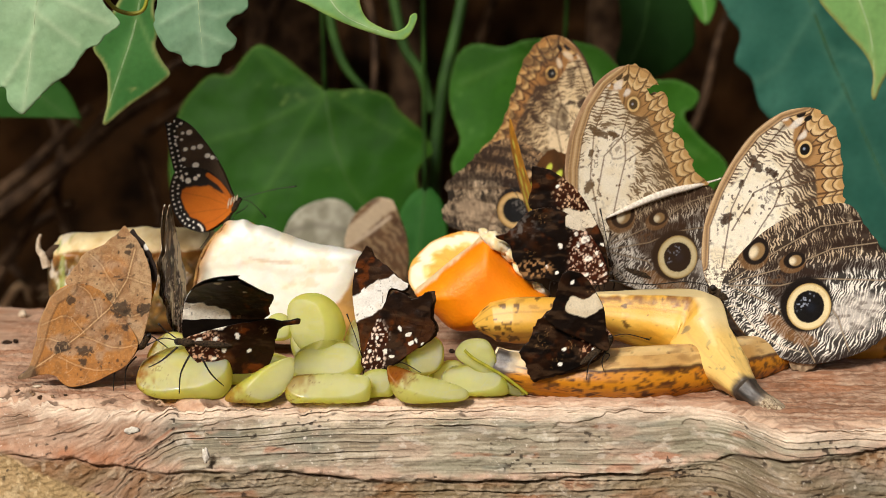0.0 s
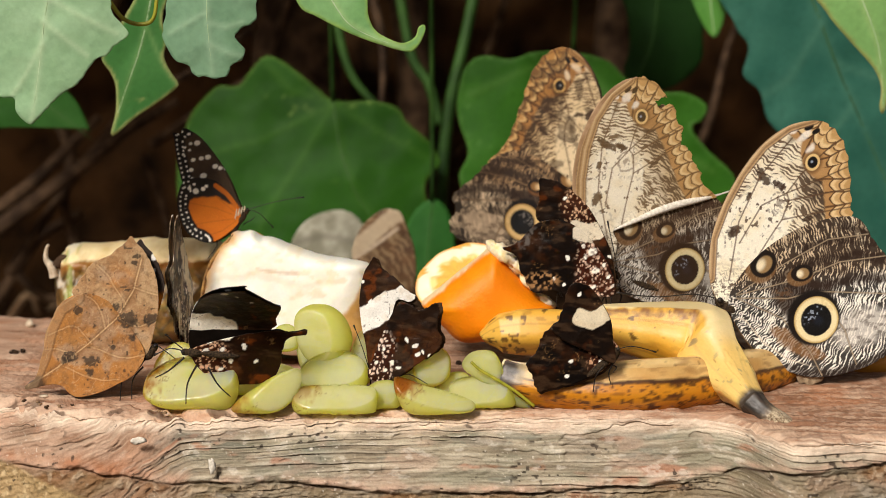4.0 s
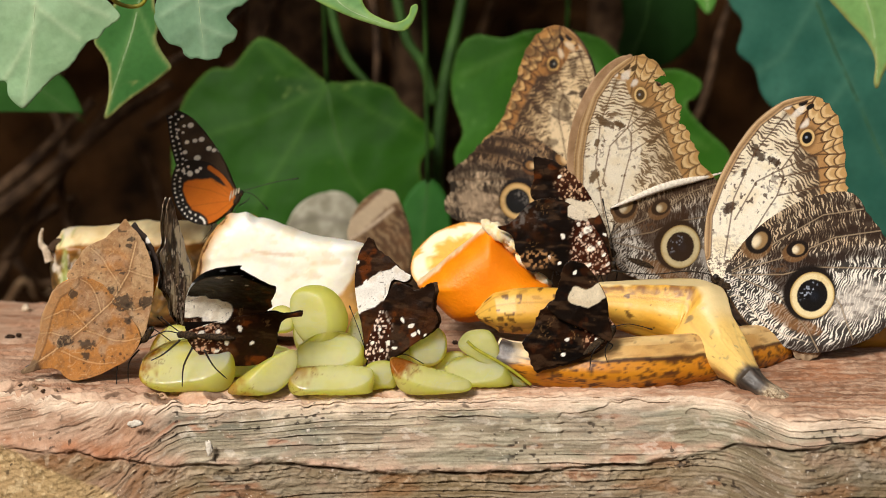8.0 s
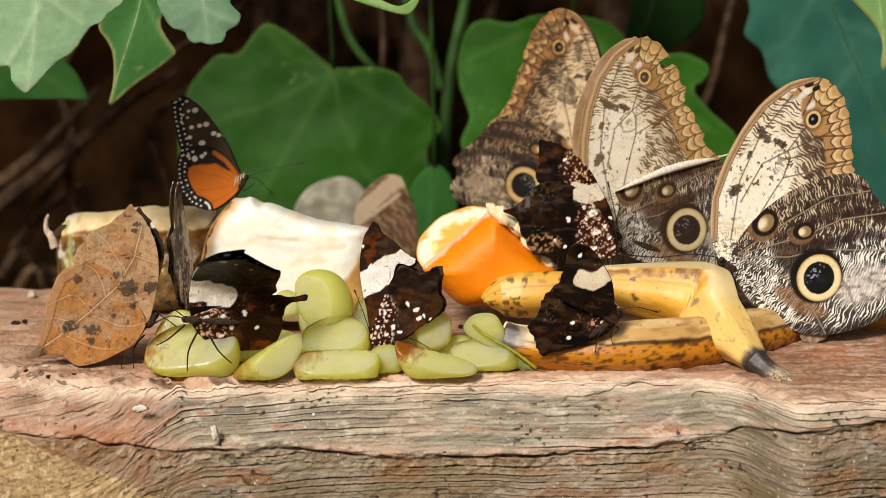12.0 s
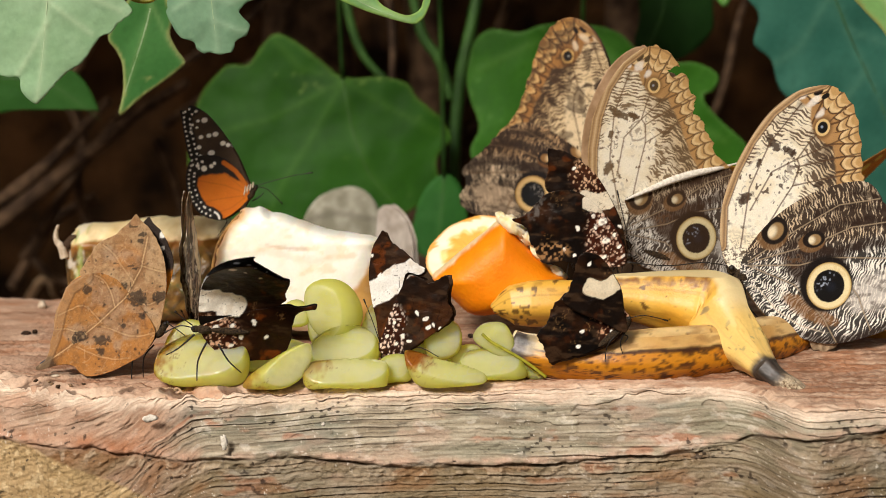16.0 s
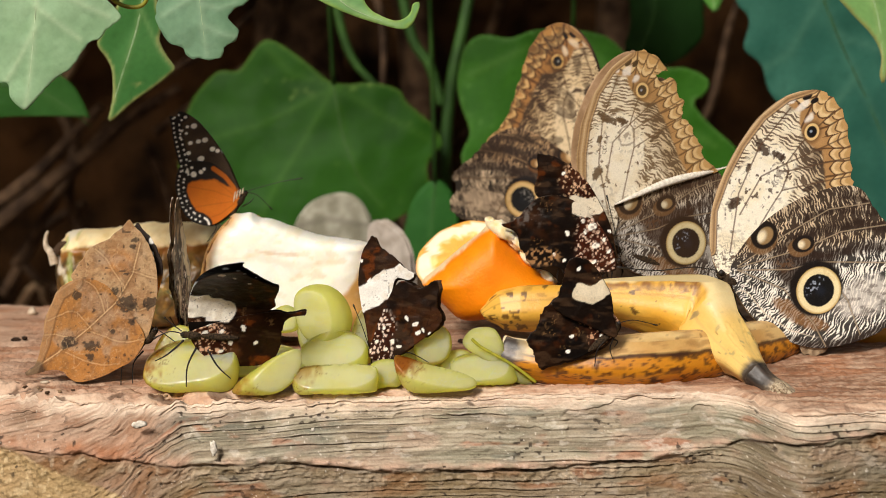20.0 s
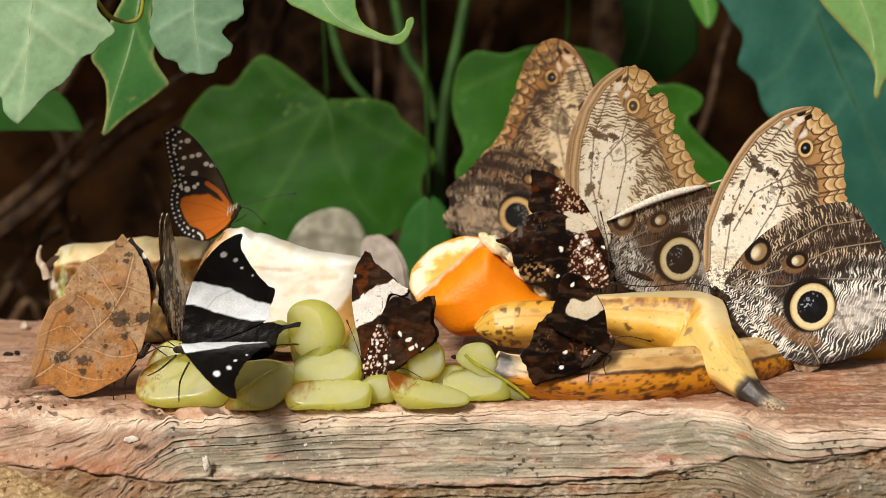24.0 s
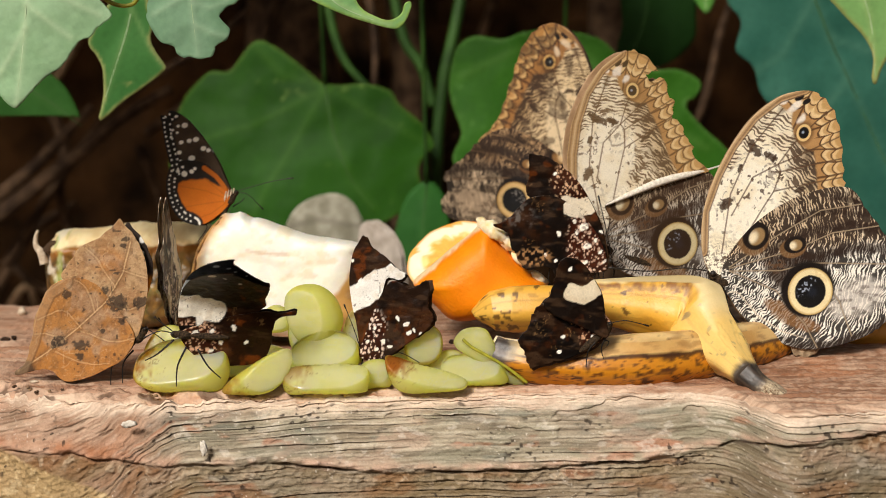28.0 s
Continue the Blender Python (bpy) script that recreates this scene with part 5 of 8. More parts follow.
def build_thin():
    ob = thing("marbled_butterfly", pose(-0.1039, 0.0550, 0.0181, 0, 0, 72), "dark marbled grey-brown butterfly with closed wings, beside the pineapple", "butterfly", "marbled leafwing butterflies")
    loop = smooth_loop([(2.6, -4.2), (-2.7, 1.6), (-5.2, 7.5), (-9.5, 13.6), (-8.4, 17.6), (-11.2, 24.4), (-7.7, 30.2), (-6.4, 38.5), (-3.7, 45.5), (-0.7, 40.9), (2.7, 33), (6, 24.9), (8.5, 16.9), (9, 8.1), (6.7, -0.2)], 7)
    loop = tattered(loop, 1.6, 3.5, 3)
    col = marbled([(2.3, 26.2), (7.5, 16.7)], 3.0, "e2d8c8", [(6, 10, 1.2), (3, 16, 1.0), (5, 5, 1.2)], 140, 0.2, "5a4634", ((3.2, 7.0), 14, 14))
    def greyish(x, z):
        c = col(x, z)
        c = lay(c, ss(0.0, 0.35, fbm(x, z * 0.22, 1.6, 5)) * 0.7, rgb("2a1c12"))
        c = lay(c, ss(0.1, 0.35, fbm(x * 0.8, z * 0.18, 1.5, 6)) * 0.85, rgb("b09a7e"))
        c = lay(c, ss(0.25, 0.45, fbm(x * 0.8, z * 0.2, 1.2, 8)) * 0.9, rgb("efe4d0"))
        strip, _ = to_line(x, z, [(0.8, 33.2), (4, 22), (7.3, 12.8), (8.9, 6)])
        c = lay(c, ss(2.4, 1.4, strip + 0.8 * fbm(x, z, 1.5, 7)) * ss(8, 14, z) * 0.9, rgb("eee0c4"))
        c = lay(c, ss(0.15, 0.4, fbm(x * 2, z * 0.6, 2.0, 9)) * ss(6, -6, z) * 0.7, rgb("6a3418"))
        return lay(c, ss(0.05, 0.02, np.abs(fbm(x, z * 0.3, 3.0, 10, 2))) * 0.7, rgb("160e08"))
    bend = lambda x, z: 0.6 * fbm(x, z, 6, 3)
    me = sheet("forewing", loop, 0.28, greyish, greyish, M_DARKWING, bend, 0.3)
    part("forewing", me, None, ob)
    o = part("forewing", me, None, ob)
    o.matrix_basis = pose(0, 0.0022, 0, 0, 0, 3)
    insect_body(ob, (1.6, -5.3), (2.7, -2.1), (3.0, 2.7), 1.5, 1.0, legs=[[(2.2, -3.7), (1.5, -7), (0.5, -8.1)], [(2.7, -2.7), (4.4, -6.3), (4.3, -8.9)]], antennae=[[(1.6, -5.3), (-5.8, -2.6), (-12.4, 2.4)]])
    return ob


def bold_upper(x, z):
    """Upper side: black with a broad white band across the forewing."""
    col = lay(np.tile(rgb("0c0907"), (len(x), 1)), clamp(0.5 + fbm(x, z, 5, 3)) * 0.5, rgb("1c1612"))
    wx, wz = x + 0.6 * fbm(x, z, 3, 4), z + 0.6 * fbm(x, z, 3, 5)
    d, along = to_line(wx, wz, [(1.3, 19.2), (6.2, 20), (16, 17), (25.7, 13.7), (32, 12.8)])
    w = np.interp(along, [0, 5, 16, 32], [3.4, 4.2, 4.7, 2.6])
    m = ss(w + 0.25, w - 0.25, d)
    col = lay(col, m, rgb("eef2f4"))
    dv, _ = to_line(x, z, [(4.9, 9.6), (13.1, 18.5), (20, 21.4)])
    col = lay(col, m * ss(0.35, 0.1, dv) * 0.4, rgb("9aa4a8"))
    for q, r in (((17.5, 32.7), 1.3), ((21.3, 30.9), 0.9), ((23.0, 28.3), 0.6), ((26.5, 25.7), 0.5)):
        col = lay(col, ss(1.1, 0.8, oval(x, z, q, r, r * 0.7, 20)), rgb("eef0f0"))
    return col


def build_bold():
    """The black and white butterfly that opens its wings. Each pair of wings turns about the body's long axis."""
    ob = thing("banded_butterfly", pose(-0.0953, 0.0090, 0.0209, 0, 0, 0), "black butterfly with broad white band, marbled below, on grapes", "butterfly", "marbled leafwing butterflies")
    fore = smooth_loop([(0.9, 2.4), (1.1, 9.6), (2.8, 17.6), (6.4, 25.5), (11.6, 31.8), (18.2, 36.9), (24.9, 39.3), (23.8, 35.2), (25.6, 30.8), (28.1, 26.4), (30.7, 22.8), (33.8, 20.8), (33.1, 18), (31.6, 14.8), (31.1, 10.8), (23.5, 6.9), (13.6, 3.4), (3.6, 0.8)], 7)
    hind = smooth_loop([(1.2, 1.6), (9.7, 5.1), (21.6, 8.2), (31.5, 9.6), (34.6, 8.8), (38, 8.8), (41.6, 9.4), (41.8, 7.8), (38, 7.4), (34.8, 5.6), (33.2, 1.2), (32.3, -4.4), (29.3, -10.1), (22.9, -12.4), (15, -12.3), (7.2, -9.8), (2.4, -4.1)], 7)
    fore, hind = tattered(fore, 0.5, 1.6, 4, 0.35, 0.8), tattered(hind, 0.6, 1.6, 6, 0.25, 0.6)
    under = marbled([(1.6, 12), (6, 12.6), (12.8, 10.3)], 5.0, "fbf3e2", [(16.5, 33, 1.8), (20, 29, 0.8), (24, 24, 0.8), (8, 6, 2.0), (6.5, 1, 1.5), (20, 3, 1.4), (12, 2, 1.2), (15, -3, 1.0), (11, -6, 1.0), (24, -3, 1.0)], 200, 0.9, "241208", ((5.9, -1.5), 9.5, 8.0), "e0bd9c")
    uf = lambda x, z: 0.027 * np.maximum(z - 9, 0) ** 2 + 0.002 * np.minimum(z, 0) ** 2 + 0.5 * fbm(x, z, 5, 12)
    fa = sheet("forewing", fore, 0.36, bold_upper, under, M_DARKWING, lambda x, z: -uf(x, z) - 0.25)
    small = np.stack([hind[:, 0], np.where(hind[:, 1] < 0, hind[:, 1] * 0.3, hind[:, 1])], 1)
    ha = sheet("hindwing", small, 0.4, bold_upper, under, M_DARKWING, lambda x, z: -uf(x, z) + 0.25)
    nf = sheet("forewing", fore, 0.36, under, bold_upper, M_DARKWING, lambda x, z: -uf(x, z) + 0.25)
    nh = sheet("hindwing", hind, 0.4, under, bold_upper, M_DARKWING, lambda x, z: -uf(x, z) - 0.25)
    out = [part("forewing", nf, None, ob), part("hindwing", nh, None, ob), part("forewing", fa, None, ob), part("hindwing", ha, None, ob)]
    insect_body(ob, (-1.6, 0.4), (4.6, 0.3), (17.4, -1.0), 1.8, 0.0,
                legs=[nearer([(3.9, -2.9), (0.6, -9.5), (0, -16.6)], 7), nearer([(7.8, -3.7), (11.1, -9.6), (15.6, -13.9)], 7), nearer([(-0.8, -0.8), (-6.5, -5.6), (-11, -7.9)], 4)],
                antennae=[[(-1.9, 1), (-6.3, 1.7), (-11.9, -0.7)], [(-1.9, 1.6), (-4.6, 3.7), (-8, 6.7)]], leg_r=0.3)
    return out


def build_marbled():
    g = "marbled leafwing butterflies"
    # with the white band, on the grapes
    ob = thing("marbled_butterfly", pose(-0.0326, 0.0220, 0.0113, 0, 0, -6), "dark marbled butterfly with white band and ragged wings, on grapes", "butterfly", g)
    fore = smooth_loop([(0.4, 0), (-1.2, 10.3), (-2.5, 16.5), (-3.3, 24.7), (-2.8, 30.8), (-1.4, 36.6), (1.3, 41.1), (2.7, 41.9), (4.3, 38.7), (6.8, 36.7), (10.4, 33.5), (13.4, 30.7), (16.8, 28.1), (14.8, 26), (10.4, 26.6), (8.3, 20.8), (6.6, 14.6), (4.1, 6.3)], 7)
    hind = smooth_loop([(0, -1), (2.1, 6.3), (5.2, 14.6), (9.3, 22.9), (12.4, 26), (16.4, 25), (19.5, 23.7), (22.9, 25.6), (25.3, 26), (25.7, 22.2), (24.9, 18.1), (26.5, 13), (25.7, 9.9), (21.4, 6.3), (15.3, 2), (11.2, -0.8), (5.1, -3)], 7)
    fore, hind = tattered(fore, 0.6, 1.6, 14, 0.3, 0.8), tattered(hind, 0.8, 1.4, 15, 0.3, 0.75)
    fc = marbled([(-2.7, 18.5), (2.2, 21.1), (8.3, 25.9), (13.4, 28.1)], 4.6, "f4efe6", [(0.5, 26, 0.9), (-2, 33, 0.8)], 300, 0.8, "2a1a10")
    hs = [(4, 12.5, 0.9), (2, 10, 0.8), (6, 9, 0.7), (1, 7, 0.8), (14, 12.5, 1.0), (17, 10.5, 1.1), (18, 7.5, 1.0), (20, 8.5, 0.8), (22, 7.3, 0.8), (3, 4, 0.7), (9, 4, 1.0), (11, 2.5, 0.8), (6, 1.5, 0.8)]
    hc = marbled([(-2.3, 17.3), (0.5, 19.6), (3.2, 21.7)], 4.0, "efe6da", hs, 310, 0.5, "24170f", ((3.1, 6.3), 7, 12))
    wings = closed_wings(ob, fore, hind, fc, hc, 0.33, M_DARKWING, 1.0, crumple=0.6)
    insect_body(ob, (0.0, 0.0), (5.1, -1.5), (10.2, -2.9), 1.8, 1.0, legs=[[(10.2, -1.4), (14.7, -0.1), (21.4, -3.6)], [(4.1, -2.4), (8.2, -4), (10.2, -5.6)], [(1, -1), (0.4, -4.1), (0, -6.6)]],
                antennae=[[(0, 1.7), (-2.4, 9.3), (-5.4, 17.2)]])
    a = wings[0]

    # the dark one by the orange
    ob = thing("marbled_butterfly", pose(0.0585, 0.0580, 0.0381, 0, 0, 0), "dark brown marbled butterfly with silvery spots, by the orange", "butterfly", g)
    fore = smooth_loop([(0, -2.2), (-1.6, 10.8), (-4.5, 18.3), (-8.2, 25.3), (-11.6, 30.4), (-16.3, 34.7), (-21.6, 38.1), (-25.9, 39.3), (-29, 39.1), (-28.8, 32.1), (-30, 25.7), (-27.8, 23.2), (-18.3, 22.5), (-9.7, 12.9)], 7)
    hind = smooth_loop([(0.3, -3.2), (-3.3, 8.6), (-11.9, 19.3), (-20.4, 24), (-28.9, 23.2), (-34.2, 18.3), (-38.4, 14.6), (-42.4, 13.3), (-38.4, 11.2), (-36.2, 8.6), (-35.6, 4.7), (-34.1, 2.2), (-31.9, -2.6), (-28.7, -3.7), (-23.4, -2.6), (-18, -4.3), (-11.6, -4.8), (-5.2, -5.2)], 7)
    fore, hind = tattered(fore, 0.7, 1.5, 24, 0.35, 0.75), tattered(hind, 0.7, 1.4, 25, 0.25, 0.7)
    fs = [(-19, 32, 0.9), (-2, 10, 0.8)]
    fc = marbled([(-14.5, 20.4), (-9.8, 18.9), (-6, 20.4)], 3.4, "ddd0b8", fs, 320, 0.55, "1c120c", ((-12.0, 28.9), 9, 8), "c9b08c")
    hs = [(-18, 9.5, 1.2), (-22.5, -5.3, 1.2), (-19.5, -0.5, 0.8), (-23, 2, 0.8), (-8.5, 12, 1.8), (-11, 10, 1.0), (-7.5, 4.8, 1.5), (-4, 7, 1.0), (-2.5, 3, 0.9), (-8, -1.3, 1.0), (-6, -7, 0.9), (-10, -3, 0.8), (-1, -1, 0.7), (-12, 14, 1.0)]
    hc = marbled([(-13.6, 19.3), (-9.4, 18.3), (-5.6, 19.3)], 3.0, "d8ccb6", hs, 330, 0.35, "150e0a", ((-6.5, 5.4), 9, 15), "e0cdb8")
    def hc2(x, z):
        c = hc(x, z)
        c = lay(c, ss(1.1, 0.5, oval(x, z, (-6.5, 5.4), 9, 15)) * ss(0.3, -0.1, vnoise(x / 0.85, z / 0.85, 341)) * 0.55, rgb("4a2010"))
        c = lay(c, ss(1.1, 0.6, oval(x, z, (-27.7, 1.1), 8, 4)) * ss(-0.1, 0.3, vnoise(x / 0.8, z / 0.8, 4)) * 0.7, rgb("b88a5c"))
        return lay(c, ss(1.1, 0.3, oval(x, z, (-32.0, 17.2), 8, 6)) * ss(0.0, 0.5, fbm(x, z, 1.5, 6)) * 0.5, rgb("7c7670"))
    wings = closed_wings(ob, fore, hind, fc, hc2, 0.33, M_DARKWING, 1.0, crumple=0.6)
    insect_body(ob, (1.5, -1.3), (-2.7, -3.5), (-11.6, -5.4), 1.9, 1.0, legs=[[(-1, -3.7), (-1.4, -7.6), (-0.9, -9.7)], [(-3.1, -4.3), (-5.2, -8.2), (-6, -10.4)], [(-21.2, -4.3), (-21.8, -7.6), (-21, -9.7)]], antennae=[[(1.9, 0), (-0.2, 10.8), (-3.1, 23.6)]])

    # on the cut end of the banana
    ob = thing("marbled_butterfly", pose(0.0539, 0.0060, 0.0209, 0, 0, 0), "dark brown butterfly with a cream patch, resting on a cut banana", "butterfly", g)
    fore = smooth_loop([(0.2, -2), (-0.7, 6), (-1.6, 13), (-4, 18), (-7.2, 23), (-11.2, 26), (-15.1, 26), (-17, 23), (-18.1, 18), (-19.8, 13), (-21.8, 10), (-17.8, 6), (-8.9, 2)], 7)
    hind = smooth_loop([(1.7, 2), (-1.1, 7), (-2.4, 13), (-5.1, 10.8), (-13, 13), (-18.9, 13), (-23.7, 9), (-25.7, 6), (-27.6, 1), (-30.9, -3), (-29, -6.1), (-27.5, -10.1), (-26.1, -13.1), (-22.6, -11.7), (-14.7, -10.1), (-8.8, -7.7), (-2.9, -4.4)], 7)
    fore, hind = tattered(fore, 0.5, 1.6, 34, 0.35, 0.8), tattered(hind, 0.7, 1.4, 35, 0.3, 0.8)
    fc = marbled([(-12, 14), (-7.5, 12.4), (-3.2, 16)], 3.0, "dccdb0", [(-12.5, 22, 0.8)], 340, 0.2, "150d08")
    hs = [(-9.5, 8, 1.3), (-11, 3.5, 0.7), (-4.5, -2, 0.9), (-7, 5, 0.8), (-15, -2, 0.8), (-16.5, -7, 0.9), (-17.5, -12, 0.9), (-2, 3, 0.8), (-6, -7, 0.8), (-1, 8, 0.7), (-21, 10, 0.6)]
    hc = marbled([(-12.6, 13), (-8, 11.6), (-5.1, 13)], 1.6, "d4c4a6", hs, 350, 0.2, "0e0906", ((-4.0, 2.0), 6, 11), "c9a27c")
    closed_wings(ob, fore, hind, fc, hc, 0.33, M_DARKWING, 1.0, fore_first=True, crumple=0.6)
    insect_body(ob, (1.3, 2.4), (-1.4, -1.0), (-8.8, -7.1), 1.8, 1.0, legs=[[(-3.9, -3.6), (-6.4, -7.1), (-7.1, -12.5)], [(0, -2), (-1.7, -6.1), (-0.8, -10.1)], [(-2.9, -3), (1, -4), (-0.1, -6.1)]], antennae=[[(1.7, 2.8), (6.8, 3.6), (14.8, 1.6)]])
    return a


def build_orange_winged():
    ob = thing("orange_butterfly", pose(-0.0870, 0.0950, 0.0556, 0, 0, 0), "orange and black butterfly with white dots, perched on the melon", "butterfly")
    fore = smooth_loop([(0, 0.7), (-2.1, 6.8), (-5.3, 12.4), (-10.9, 14.2), (-18.6, 15.5), (-22, 15.7), (-23.4, 20.2), (-24.4, 25.8), (-25.1, 32.5), (-25.5, 35.4), (-22.6, 35.1), (-21.9, 37.1), (-19.3, 36.7), (-14.9, 33.4), (-9.5, 26.7), (-4.1, 18), (-0.9, 10.1), (0.8, 5.2)], 7)
    hind = smooth_loop([(0.7, 2), (-1.2, 8.3), (-8.2, 16), (-15.7, 17.7), (-21.5, 16.2), (-23.9, 11.2), (-24.2, 5.6), (-22.8, 0), (-19.8, -5), (-14.7, -7.7), (-9.5, -7.5), (-4.1, -4.1), (-0.9, -1.1)], 7)
    white = rgb("f2efe6")
    dots_f = [(-16.1, 31.4), (-12, 25.8), (-14.6, 25.3), (-17.8, 24.7), (-18.7, 20.7), (-13.9, 18.4), (-9.2, 22.2), (-7.2, 21.5), (-19.3, 34.9), (-18.7, 31.1), (-21, 29.6), (-21.7, 26.9), (-19.2, 28.5), (-18.4, 17.3)]
    sizes = (2.1, 2.0, 1.7, 1.6, 1.6, 2.3, 1.9, 1.6, 1.2, 1.2, 1.0, 1.0, 1.0, 1.1)
    edge_f = [(-21.5, 37.1), (-25.1, 35.1), (-25, 29.1), (-23.4, 20.2), (-22.4, 16.2)]
    edge_h = [(-18.6, 15.5), (-22.5, 14.6), (-23.9, 10.1), (-24, 5.2), (-22.4, -0.7), (-19.3, -5.2), (-14.5, -7.7)]
    def fc(x, z):
        col = lay(np.tile(rgb("33261b"), (len(x), 1)), clamp(0.5 + fbm(x, z, 5, 3)) * 0.5, rgb("56432f"))
        d, along = to_line(x, z, edge_f)
        col = lay(col, ss(5, 3.5, d), rgb("120d0b"))
        o, _ = to_line(x, z, [(-1.2, 5.2), (-5.4, 10.1), (-11.3, 14.2)])
        col = lay(col, ss(2.0, 1.2, o), rgb("c06a14"))
        k, _ = to_line(x, z, [(-1.3, 2.9), (-6.5, 8.3), (-12.7, 13.3)])
        col = lay(col, ss(1.0, 0.5, k), rgb("1a1310"))
        for q, r in zip(dots_f, sizes):
            col = lay(col, ss(1.1, 0.8, oval(x, z, q, r * 0.62, r * 0.5, 20)), white)
        for row, per in ((1.0, 1.9), (3.2, 2.1)):
            rr = np.hypot(d - row, ((along / per) % 1 - 0.5) * per)
            col = lay(col, ss(0.5, 0.34, rr), white)
        return col
    def hc(x, z):
        col = lay(np.tile(rgb("cc6f10"), (len(x), 1)), clamp(0.5 + fbm(x, z, 6, 3)) * 0.5, rgb("b85c0c"))
        d, along = to_line(x, z, edge_h)
        for v in ([(-0.4, 2.3), (-8.8, 5.6), (-20.4, 7.9)], [(-0.4, 1.6), (-7.8, 0.7), (-19.7, -1.1)], [(-1.1, 0.7), (-6.8, -3.4), (-13.5, -5.6)], [(-0.8, 3.4), (-8.7, 10.1), (-16.5, 12.8)]):
            k, _ = to_line(x, z, v)
            col = lay(col, ss(0.3, 0.1, k) * 0.3, rgb("6a3408"))
        col = lay(col, ss(4.6, 4.0, d + 0.3 * fbm(x, z, 2, 5)), rgb("120d0b"))
        col = lay(col, ss(-0.6, 0.6, z - np.interp(x, [-24, -17, -9, 0], [6.5, 9.6, 10.4, 5.6]) + 0.4 * fbm(x, z, 2, 6)), rgb("1a130f"))
        streak, _ = to_line(x, z, [(-0.6, 6.2), (-4.6, 11.4), (-9.0, 14.6)])
        col = lay(col, ss(1.2, 0.7, streak), rgb("b8600e"))
        for q, r in (((-16.9, 12.4), 1.2), ((-14.0, 13.3), 0.9), ((-12.7, 14.4), 0.7), ((-19.4, 13.5), 0.8), ((-17.5, 15.1), 0.6)):
            col = lay(col, ss(1.1, 0.8, oval(x, z, q, r)), white)
        for row, per in ((0.9, 1.9), (2.9, 2.1)):
            rr = np.hypot(d - row, ((along / per) % 1 - 0.5) * per)
            col = lay(col, ss(0.5, 0.34, rr), white)
        return col
    closed_wings(ob, fore, hind, fc, hc, 0.3, M_WING, 1.0, upper=fc)
    insect_body(ob, (3.2, 4.7), (-0.4, 0.0), (-3.2, -5.2), 1.5, 0.6, legs=[[(0.4, -2.3), (0.3, -7.9), (2, -14)], [(-1.4, -2.9), (-8.6, -6.8), (-9.1, -9.7), (-12.8, -14.7)], [(1.3, -1.1), (4.5, 0.7), (6.1, 2.3)]], antennae=[[(3.7, 5.2), (9.1, 6.8), (18, 9), (25.8, 10.1)], [(3.7, 4.7), (7.9, 3.4), (13.4, -2.3)]], leg_r=0.2)
    for k in range(4):
        q = Vector(((-1.1, -0.7)[0] / 1000 + 0.0011 * k, -0.0007, (-1.1, 3.4)[1] / 1000 + 0.0007 * k))
        stripe = part("white_stripe", blob("white_stripe", (0.00035, 0.0003, 0.0022 - 0.0003 * k), M_PEBBLE, 0, k, 8, 8), None, ob)
        stripe.matrix_basis = Matrix.Translation(q) @ pose(0, 0, 0, 0, 12, 0)
    return ob


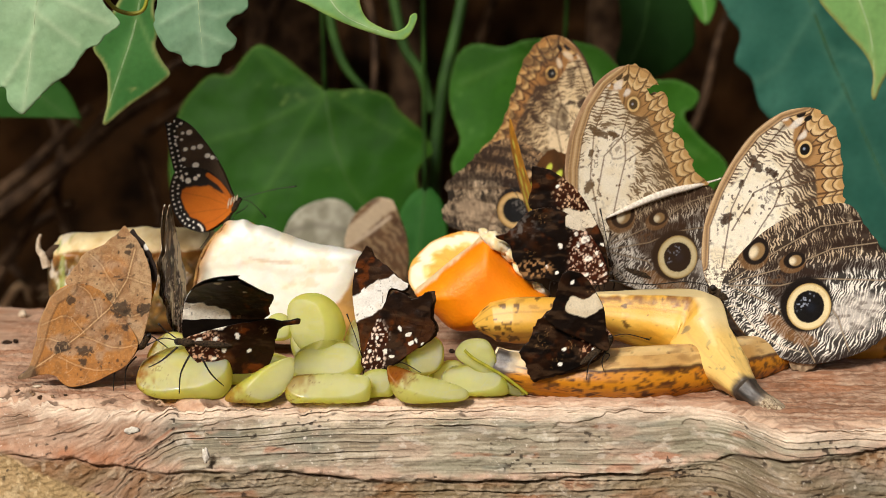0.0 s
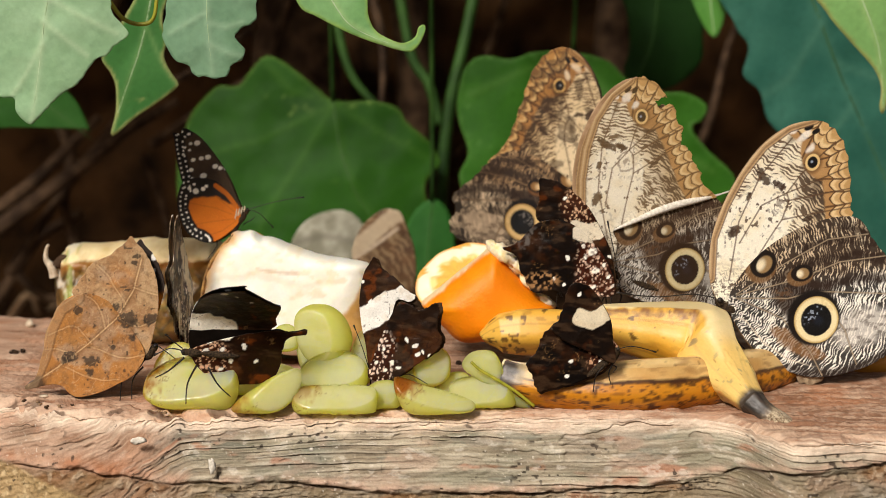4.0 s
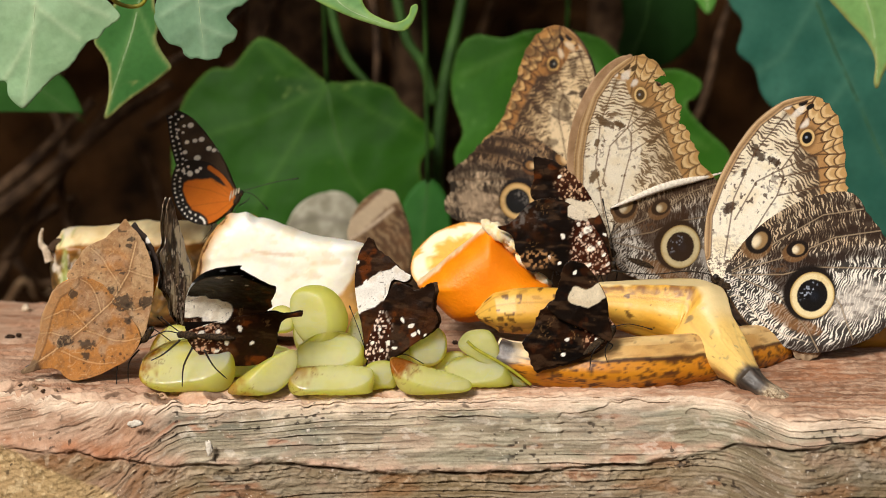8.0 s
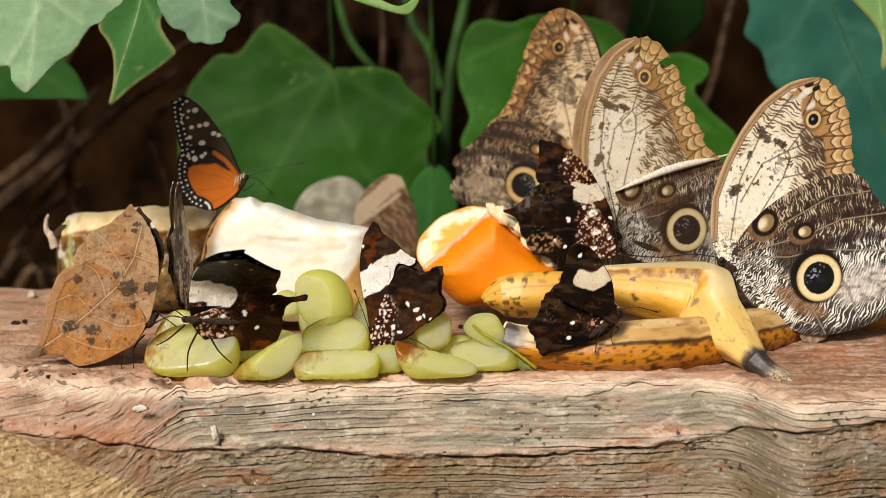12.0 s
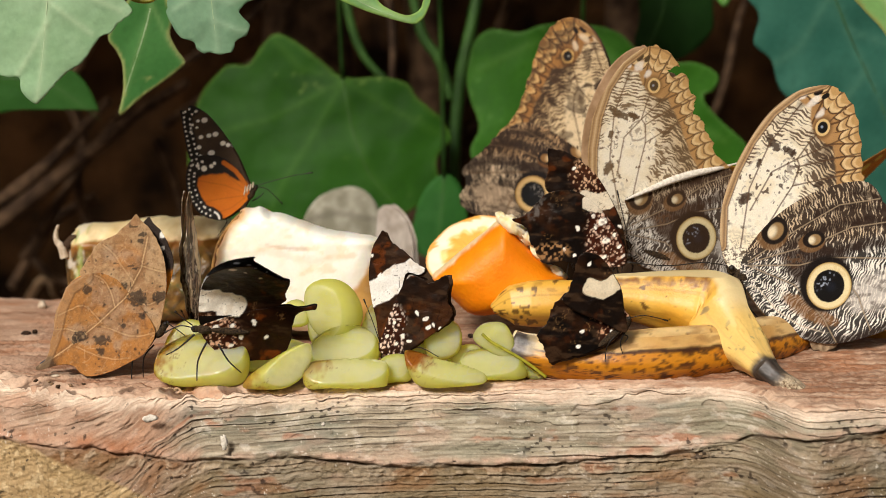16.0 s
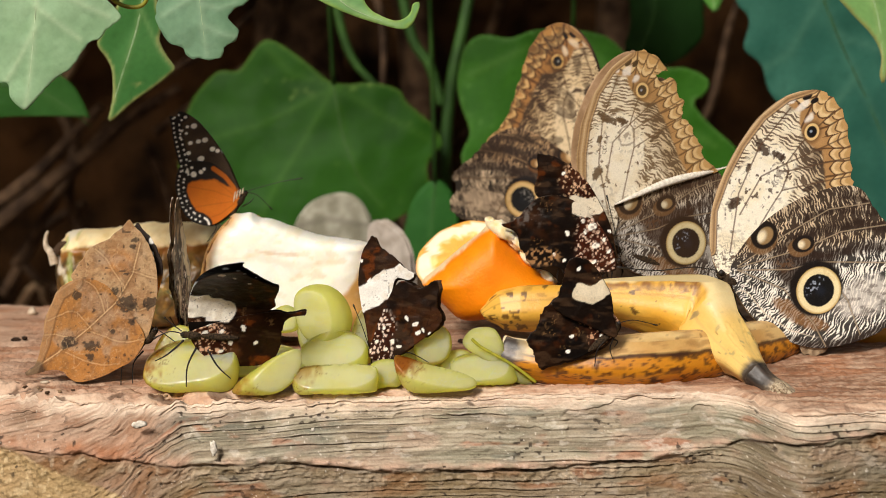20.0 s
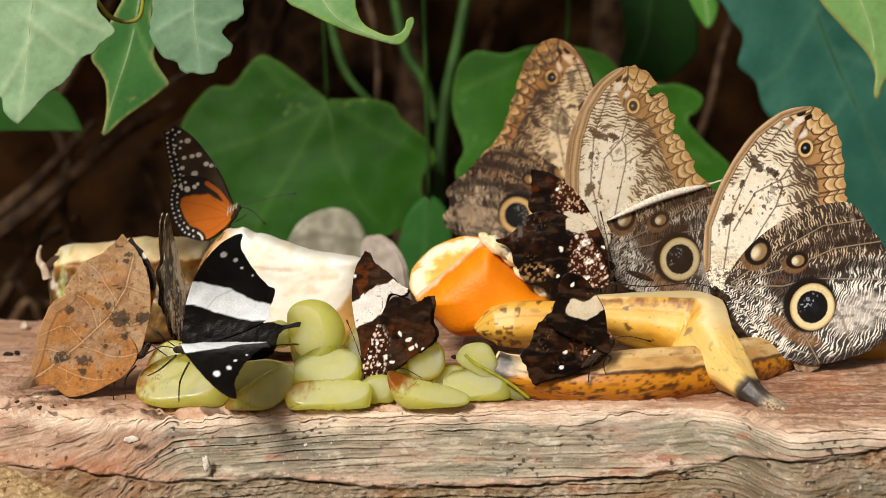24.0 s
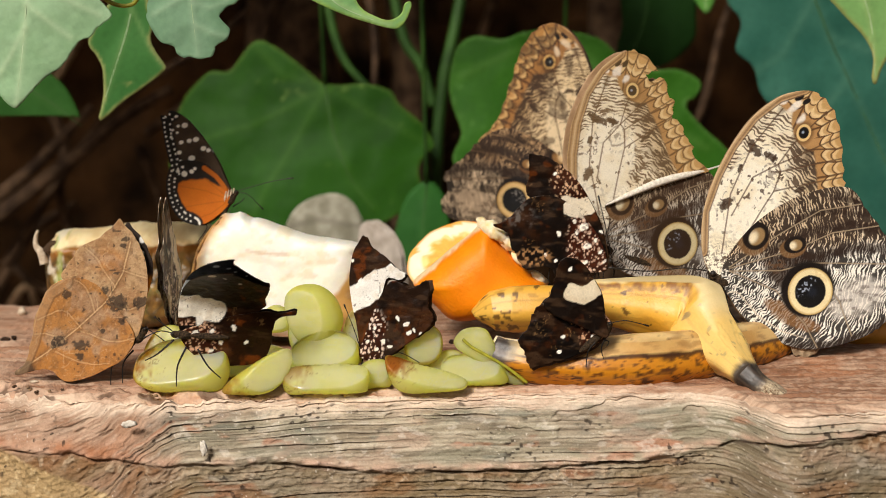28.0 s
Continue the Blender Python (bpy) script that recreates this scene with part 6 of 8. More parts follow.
def build_far_butterflies():
    ob = thing("pale_butterfly", pose(-0.0491, 0.3200, 0.0114, 0, 0, 0), "pale grey blurred butterfly with rounded wings behind the melon", "butterfly", "far butterflies")
    loop = smooth_loop([(-38.6, -6), (-37, 4.5), (-30.9, 13.5), (-22, 18.5), (-13.1, 20), (-5.8, 17.3), (-0.5, 10.5), (3, 0), (2.9, -15), (-20.9, -18)], 6)
    def gc(x, z):
        col = lay(np.tile(rgb("86826e"), (len(x), 1)), clamp(0.5 + 1.2 * fbm(x, z, 6, 5)) * 0.8, rgb("bab5a2"))
        d, _ = to_line(x, z, [(-37, 2.4), (-20.7, 6.6), (2.4, 2.4)])
        return lay(col, ss(2.2, 1.0, d) * 0.5, rgb("6a6456"))
    me = sheet("wing", loop, 1.0, gc, gc, M_WING, None, 0.4)
    part("wing", me, None, ob)
    o = part("wing", me, None, ob)
    o.matrix_basis = pose(0.001, 0.003, 0, 0, 0, 4)
    insect_body(ob, (1.3, -18.0), (-6.1, -19.5), (-21.0, -24.1), 2.6, 1.4)

    ob = thing("brown_butterfly", pose(-0.0425, 0.2400, 0.0180, 0, 0, 0), "brown butterfly with a pale diagonal band behind the melon", "butterfly", "far butterflies")
    fore = smooth_loop([(-7.6, 0), (-7.2, 7.7), (-3.9, 15), (1.5, 20.5), (7.7, 24), (13.7, 23.2), (15.8, 21.3), (19.5, 12.3), (22.2, 2.7), (22.2, -11), (16.2, -22), (-0.2, -22)], 6)
    def bc(x, z):
        col = lay(np.tile(rgb("6b4c30"), (len(x), 1)), clamp(0.5 + fbm(x, z, 6, 5)) * 0.7, rgb("3c2817"))
        col = lay(col, ss(0.0, 0.4, ripple(x, z, (-14, -20), 3.2, 15, 1.0, 8)) * 0.6, rgb("9c8260"))
        d, _ = to_line(x, z, [(-8.6, 4.1), (0.1, 10.9), (10.9, 20.5), (16.3, 22.4)])
        col = lay(col, ss(4.5, 3.0, d + fbm(x, z, 2, 8)) * 0.8, rgb("c3ae90"))
        k, _ = to_line(x, z, [(-7.6, 0), (2.8, 6.8), (13.6, 15)])
        return lay(col, ss(1.2, 0.5, k) * 0.7, rgb("c9b49a"))
    def wc(x, z):
        return lay(np.tile(rgb("a89a8c"), (len(x), 1)), clamp(0.5 + fbm(x, z, 4, 5)) * 0.7, rgb("d8cec2"))
    me = sheet("wing", fore, 0.9, bc, wc, M_WING, lambda x, z: 0.4 * fbm(x, z, 8, 2), 0.4)
    near = part("wing", me, None, ob)
    far = part("wing", me, None, ob)
    far.matrix_basis = pose(0, 0.003, 0, 0, 0, 8)
    insect_body(ob, (-4.2, -17.9), (2.6, -20.6), (16.2, -23.4), 2.4, 1.4)
    return ob


def build_green_banded():
    """The one that flutters behind the owl butterflies: dark above with yellow-green windows, orange-brown below."""
    ob = thing("green_banded_butterfly", pose(0.0449, 0.1180, 0.0519, 0, 0, 0), "brown and yellow-green banded butterfly beating its wings", "butterfly")
    def windows(x, z, base, c):
        col = lay(np.tile(rgb(base), (len(x), 1)), clamp(0.5 + fbm(x, z, 5, 5)) * 0.5, rgb("6e4420"))
        for qx, qz, rx, rz in ((11, 2, 6.5, 2.6), (21, 4.5, 4.0, 2.5), (29, 6.5, 3.2, 2.1), (36, 8.5, 2.2, 1.7), (14, -6, 5.2, 2.4), (22, -4, 3.2, 2.0), (29, -1.5, 2.2, 1.6), (12, -14, 5.0, 2.6), (20, -12, 2.4, 1.8)):
            col = lay(col, ss(1.15, 0.85, oval(x, z, (qx, qz), rx, rz, 15)), rgb(c))
        return col
    loop = smooth_loop([(0, -4), (5, 6), (18, 11), (33, 13.5), (45, 12.5), (46, 9), (41, 2.5), (35, -4), (30, -10), (26, -18), (19, -21), (10, -20), (2, -12)], 7)
    loop = scalloped(loop, 0.8, 9, 0.4, 0.85)
    up = lambda x, z: windows(x, z, "3a2612", "c6cc50")
    down = lambda x, z: windows(x, z, "d8962e", "e2d860")
    me = sheet("wing", loop, 0.6, down, up, M_WING, lambda x, z: 0.002 * x * x, 0.3)
    wings = [part("wing", me, None, ob), part("wing", me, None, ob)]
    insect_body(ob, (0, 5, 0.5), (0, 1, 0), (0, -14, -1), 1.8, 0, antennae=[[(0.5, 6, 1), (3, 12, 4), (6, 18, 7)], [(-0.5, 6, 1), (-3, 12, 4), (-6, 18, 7)]])
    return ob, wings


# ---------------------------------------------------------------- fruit
def pillow(loop, full, r):
    """Thickness of a rounded chunk: full in the middle, falling off within r of the outline (mm)."""
    ring = list(map(tuple, loop)) + [tuple(loop[0])]
    def thick(x, z):
        d, _ = to_line(x, z, ring)
        k = clamp(d / r)
        return np.maximum(full * np.sqrt(clamp(1 - (1 - k) ** 2)), 0.3)
    return thick


def mound(loop, full, power):
    """Thickness of a chunk that swells evenly from its outline to its middle (mm)."""
    loop = np.asarray(loop)
    c = loop.mean(0)
    ang = np.arctan2(loop[:, 1] - c[1], loop[:, 0] - c[0])
    rad = np.hypot(loop[:, 0] - c[0], loop[:, 1] - c[1])
    order = np.argsort(ang)
    def thick(x, z):
        a, r = np.arctan2(z - c[1], x - c[0]), np.hypot(x - c[0], z - c[1])
        q = clamp(r / np.interp(a, ang[order], rad[order], period=2 * math.pi))
        return np.maximum(full * np.sqrt(1 - q ** power), 0.4)
    return thick


def build_melon():
    ob = thing("melon_piece", pose(-0.0689, 0.0880, 0.0284, -4, 0, 0), "thick pale cut melon piece with tan edges, lying on the slab", "fruit", "cut fruit")
    loop = smooth_loop([(-32.6, -22.4), (-32.6, -9), (-31.1, 2.2), (-28.4, 12.3), (-23.2, 19.7), (-18.7, 24.1), (-13.6, 25.4), (-7.6, 23.2), (2.4, 20.5), (12.4, 16.8), (24.6, 14.1), (33.9, 12.1), (35.2, 6.7), (33.8, -9), (31.1, -22.4)], 6)
    loop = tattered(loop, 1.1, 2.2, 4)
    def flesh(x, z):
        col = lay(np.tile(rgb("fdf6e2"), (len(x), 1)), clamp(0.5 + fbm(x, z, 8, 3)) * 0.6, rgb("fffdf6"))
        d, _ = to_line(x, z, [(-33.2, -22.4), (-32.6, -9), (-31.1, 2.2), (-28.4, 12.3), (-23.2, 19.7), (-18.7, 23.4)])
        col = lay(col, ss(5.0, 0.5, d + 0.8 * fbm(x, z, 4, 6)) * 0.85, rgb("cf9642"))
        e, _ = to_line(x, z, [(37.8, -1.1), (33.4, -10.1), (24.4, -17.9)])
        col = lay(col, ss(9.5, 7.5, e + 0.8 * fbm(x, z, 4, 7)) * 0.9, rgb("cc9430"))
        crease, _ = to_line(x, z, [(-8.8, 11.2), (-1, 9.8), (6.7, 9.4)])
        col = lay(col, ss(1.1, 0.2, crease + 0.8 * fbm(x, z, 2, 9)) * 0.45, rgb("c79a6a"))
        col = lay(col, ss(-4, -16, z + 5 * fbm(x, z, 9, 29)) * ss(-2, -22, x) * 0.55, rgb("dcae62"))
        col = lay(col, ss(0.25, 0.5, fbm(x, z * 1.5, 5, 31)) * 0.3, rgb("e8c890"))
        low, _ = to_line(x, z, [(-28.9, 6.7), (-20, 7.8), (-8.8, 8.9), (6.7, 4.5), (24.5, 6.7)])
        return lay(col, ss(1.6, 0.4, low + 1.2 * fbm(x, z, 3, 19)) * 0.18, rgb("d8b486"))
    def rind(x, z):
        return lay(np.tile(rgb("c8a24c"), (len(x), 1)), clamp(0.5 + fbm(x, z, 5, 3)), rgb("a88a3c"))
    wave = lambda x, z: 0.8 * fbm(x, z, 7, 5) - 0.06 * (z - 10)
    part("flesh", sheet("flesh", loop, 0.8, flesh, flesh, M_FRUIT, lambda x, z: wave(x, z) - 4, mound(loop, 26, 7)), None, ob)
    skin = (loop - loop.mean(0)) * 0.98 + loop.mean(0) - np.array((0.0, 1.6))
    part("rind", sheet("rind", skin, 1.0, rind, rind, M_FRUIT, lambda x, z: wave(x, z) + 13, mound(skin, 9, 5)), None, ob, "yellowish brown rind at the back")
    ring = curve_pts([(x / 1000, -0.0105 + 0.00006 * (z - 10), z / 1000) for x, z in [(-31.2, -4.5), (-30.5, 2.2), (-27.9, 11.8), (-22.9, 19.2), (-18.5, 23.4)]])
    part("browned_edge", tube("browned_edge", ring, [0.0007] * len(ring), M_BROWNEDGE, 8), None, ob, "thin browned cut edge")


def build_pineapple():
    ob = thing("pineapple_piece", pose(-0.1328, 0.1350, 0.0201, -6, 0, 0), "cut pineapple piece with brown rind and creamy top, on the slab", "fruit", "cut fruit")
    loop = smooth_loop([(-36.1, 0), (-35.1, 11.9), (-32.6, 17.9), (-27.1, 20.5), (-16.4, 21.2), (-2.2, 22.4), (12.1, 23.3), (25.1, 22.8), (34.6, 20.9), (36.2, 11.9), (35.2, -4.8), (31.3, -17.9), (14.1, -20.5), (-14.5, -20.5), (-31.1, -14.3)], 6)
    loop = tattered(loop, 1.2, 2.5, 7)
    def rind(x, z):
        col = lay(np.tile(rgb("5a4020"), (len(x), 1)), clamp(0.5 + 1.2 * fbm(x, z, 7, 3)), rgb("8a6a34"))
        cells = np.abs(np.sin((x + 0.7 * z) / 3.4)) * np.abs(np.sin((x - 0.9 * z) / 3.8))
        col = lay(col, ss(0.25, 0.05, cells) * 0.7, rgb("2c2414"))
        col = lay(col, ss(0.1, 0.5, fbm(x, z, 4, 6)) * 0.55, rgb("4c5a2c"))
        col = lay(col, ss(0.3, 0.6, fbm(x, z, 3, 8)) * 0.6, rgb("b08a48"))
        top = z - np.interp(x, [-35, -20, 0, 30], [10, 13, 13, 13]) + 1.2 * fbm(x, z, 3, 11)
        col = lay(col, ss(-4, -0.5, top) * 0.75, rgb("9a6428"))
        col = lay(col, ss(0.6, 2.0, top), lay(np.tile(rgb("efdcae"), (len(x), 1)), clamp(0.5 + fbm(x, z, 3, 13)), rgb("dcc08a")))
        left = ss(-18, -25, x + 2 * fbm(x, z, 3, 15))
        col = lay(col, left * ss(0.0, 0.4, fbm(x, z * 0.4, 2.0, 16)) * 0.8, rgb("e2d8c4"))
        return lay(col, left * ss(0.1, 0.4, fbm(x, z * 0.3, 2.6, 18)) * 0.7, rgb("8f9a3c"))
    def rough(x, z):
        return 1.6 * fbm(x, z, 4, 4) + 0.9 * np.abs(np.sin((x + 0.7 * z) / 3.4)) * np.abs(np.sin((x - 0.9 * z) / 3.8))
    part("flesh", sheet("flesh", loop, 0.7, rind, rind, M_FRUIT, rough, pillow(loop, 44, 10)), None, ob)
    spine = curve_pts([(x / 1000, -0.016, z / 1000) for x, z in [(-33.7, 7.1), (-35.1, 11.9), (-36.9, 14.3), (-37.1, 17.9), (-36.1, 20.9)]])
    part("dry_bract", tube("dry_bract", spine, [0.0016 * (1 - i / len(spine)) + 0.0004 for i in range(len(spine))], M_PEBBLE, 8), None, ob, "white dry pointed bract")
    spine = curve_pts([(x / 1000, -0.015, z / 1000) for x, z in [(-33.2, 11.9), (-30.3, 15.2), (-27.4, 14.3), (-23.6, 12.9)]])
    part("dry_bract", tube("dry_bract", spine, [0.0018 * (1 - i / len(spine)) + 0.0004 for i in range(len(spine))], M_TWIG, 8), None, ob)


def revolve(name, pts, radii, colour, material, sides=26, flat_top=None, squash=1.0, corner=0.05, right=None):
    """A bent fruit body through points (metres) with rounded five-cornered section. colour(s_mm, angle, total_mm) gives its pattern."""
    n = 150
    p = smooth_loop(pts, 24, closed=False)
    run = np.r_[0, np.cumsum(np.linalg.norm(np.diff(p, axis=0), axis=1))]
    at = np.linspace(0, run[-1], n)
    q = np.stack([np.interp(at, run, p[:, k]) for k in range(3)], 1)
    rr = np.interp(np.linspace(0, 1, n), np.linspace(0, 1, len(radii)), radii)
    V, S, A = [], [], []
    for i in range(n):
        ahead = Vector(q[min(i + 1, n - 1)] - q[max(i - 1, 0)]).normalized()
        up = Vector((0, 0, 1))
        side = ahead.cross(up).normalized()
        up = side.cross(ahead)
        for k in range(sides):
            w = 2 * math.pi * k / sides
            r = rr[i] * (1 + corner * math.cos(5 * w + 0.6))
            v = Vector(q[i]) + side * (math.cos(w) * r * squash) + up * (math.sin(w) * r)
            if flat_top is not None and i < n * 0.62:
                v.z = min(v.z, flat_top)
            if right is not None:
                v.x = min(v.x, float(np.interp(-v.z, [-q[2] for q in right], [q[0] for q in right])))
            V.append(v)
            S.append(at[i] * 1000)
            A.append(w)
    F = [(i * sides + k, i * sides + (k + 1) % sides, (i + 1) * sides + (k + 1) % sides, (i + 1) * sides + k) for i in range(n - 1) for k in range(sides)]
    F += [tuple(reversed(range(sides))), tuple((n - 1) * sides + k for k in range(sides))]
    return mesh_of(name, V, F, material, colour(np.array(S), np.array(A), run[-1] * 1000))


def peel_colour(seed, spots=0.5, tone="e2ae30", pale="ecc65c", ends=True):
    def colour(s, a, total):
        u = a * 9.0
        col = lay(np.tile(rgb(tone), (len(s), 1)), clamp(0.5 + fbm(s, u, 12, seed)) * 0.7, rgb(pale))
        ridge = np.abs((a * 5 / (2 * math.pi) + 0.1) % 1 - 0.5)
        col = lay(col, ss(0.06, 0.01, ridge) * 0.35, rgb("8a5a1c"))
        col = lay(col, ss(0.5 - 0.3 * spots, 0.62 - 0.3 * spots, fbm(s, u, 2.6, seed + 3, 2)) * 0.85, rgb("4a2a10"))
        return lay(col, ss(0.35, 0.6, fbm(s * 0.4, u, 3, seed + 5)) * 0.5 * spots, rgb("7a4a18"))
    return colour


def build_bananas():
    g = "cut fruit"
    # opened banana lying at the front
    ob = thing("banana_half", pose(0, 0, 0), "spotted ripe banana split open, lying at the slab's edge", "banana", g)
    skin = peel_colour(5, 0.5, "c47c14", "cc8c22")
    def low(s, a, total):
        col = skin(s, a, total)
        under = ss(0.0, -0.5, np.sin(a))
        col = lay(col, ss(0.22, 0.34, fbm(s * 0.7, a * 11, 2.4, 71, 2)) * (0.45 + 0.5 * under), rgb("451f0c"))
        col = lay(col, ss(0.3, 0.42, fbm(s, a * 11, 1.0, 72, 2)) * 0.8, rgb("54280e"))
        top = np.sin(a) + 0.10 * fbm(s, a * 9, 6, 8)
        inner = lay(np.tile(rgb("dcb878"), (len(s), 1)), clamp(0.5 + fbm(s, a * 9, 7, 4)), rgb("c89a58"))
        inner = lay(inner, ss(0.1, 0.5, fbm(s * 0.3, a * 12, 2.0, 14)) * 0.5, rgb("8a5c2c"))
        col = lay(col, ss(0.40, 0.48, top), inner)
        col = lay(col, ss(0.10, 0.03, np.abs(top - 0.40)) * 0.9, rgb("3a2010"))
        pulp = ss(4.5, 6.0, s + 1.5 * fbm(s, a * 9, 3, 12)) * ss(13, 10, s) * ss(0.0, 0.2, top)
        tip = ss(10, 5, s + 2.0 * fbm(s, a * 9, 4, 9))
        col = lay(col, tip, lay(np.tile(rgb("3c342e"), (len(s), 1)), clamp(0.4 + fbm(s, a * 9, 3, 19)), rgb("7c7068")))
        return lay(col, pulp * 0.3, rgb("ead3a4"))
    along = [(0.0148, 0.021, 0.0115)] + [(0.0196, 0.02, 0.0097)] + [(0.0281, 0.019, 0.0081)] + [(0.0421, 0.018, 0.0073)] + [(0.0563, 0.018, 0.0068)] + [(0.0729, 0.022, 0.0065)] + [(0.0909, 0.034, 0.005)] + [(0.1105, 0.052, 0.0042)] + [(0.1313, 0.072, 0.0042)] + [(0.1444, 0.082, 0.0043)]
    part("peel", revolve("peel", along, [0.0058, 0.0078, 0.0092, 0.0100, 0.0102, 0.0102, 0.0100, 0.0088, 0.0066, 0.0050], low, M_PEEL, 110), None, ob)
    def pulp_colour(s, a, total):
        cut = ss(16, 9, s)
        col = lay(np.tile(rgb("e0bf84"), (len(s), 1)), clamp(0.5 + fbm(s * 0.4, a * 9, 5, 4)), rgb("c89c5c"))
        col = lay(col, ss(0.05, 0.45, fbm(s * 0.25, a * 12, 2.0, 14)) * 0.6, rgb("8e6230"))
        col = lay(col, ss(0.4, 0.6, fbm(s, a * 9, 1.6, 17)) * 0.6, rgb("5c3a1c"))
        return lay(col, cut * 0.85, rgb("f0dcb4"))
    inner = [(p[0], p[1], p[2] + 0.0022) for p in along[:-1]]
    part("pulp", revolve("pulp", inner, [0.0036, 0.0060, 0.0076, 0.0086, 0.0088, 0.0088, 0.0086, 0.0074, 0.0050], pulp_colour, M_FRUIT, 70), None, ob, "soft browned pulp showing along the top")
    # the piece with the stalk, its top cut flat
    ob = thing("banana_piece", pose(0, 0, 0), "yellow banana piece with its brown stalk, cut open on top", "banana", g)
    body = peel_colour(15, 0.08, "e0a634", "e8bc58")
    def trunk(s, a, total):
        k = s / total
        col = body(s, a, total)
        col = lay(col, ss(0.45, 0.75, k) * 0.55, rgb("e6cf8a"))
        col = lay(col, ss(0.25, 0.5, fbm(s * 0.3, a * 9, 6, 22) + 0.1 * np.sin(a)) * ss(0.8, 0.5, k) * 0.45, rgb("b07a2c"))
        col = lay(col, ss(0.55, 0.66, fbm(s * 0.4, a * 9, 2.2, 28)) * 0.6, rgb("6a3c14"))
        d = np.abs(a - 5.35 - 0.25 * np.sin(k * 5))
        col = lay(col, ss(0.10, 0.02, d) * ss(0.2, 0.4, k) * clamp(0.4 + fbm(s, a * 9, 5, 40)), rgb("9a6a24"))
        col = lay(col, ss(0.06, 0.02, np.abs(fbm(s * 0.25, a * 11, 6, 61))) * 0.25, rgb("a8782c"))
        col = lay(col, ss(0.955, 0.995, k + 0.012 * fbm(s, a * 9, 3, 4)), rgb("4c4238"))
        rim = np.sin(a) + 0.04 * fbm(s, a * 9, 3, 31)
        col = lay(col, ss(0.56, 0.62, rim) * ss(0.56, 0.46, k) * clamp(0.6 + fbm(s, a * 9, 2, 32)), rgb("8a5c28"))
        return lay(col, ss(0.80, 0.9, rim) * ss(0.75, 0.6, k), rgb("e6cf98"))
    pts = [(0.0502, 0.046, 0.0248)] + [(0.0649, 0.046, 0.0235)] + [(0.0786, 0.046, 0.0214)] + [(0.0882, 0.044, 0.0192)] + [(0.0937, 0.038, 0.015)] + [(0.0979, 0.027, 0.0098)] + [(0.1006, 0.015, 0.0067)] + [(0.1032, 0.009, 0.004)]
    limit = [(0.0979, 0.042, 0.0366), (0.0991, 0.042, 0.0302), (0.1002, 0.042, 0.0226), (0.105, 0.042, 0.0137), (0.1109, 0.042, 0.0036), (0.1176, 0.042, -0.0104)]
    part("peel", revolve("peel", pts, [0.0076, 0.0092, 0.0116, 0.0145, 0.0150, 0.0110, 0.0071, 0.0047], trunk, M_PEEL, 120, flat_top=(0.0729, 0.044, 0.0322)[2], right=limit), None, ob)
    def woody(s, a, total):
        k = s / total
        col = lay(np.tile(rgb("2a2420"), (len(s), 1)), clamp(0.5 + fbm(s * 0.3, a * 9, 3, 4)) * 0.7, rgb("564a40"))
        return lay(col, ss(0.4, 0.65, k + 0.12 * fbm(s, a * 9, 2, 6)), lay(np.tile(rgb("7c6852"), (len(s), 1)), clamp(0.5 + 1.4 * fbm(s, a * 9, 1.5, 5)), rgb("cbb99c")))
    pts = [(0.1029, 0.0095, 0.0045)] + [(0.1057, 0.007, 0.0021)] + [(0.1088, 0.004, 0.0004)] + [(0.112, 0.0015, -0.0012)] + [(0.1145, 0, -0.0025)]
    part("stalk", revolve("stalk", pts, [0.0046, 0.0040, 0.0036, 0.0036, 0.0030], woody, M_PEEL, 40), None, ob, "dark dry banana stalk")
    for n, (q, r) in enumerate((((0.1103, 0.001, -0.0001), (0.0034, 0.0026, 0.0026)), ((0.1119, -0.001, -0.001), (0.0036, 0.0022, 0.0020)), ((0.1141, -0.002, -0.0024), (0.0024, 0.0018, 0.0014)), ((0.1119, -0.003, 0.0005), (0.0026, 0.0014, 0.0010)))):
        o = part("frayed_end", blob("frayed_end", r, M_FRAY, 0.6, 3 + n, 12, 16), None, ob, "frayed pale end of the stalk")
        o.matrix_basis = Matrix.Translation(q) @ pose(0, 0, 0, 0, 32, 0)
    # spotted end behind
    ob = thing("banana_end", pose(0, 0, 0), "rounded spotted banana end behind the dark butterfly", "banana", g)
    sp = peel_colour(25, 0.8, "d8a036", "dfb250")
    part("peel", revolve("peel", [(0.0088, 0.052, 0.018), (0.0105, 0.052, 0.0189), (0.0158, 0.052, 0.0202), (0.0264, 0.052, 0.0208), (0.038, 0.052, 0.0206), (0.0508, 0.052, 0.0193)], [0.0022, 0.0074, 0.0086, 0.0088, 0.0087, 0.0086, 0.0085], sp, M_PEEL, 72), None, ob)
    # one lying farther right
    ob = thing("banana", pose(0, 0, 0), "brownish yellow banana lying behind the owl butterfly", "banana", g)
    part("peel", revolve("peel", [(0.1429, 0.085, 0.0013), (0.1495, 0.085, 0.0022), (0.1651, 0.085, 0.0036), (0.1873, 0.085, 0.0063), (0.2093, 0.085, 0.0109)], [0.003, 0.007, 0.008, 0.008, 0.006], peel_colour(35, 0.4, "c98a2a", "d8a040"), M_PEEL, 24), None, ob)


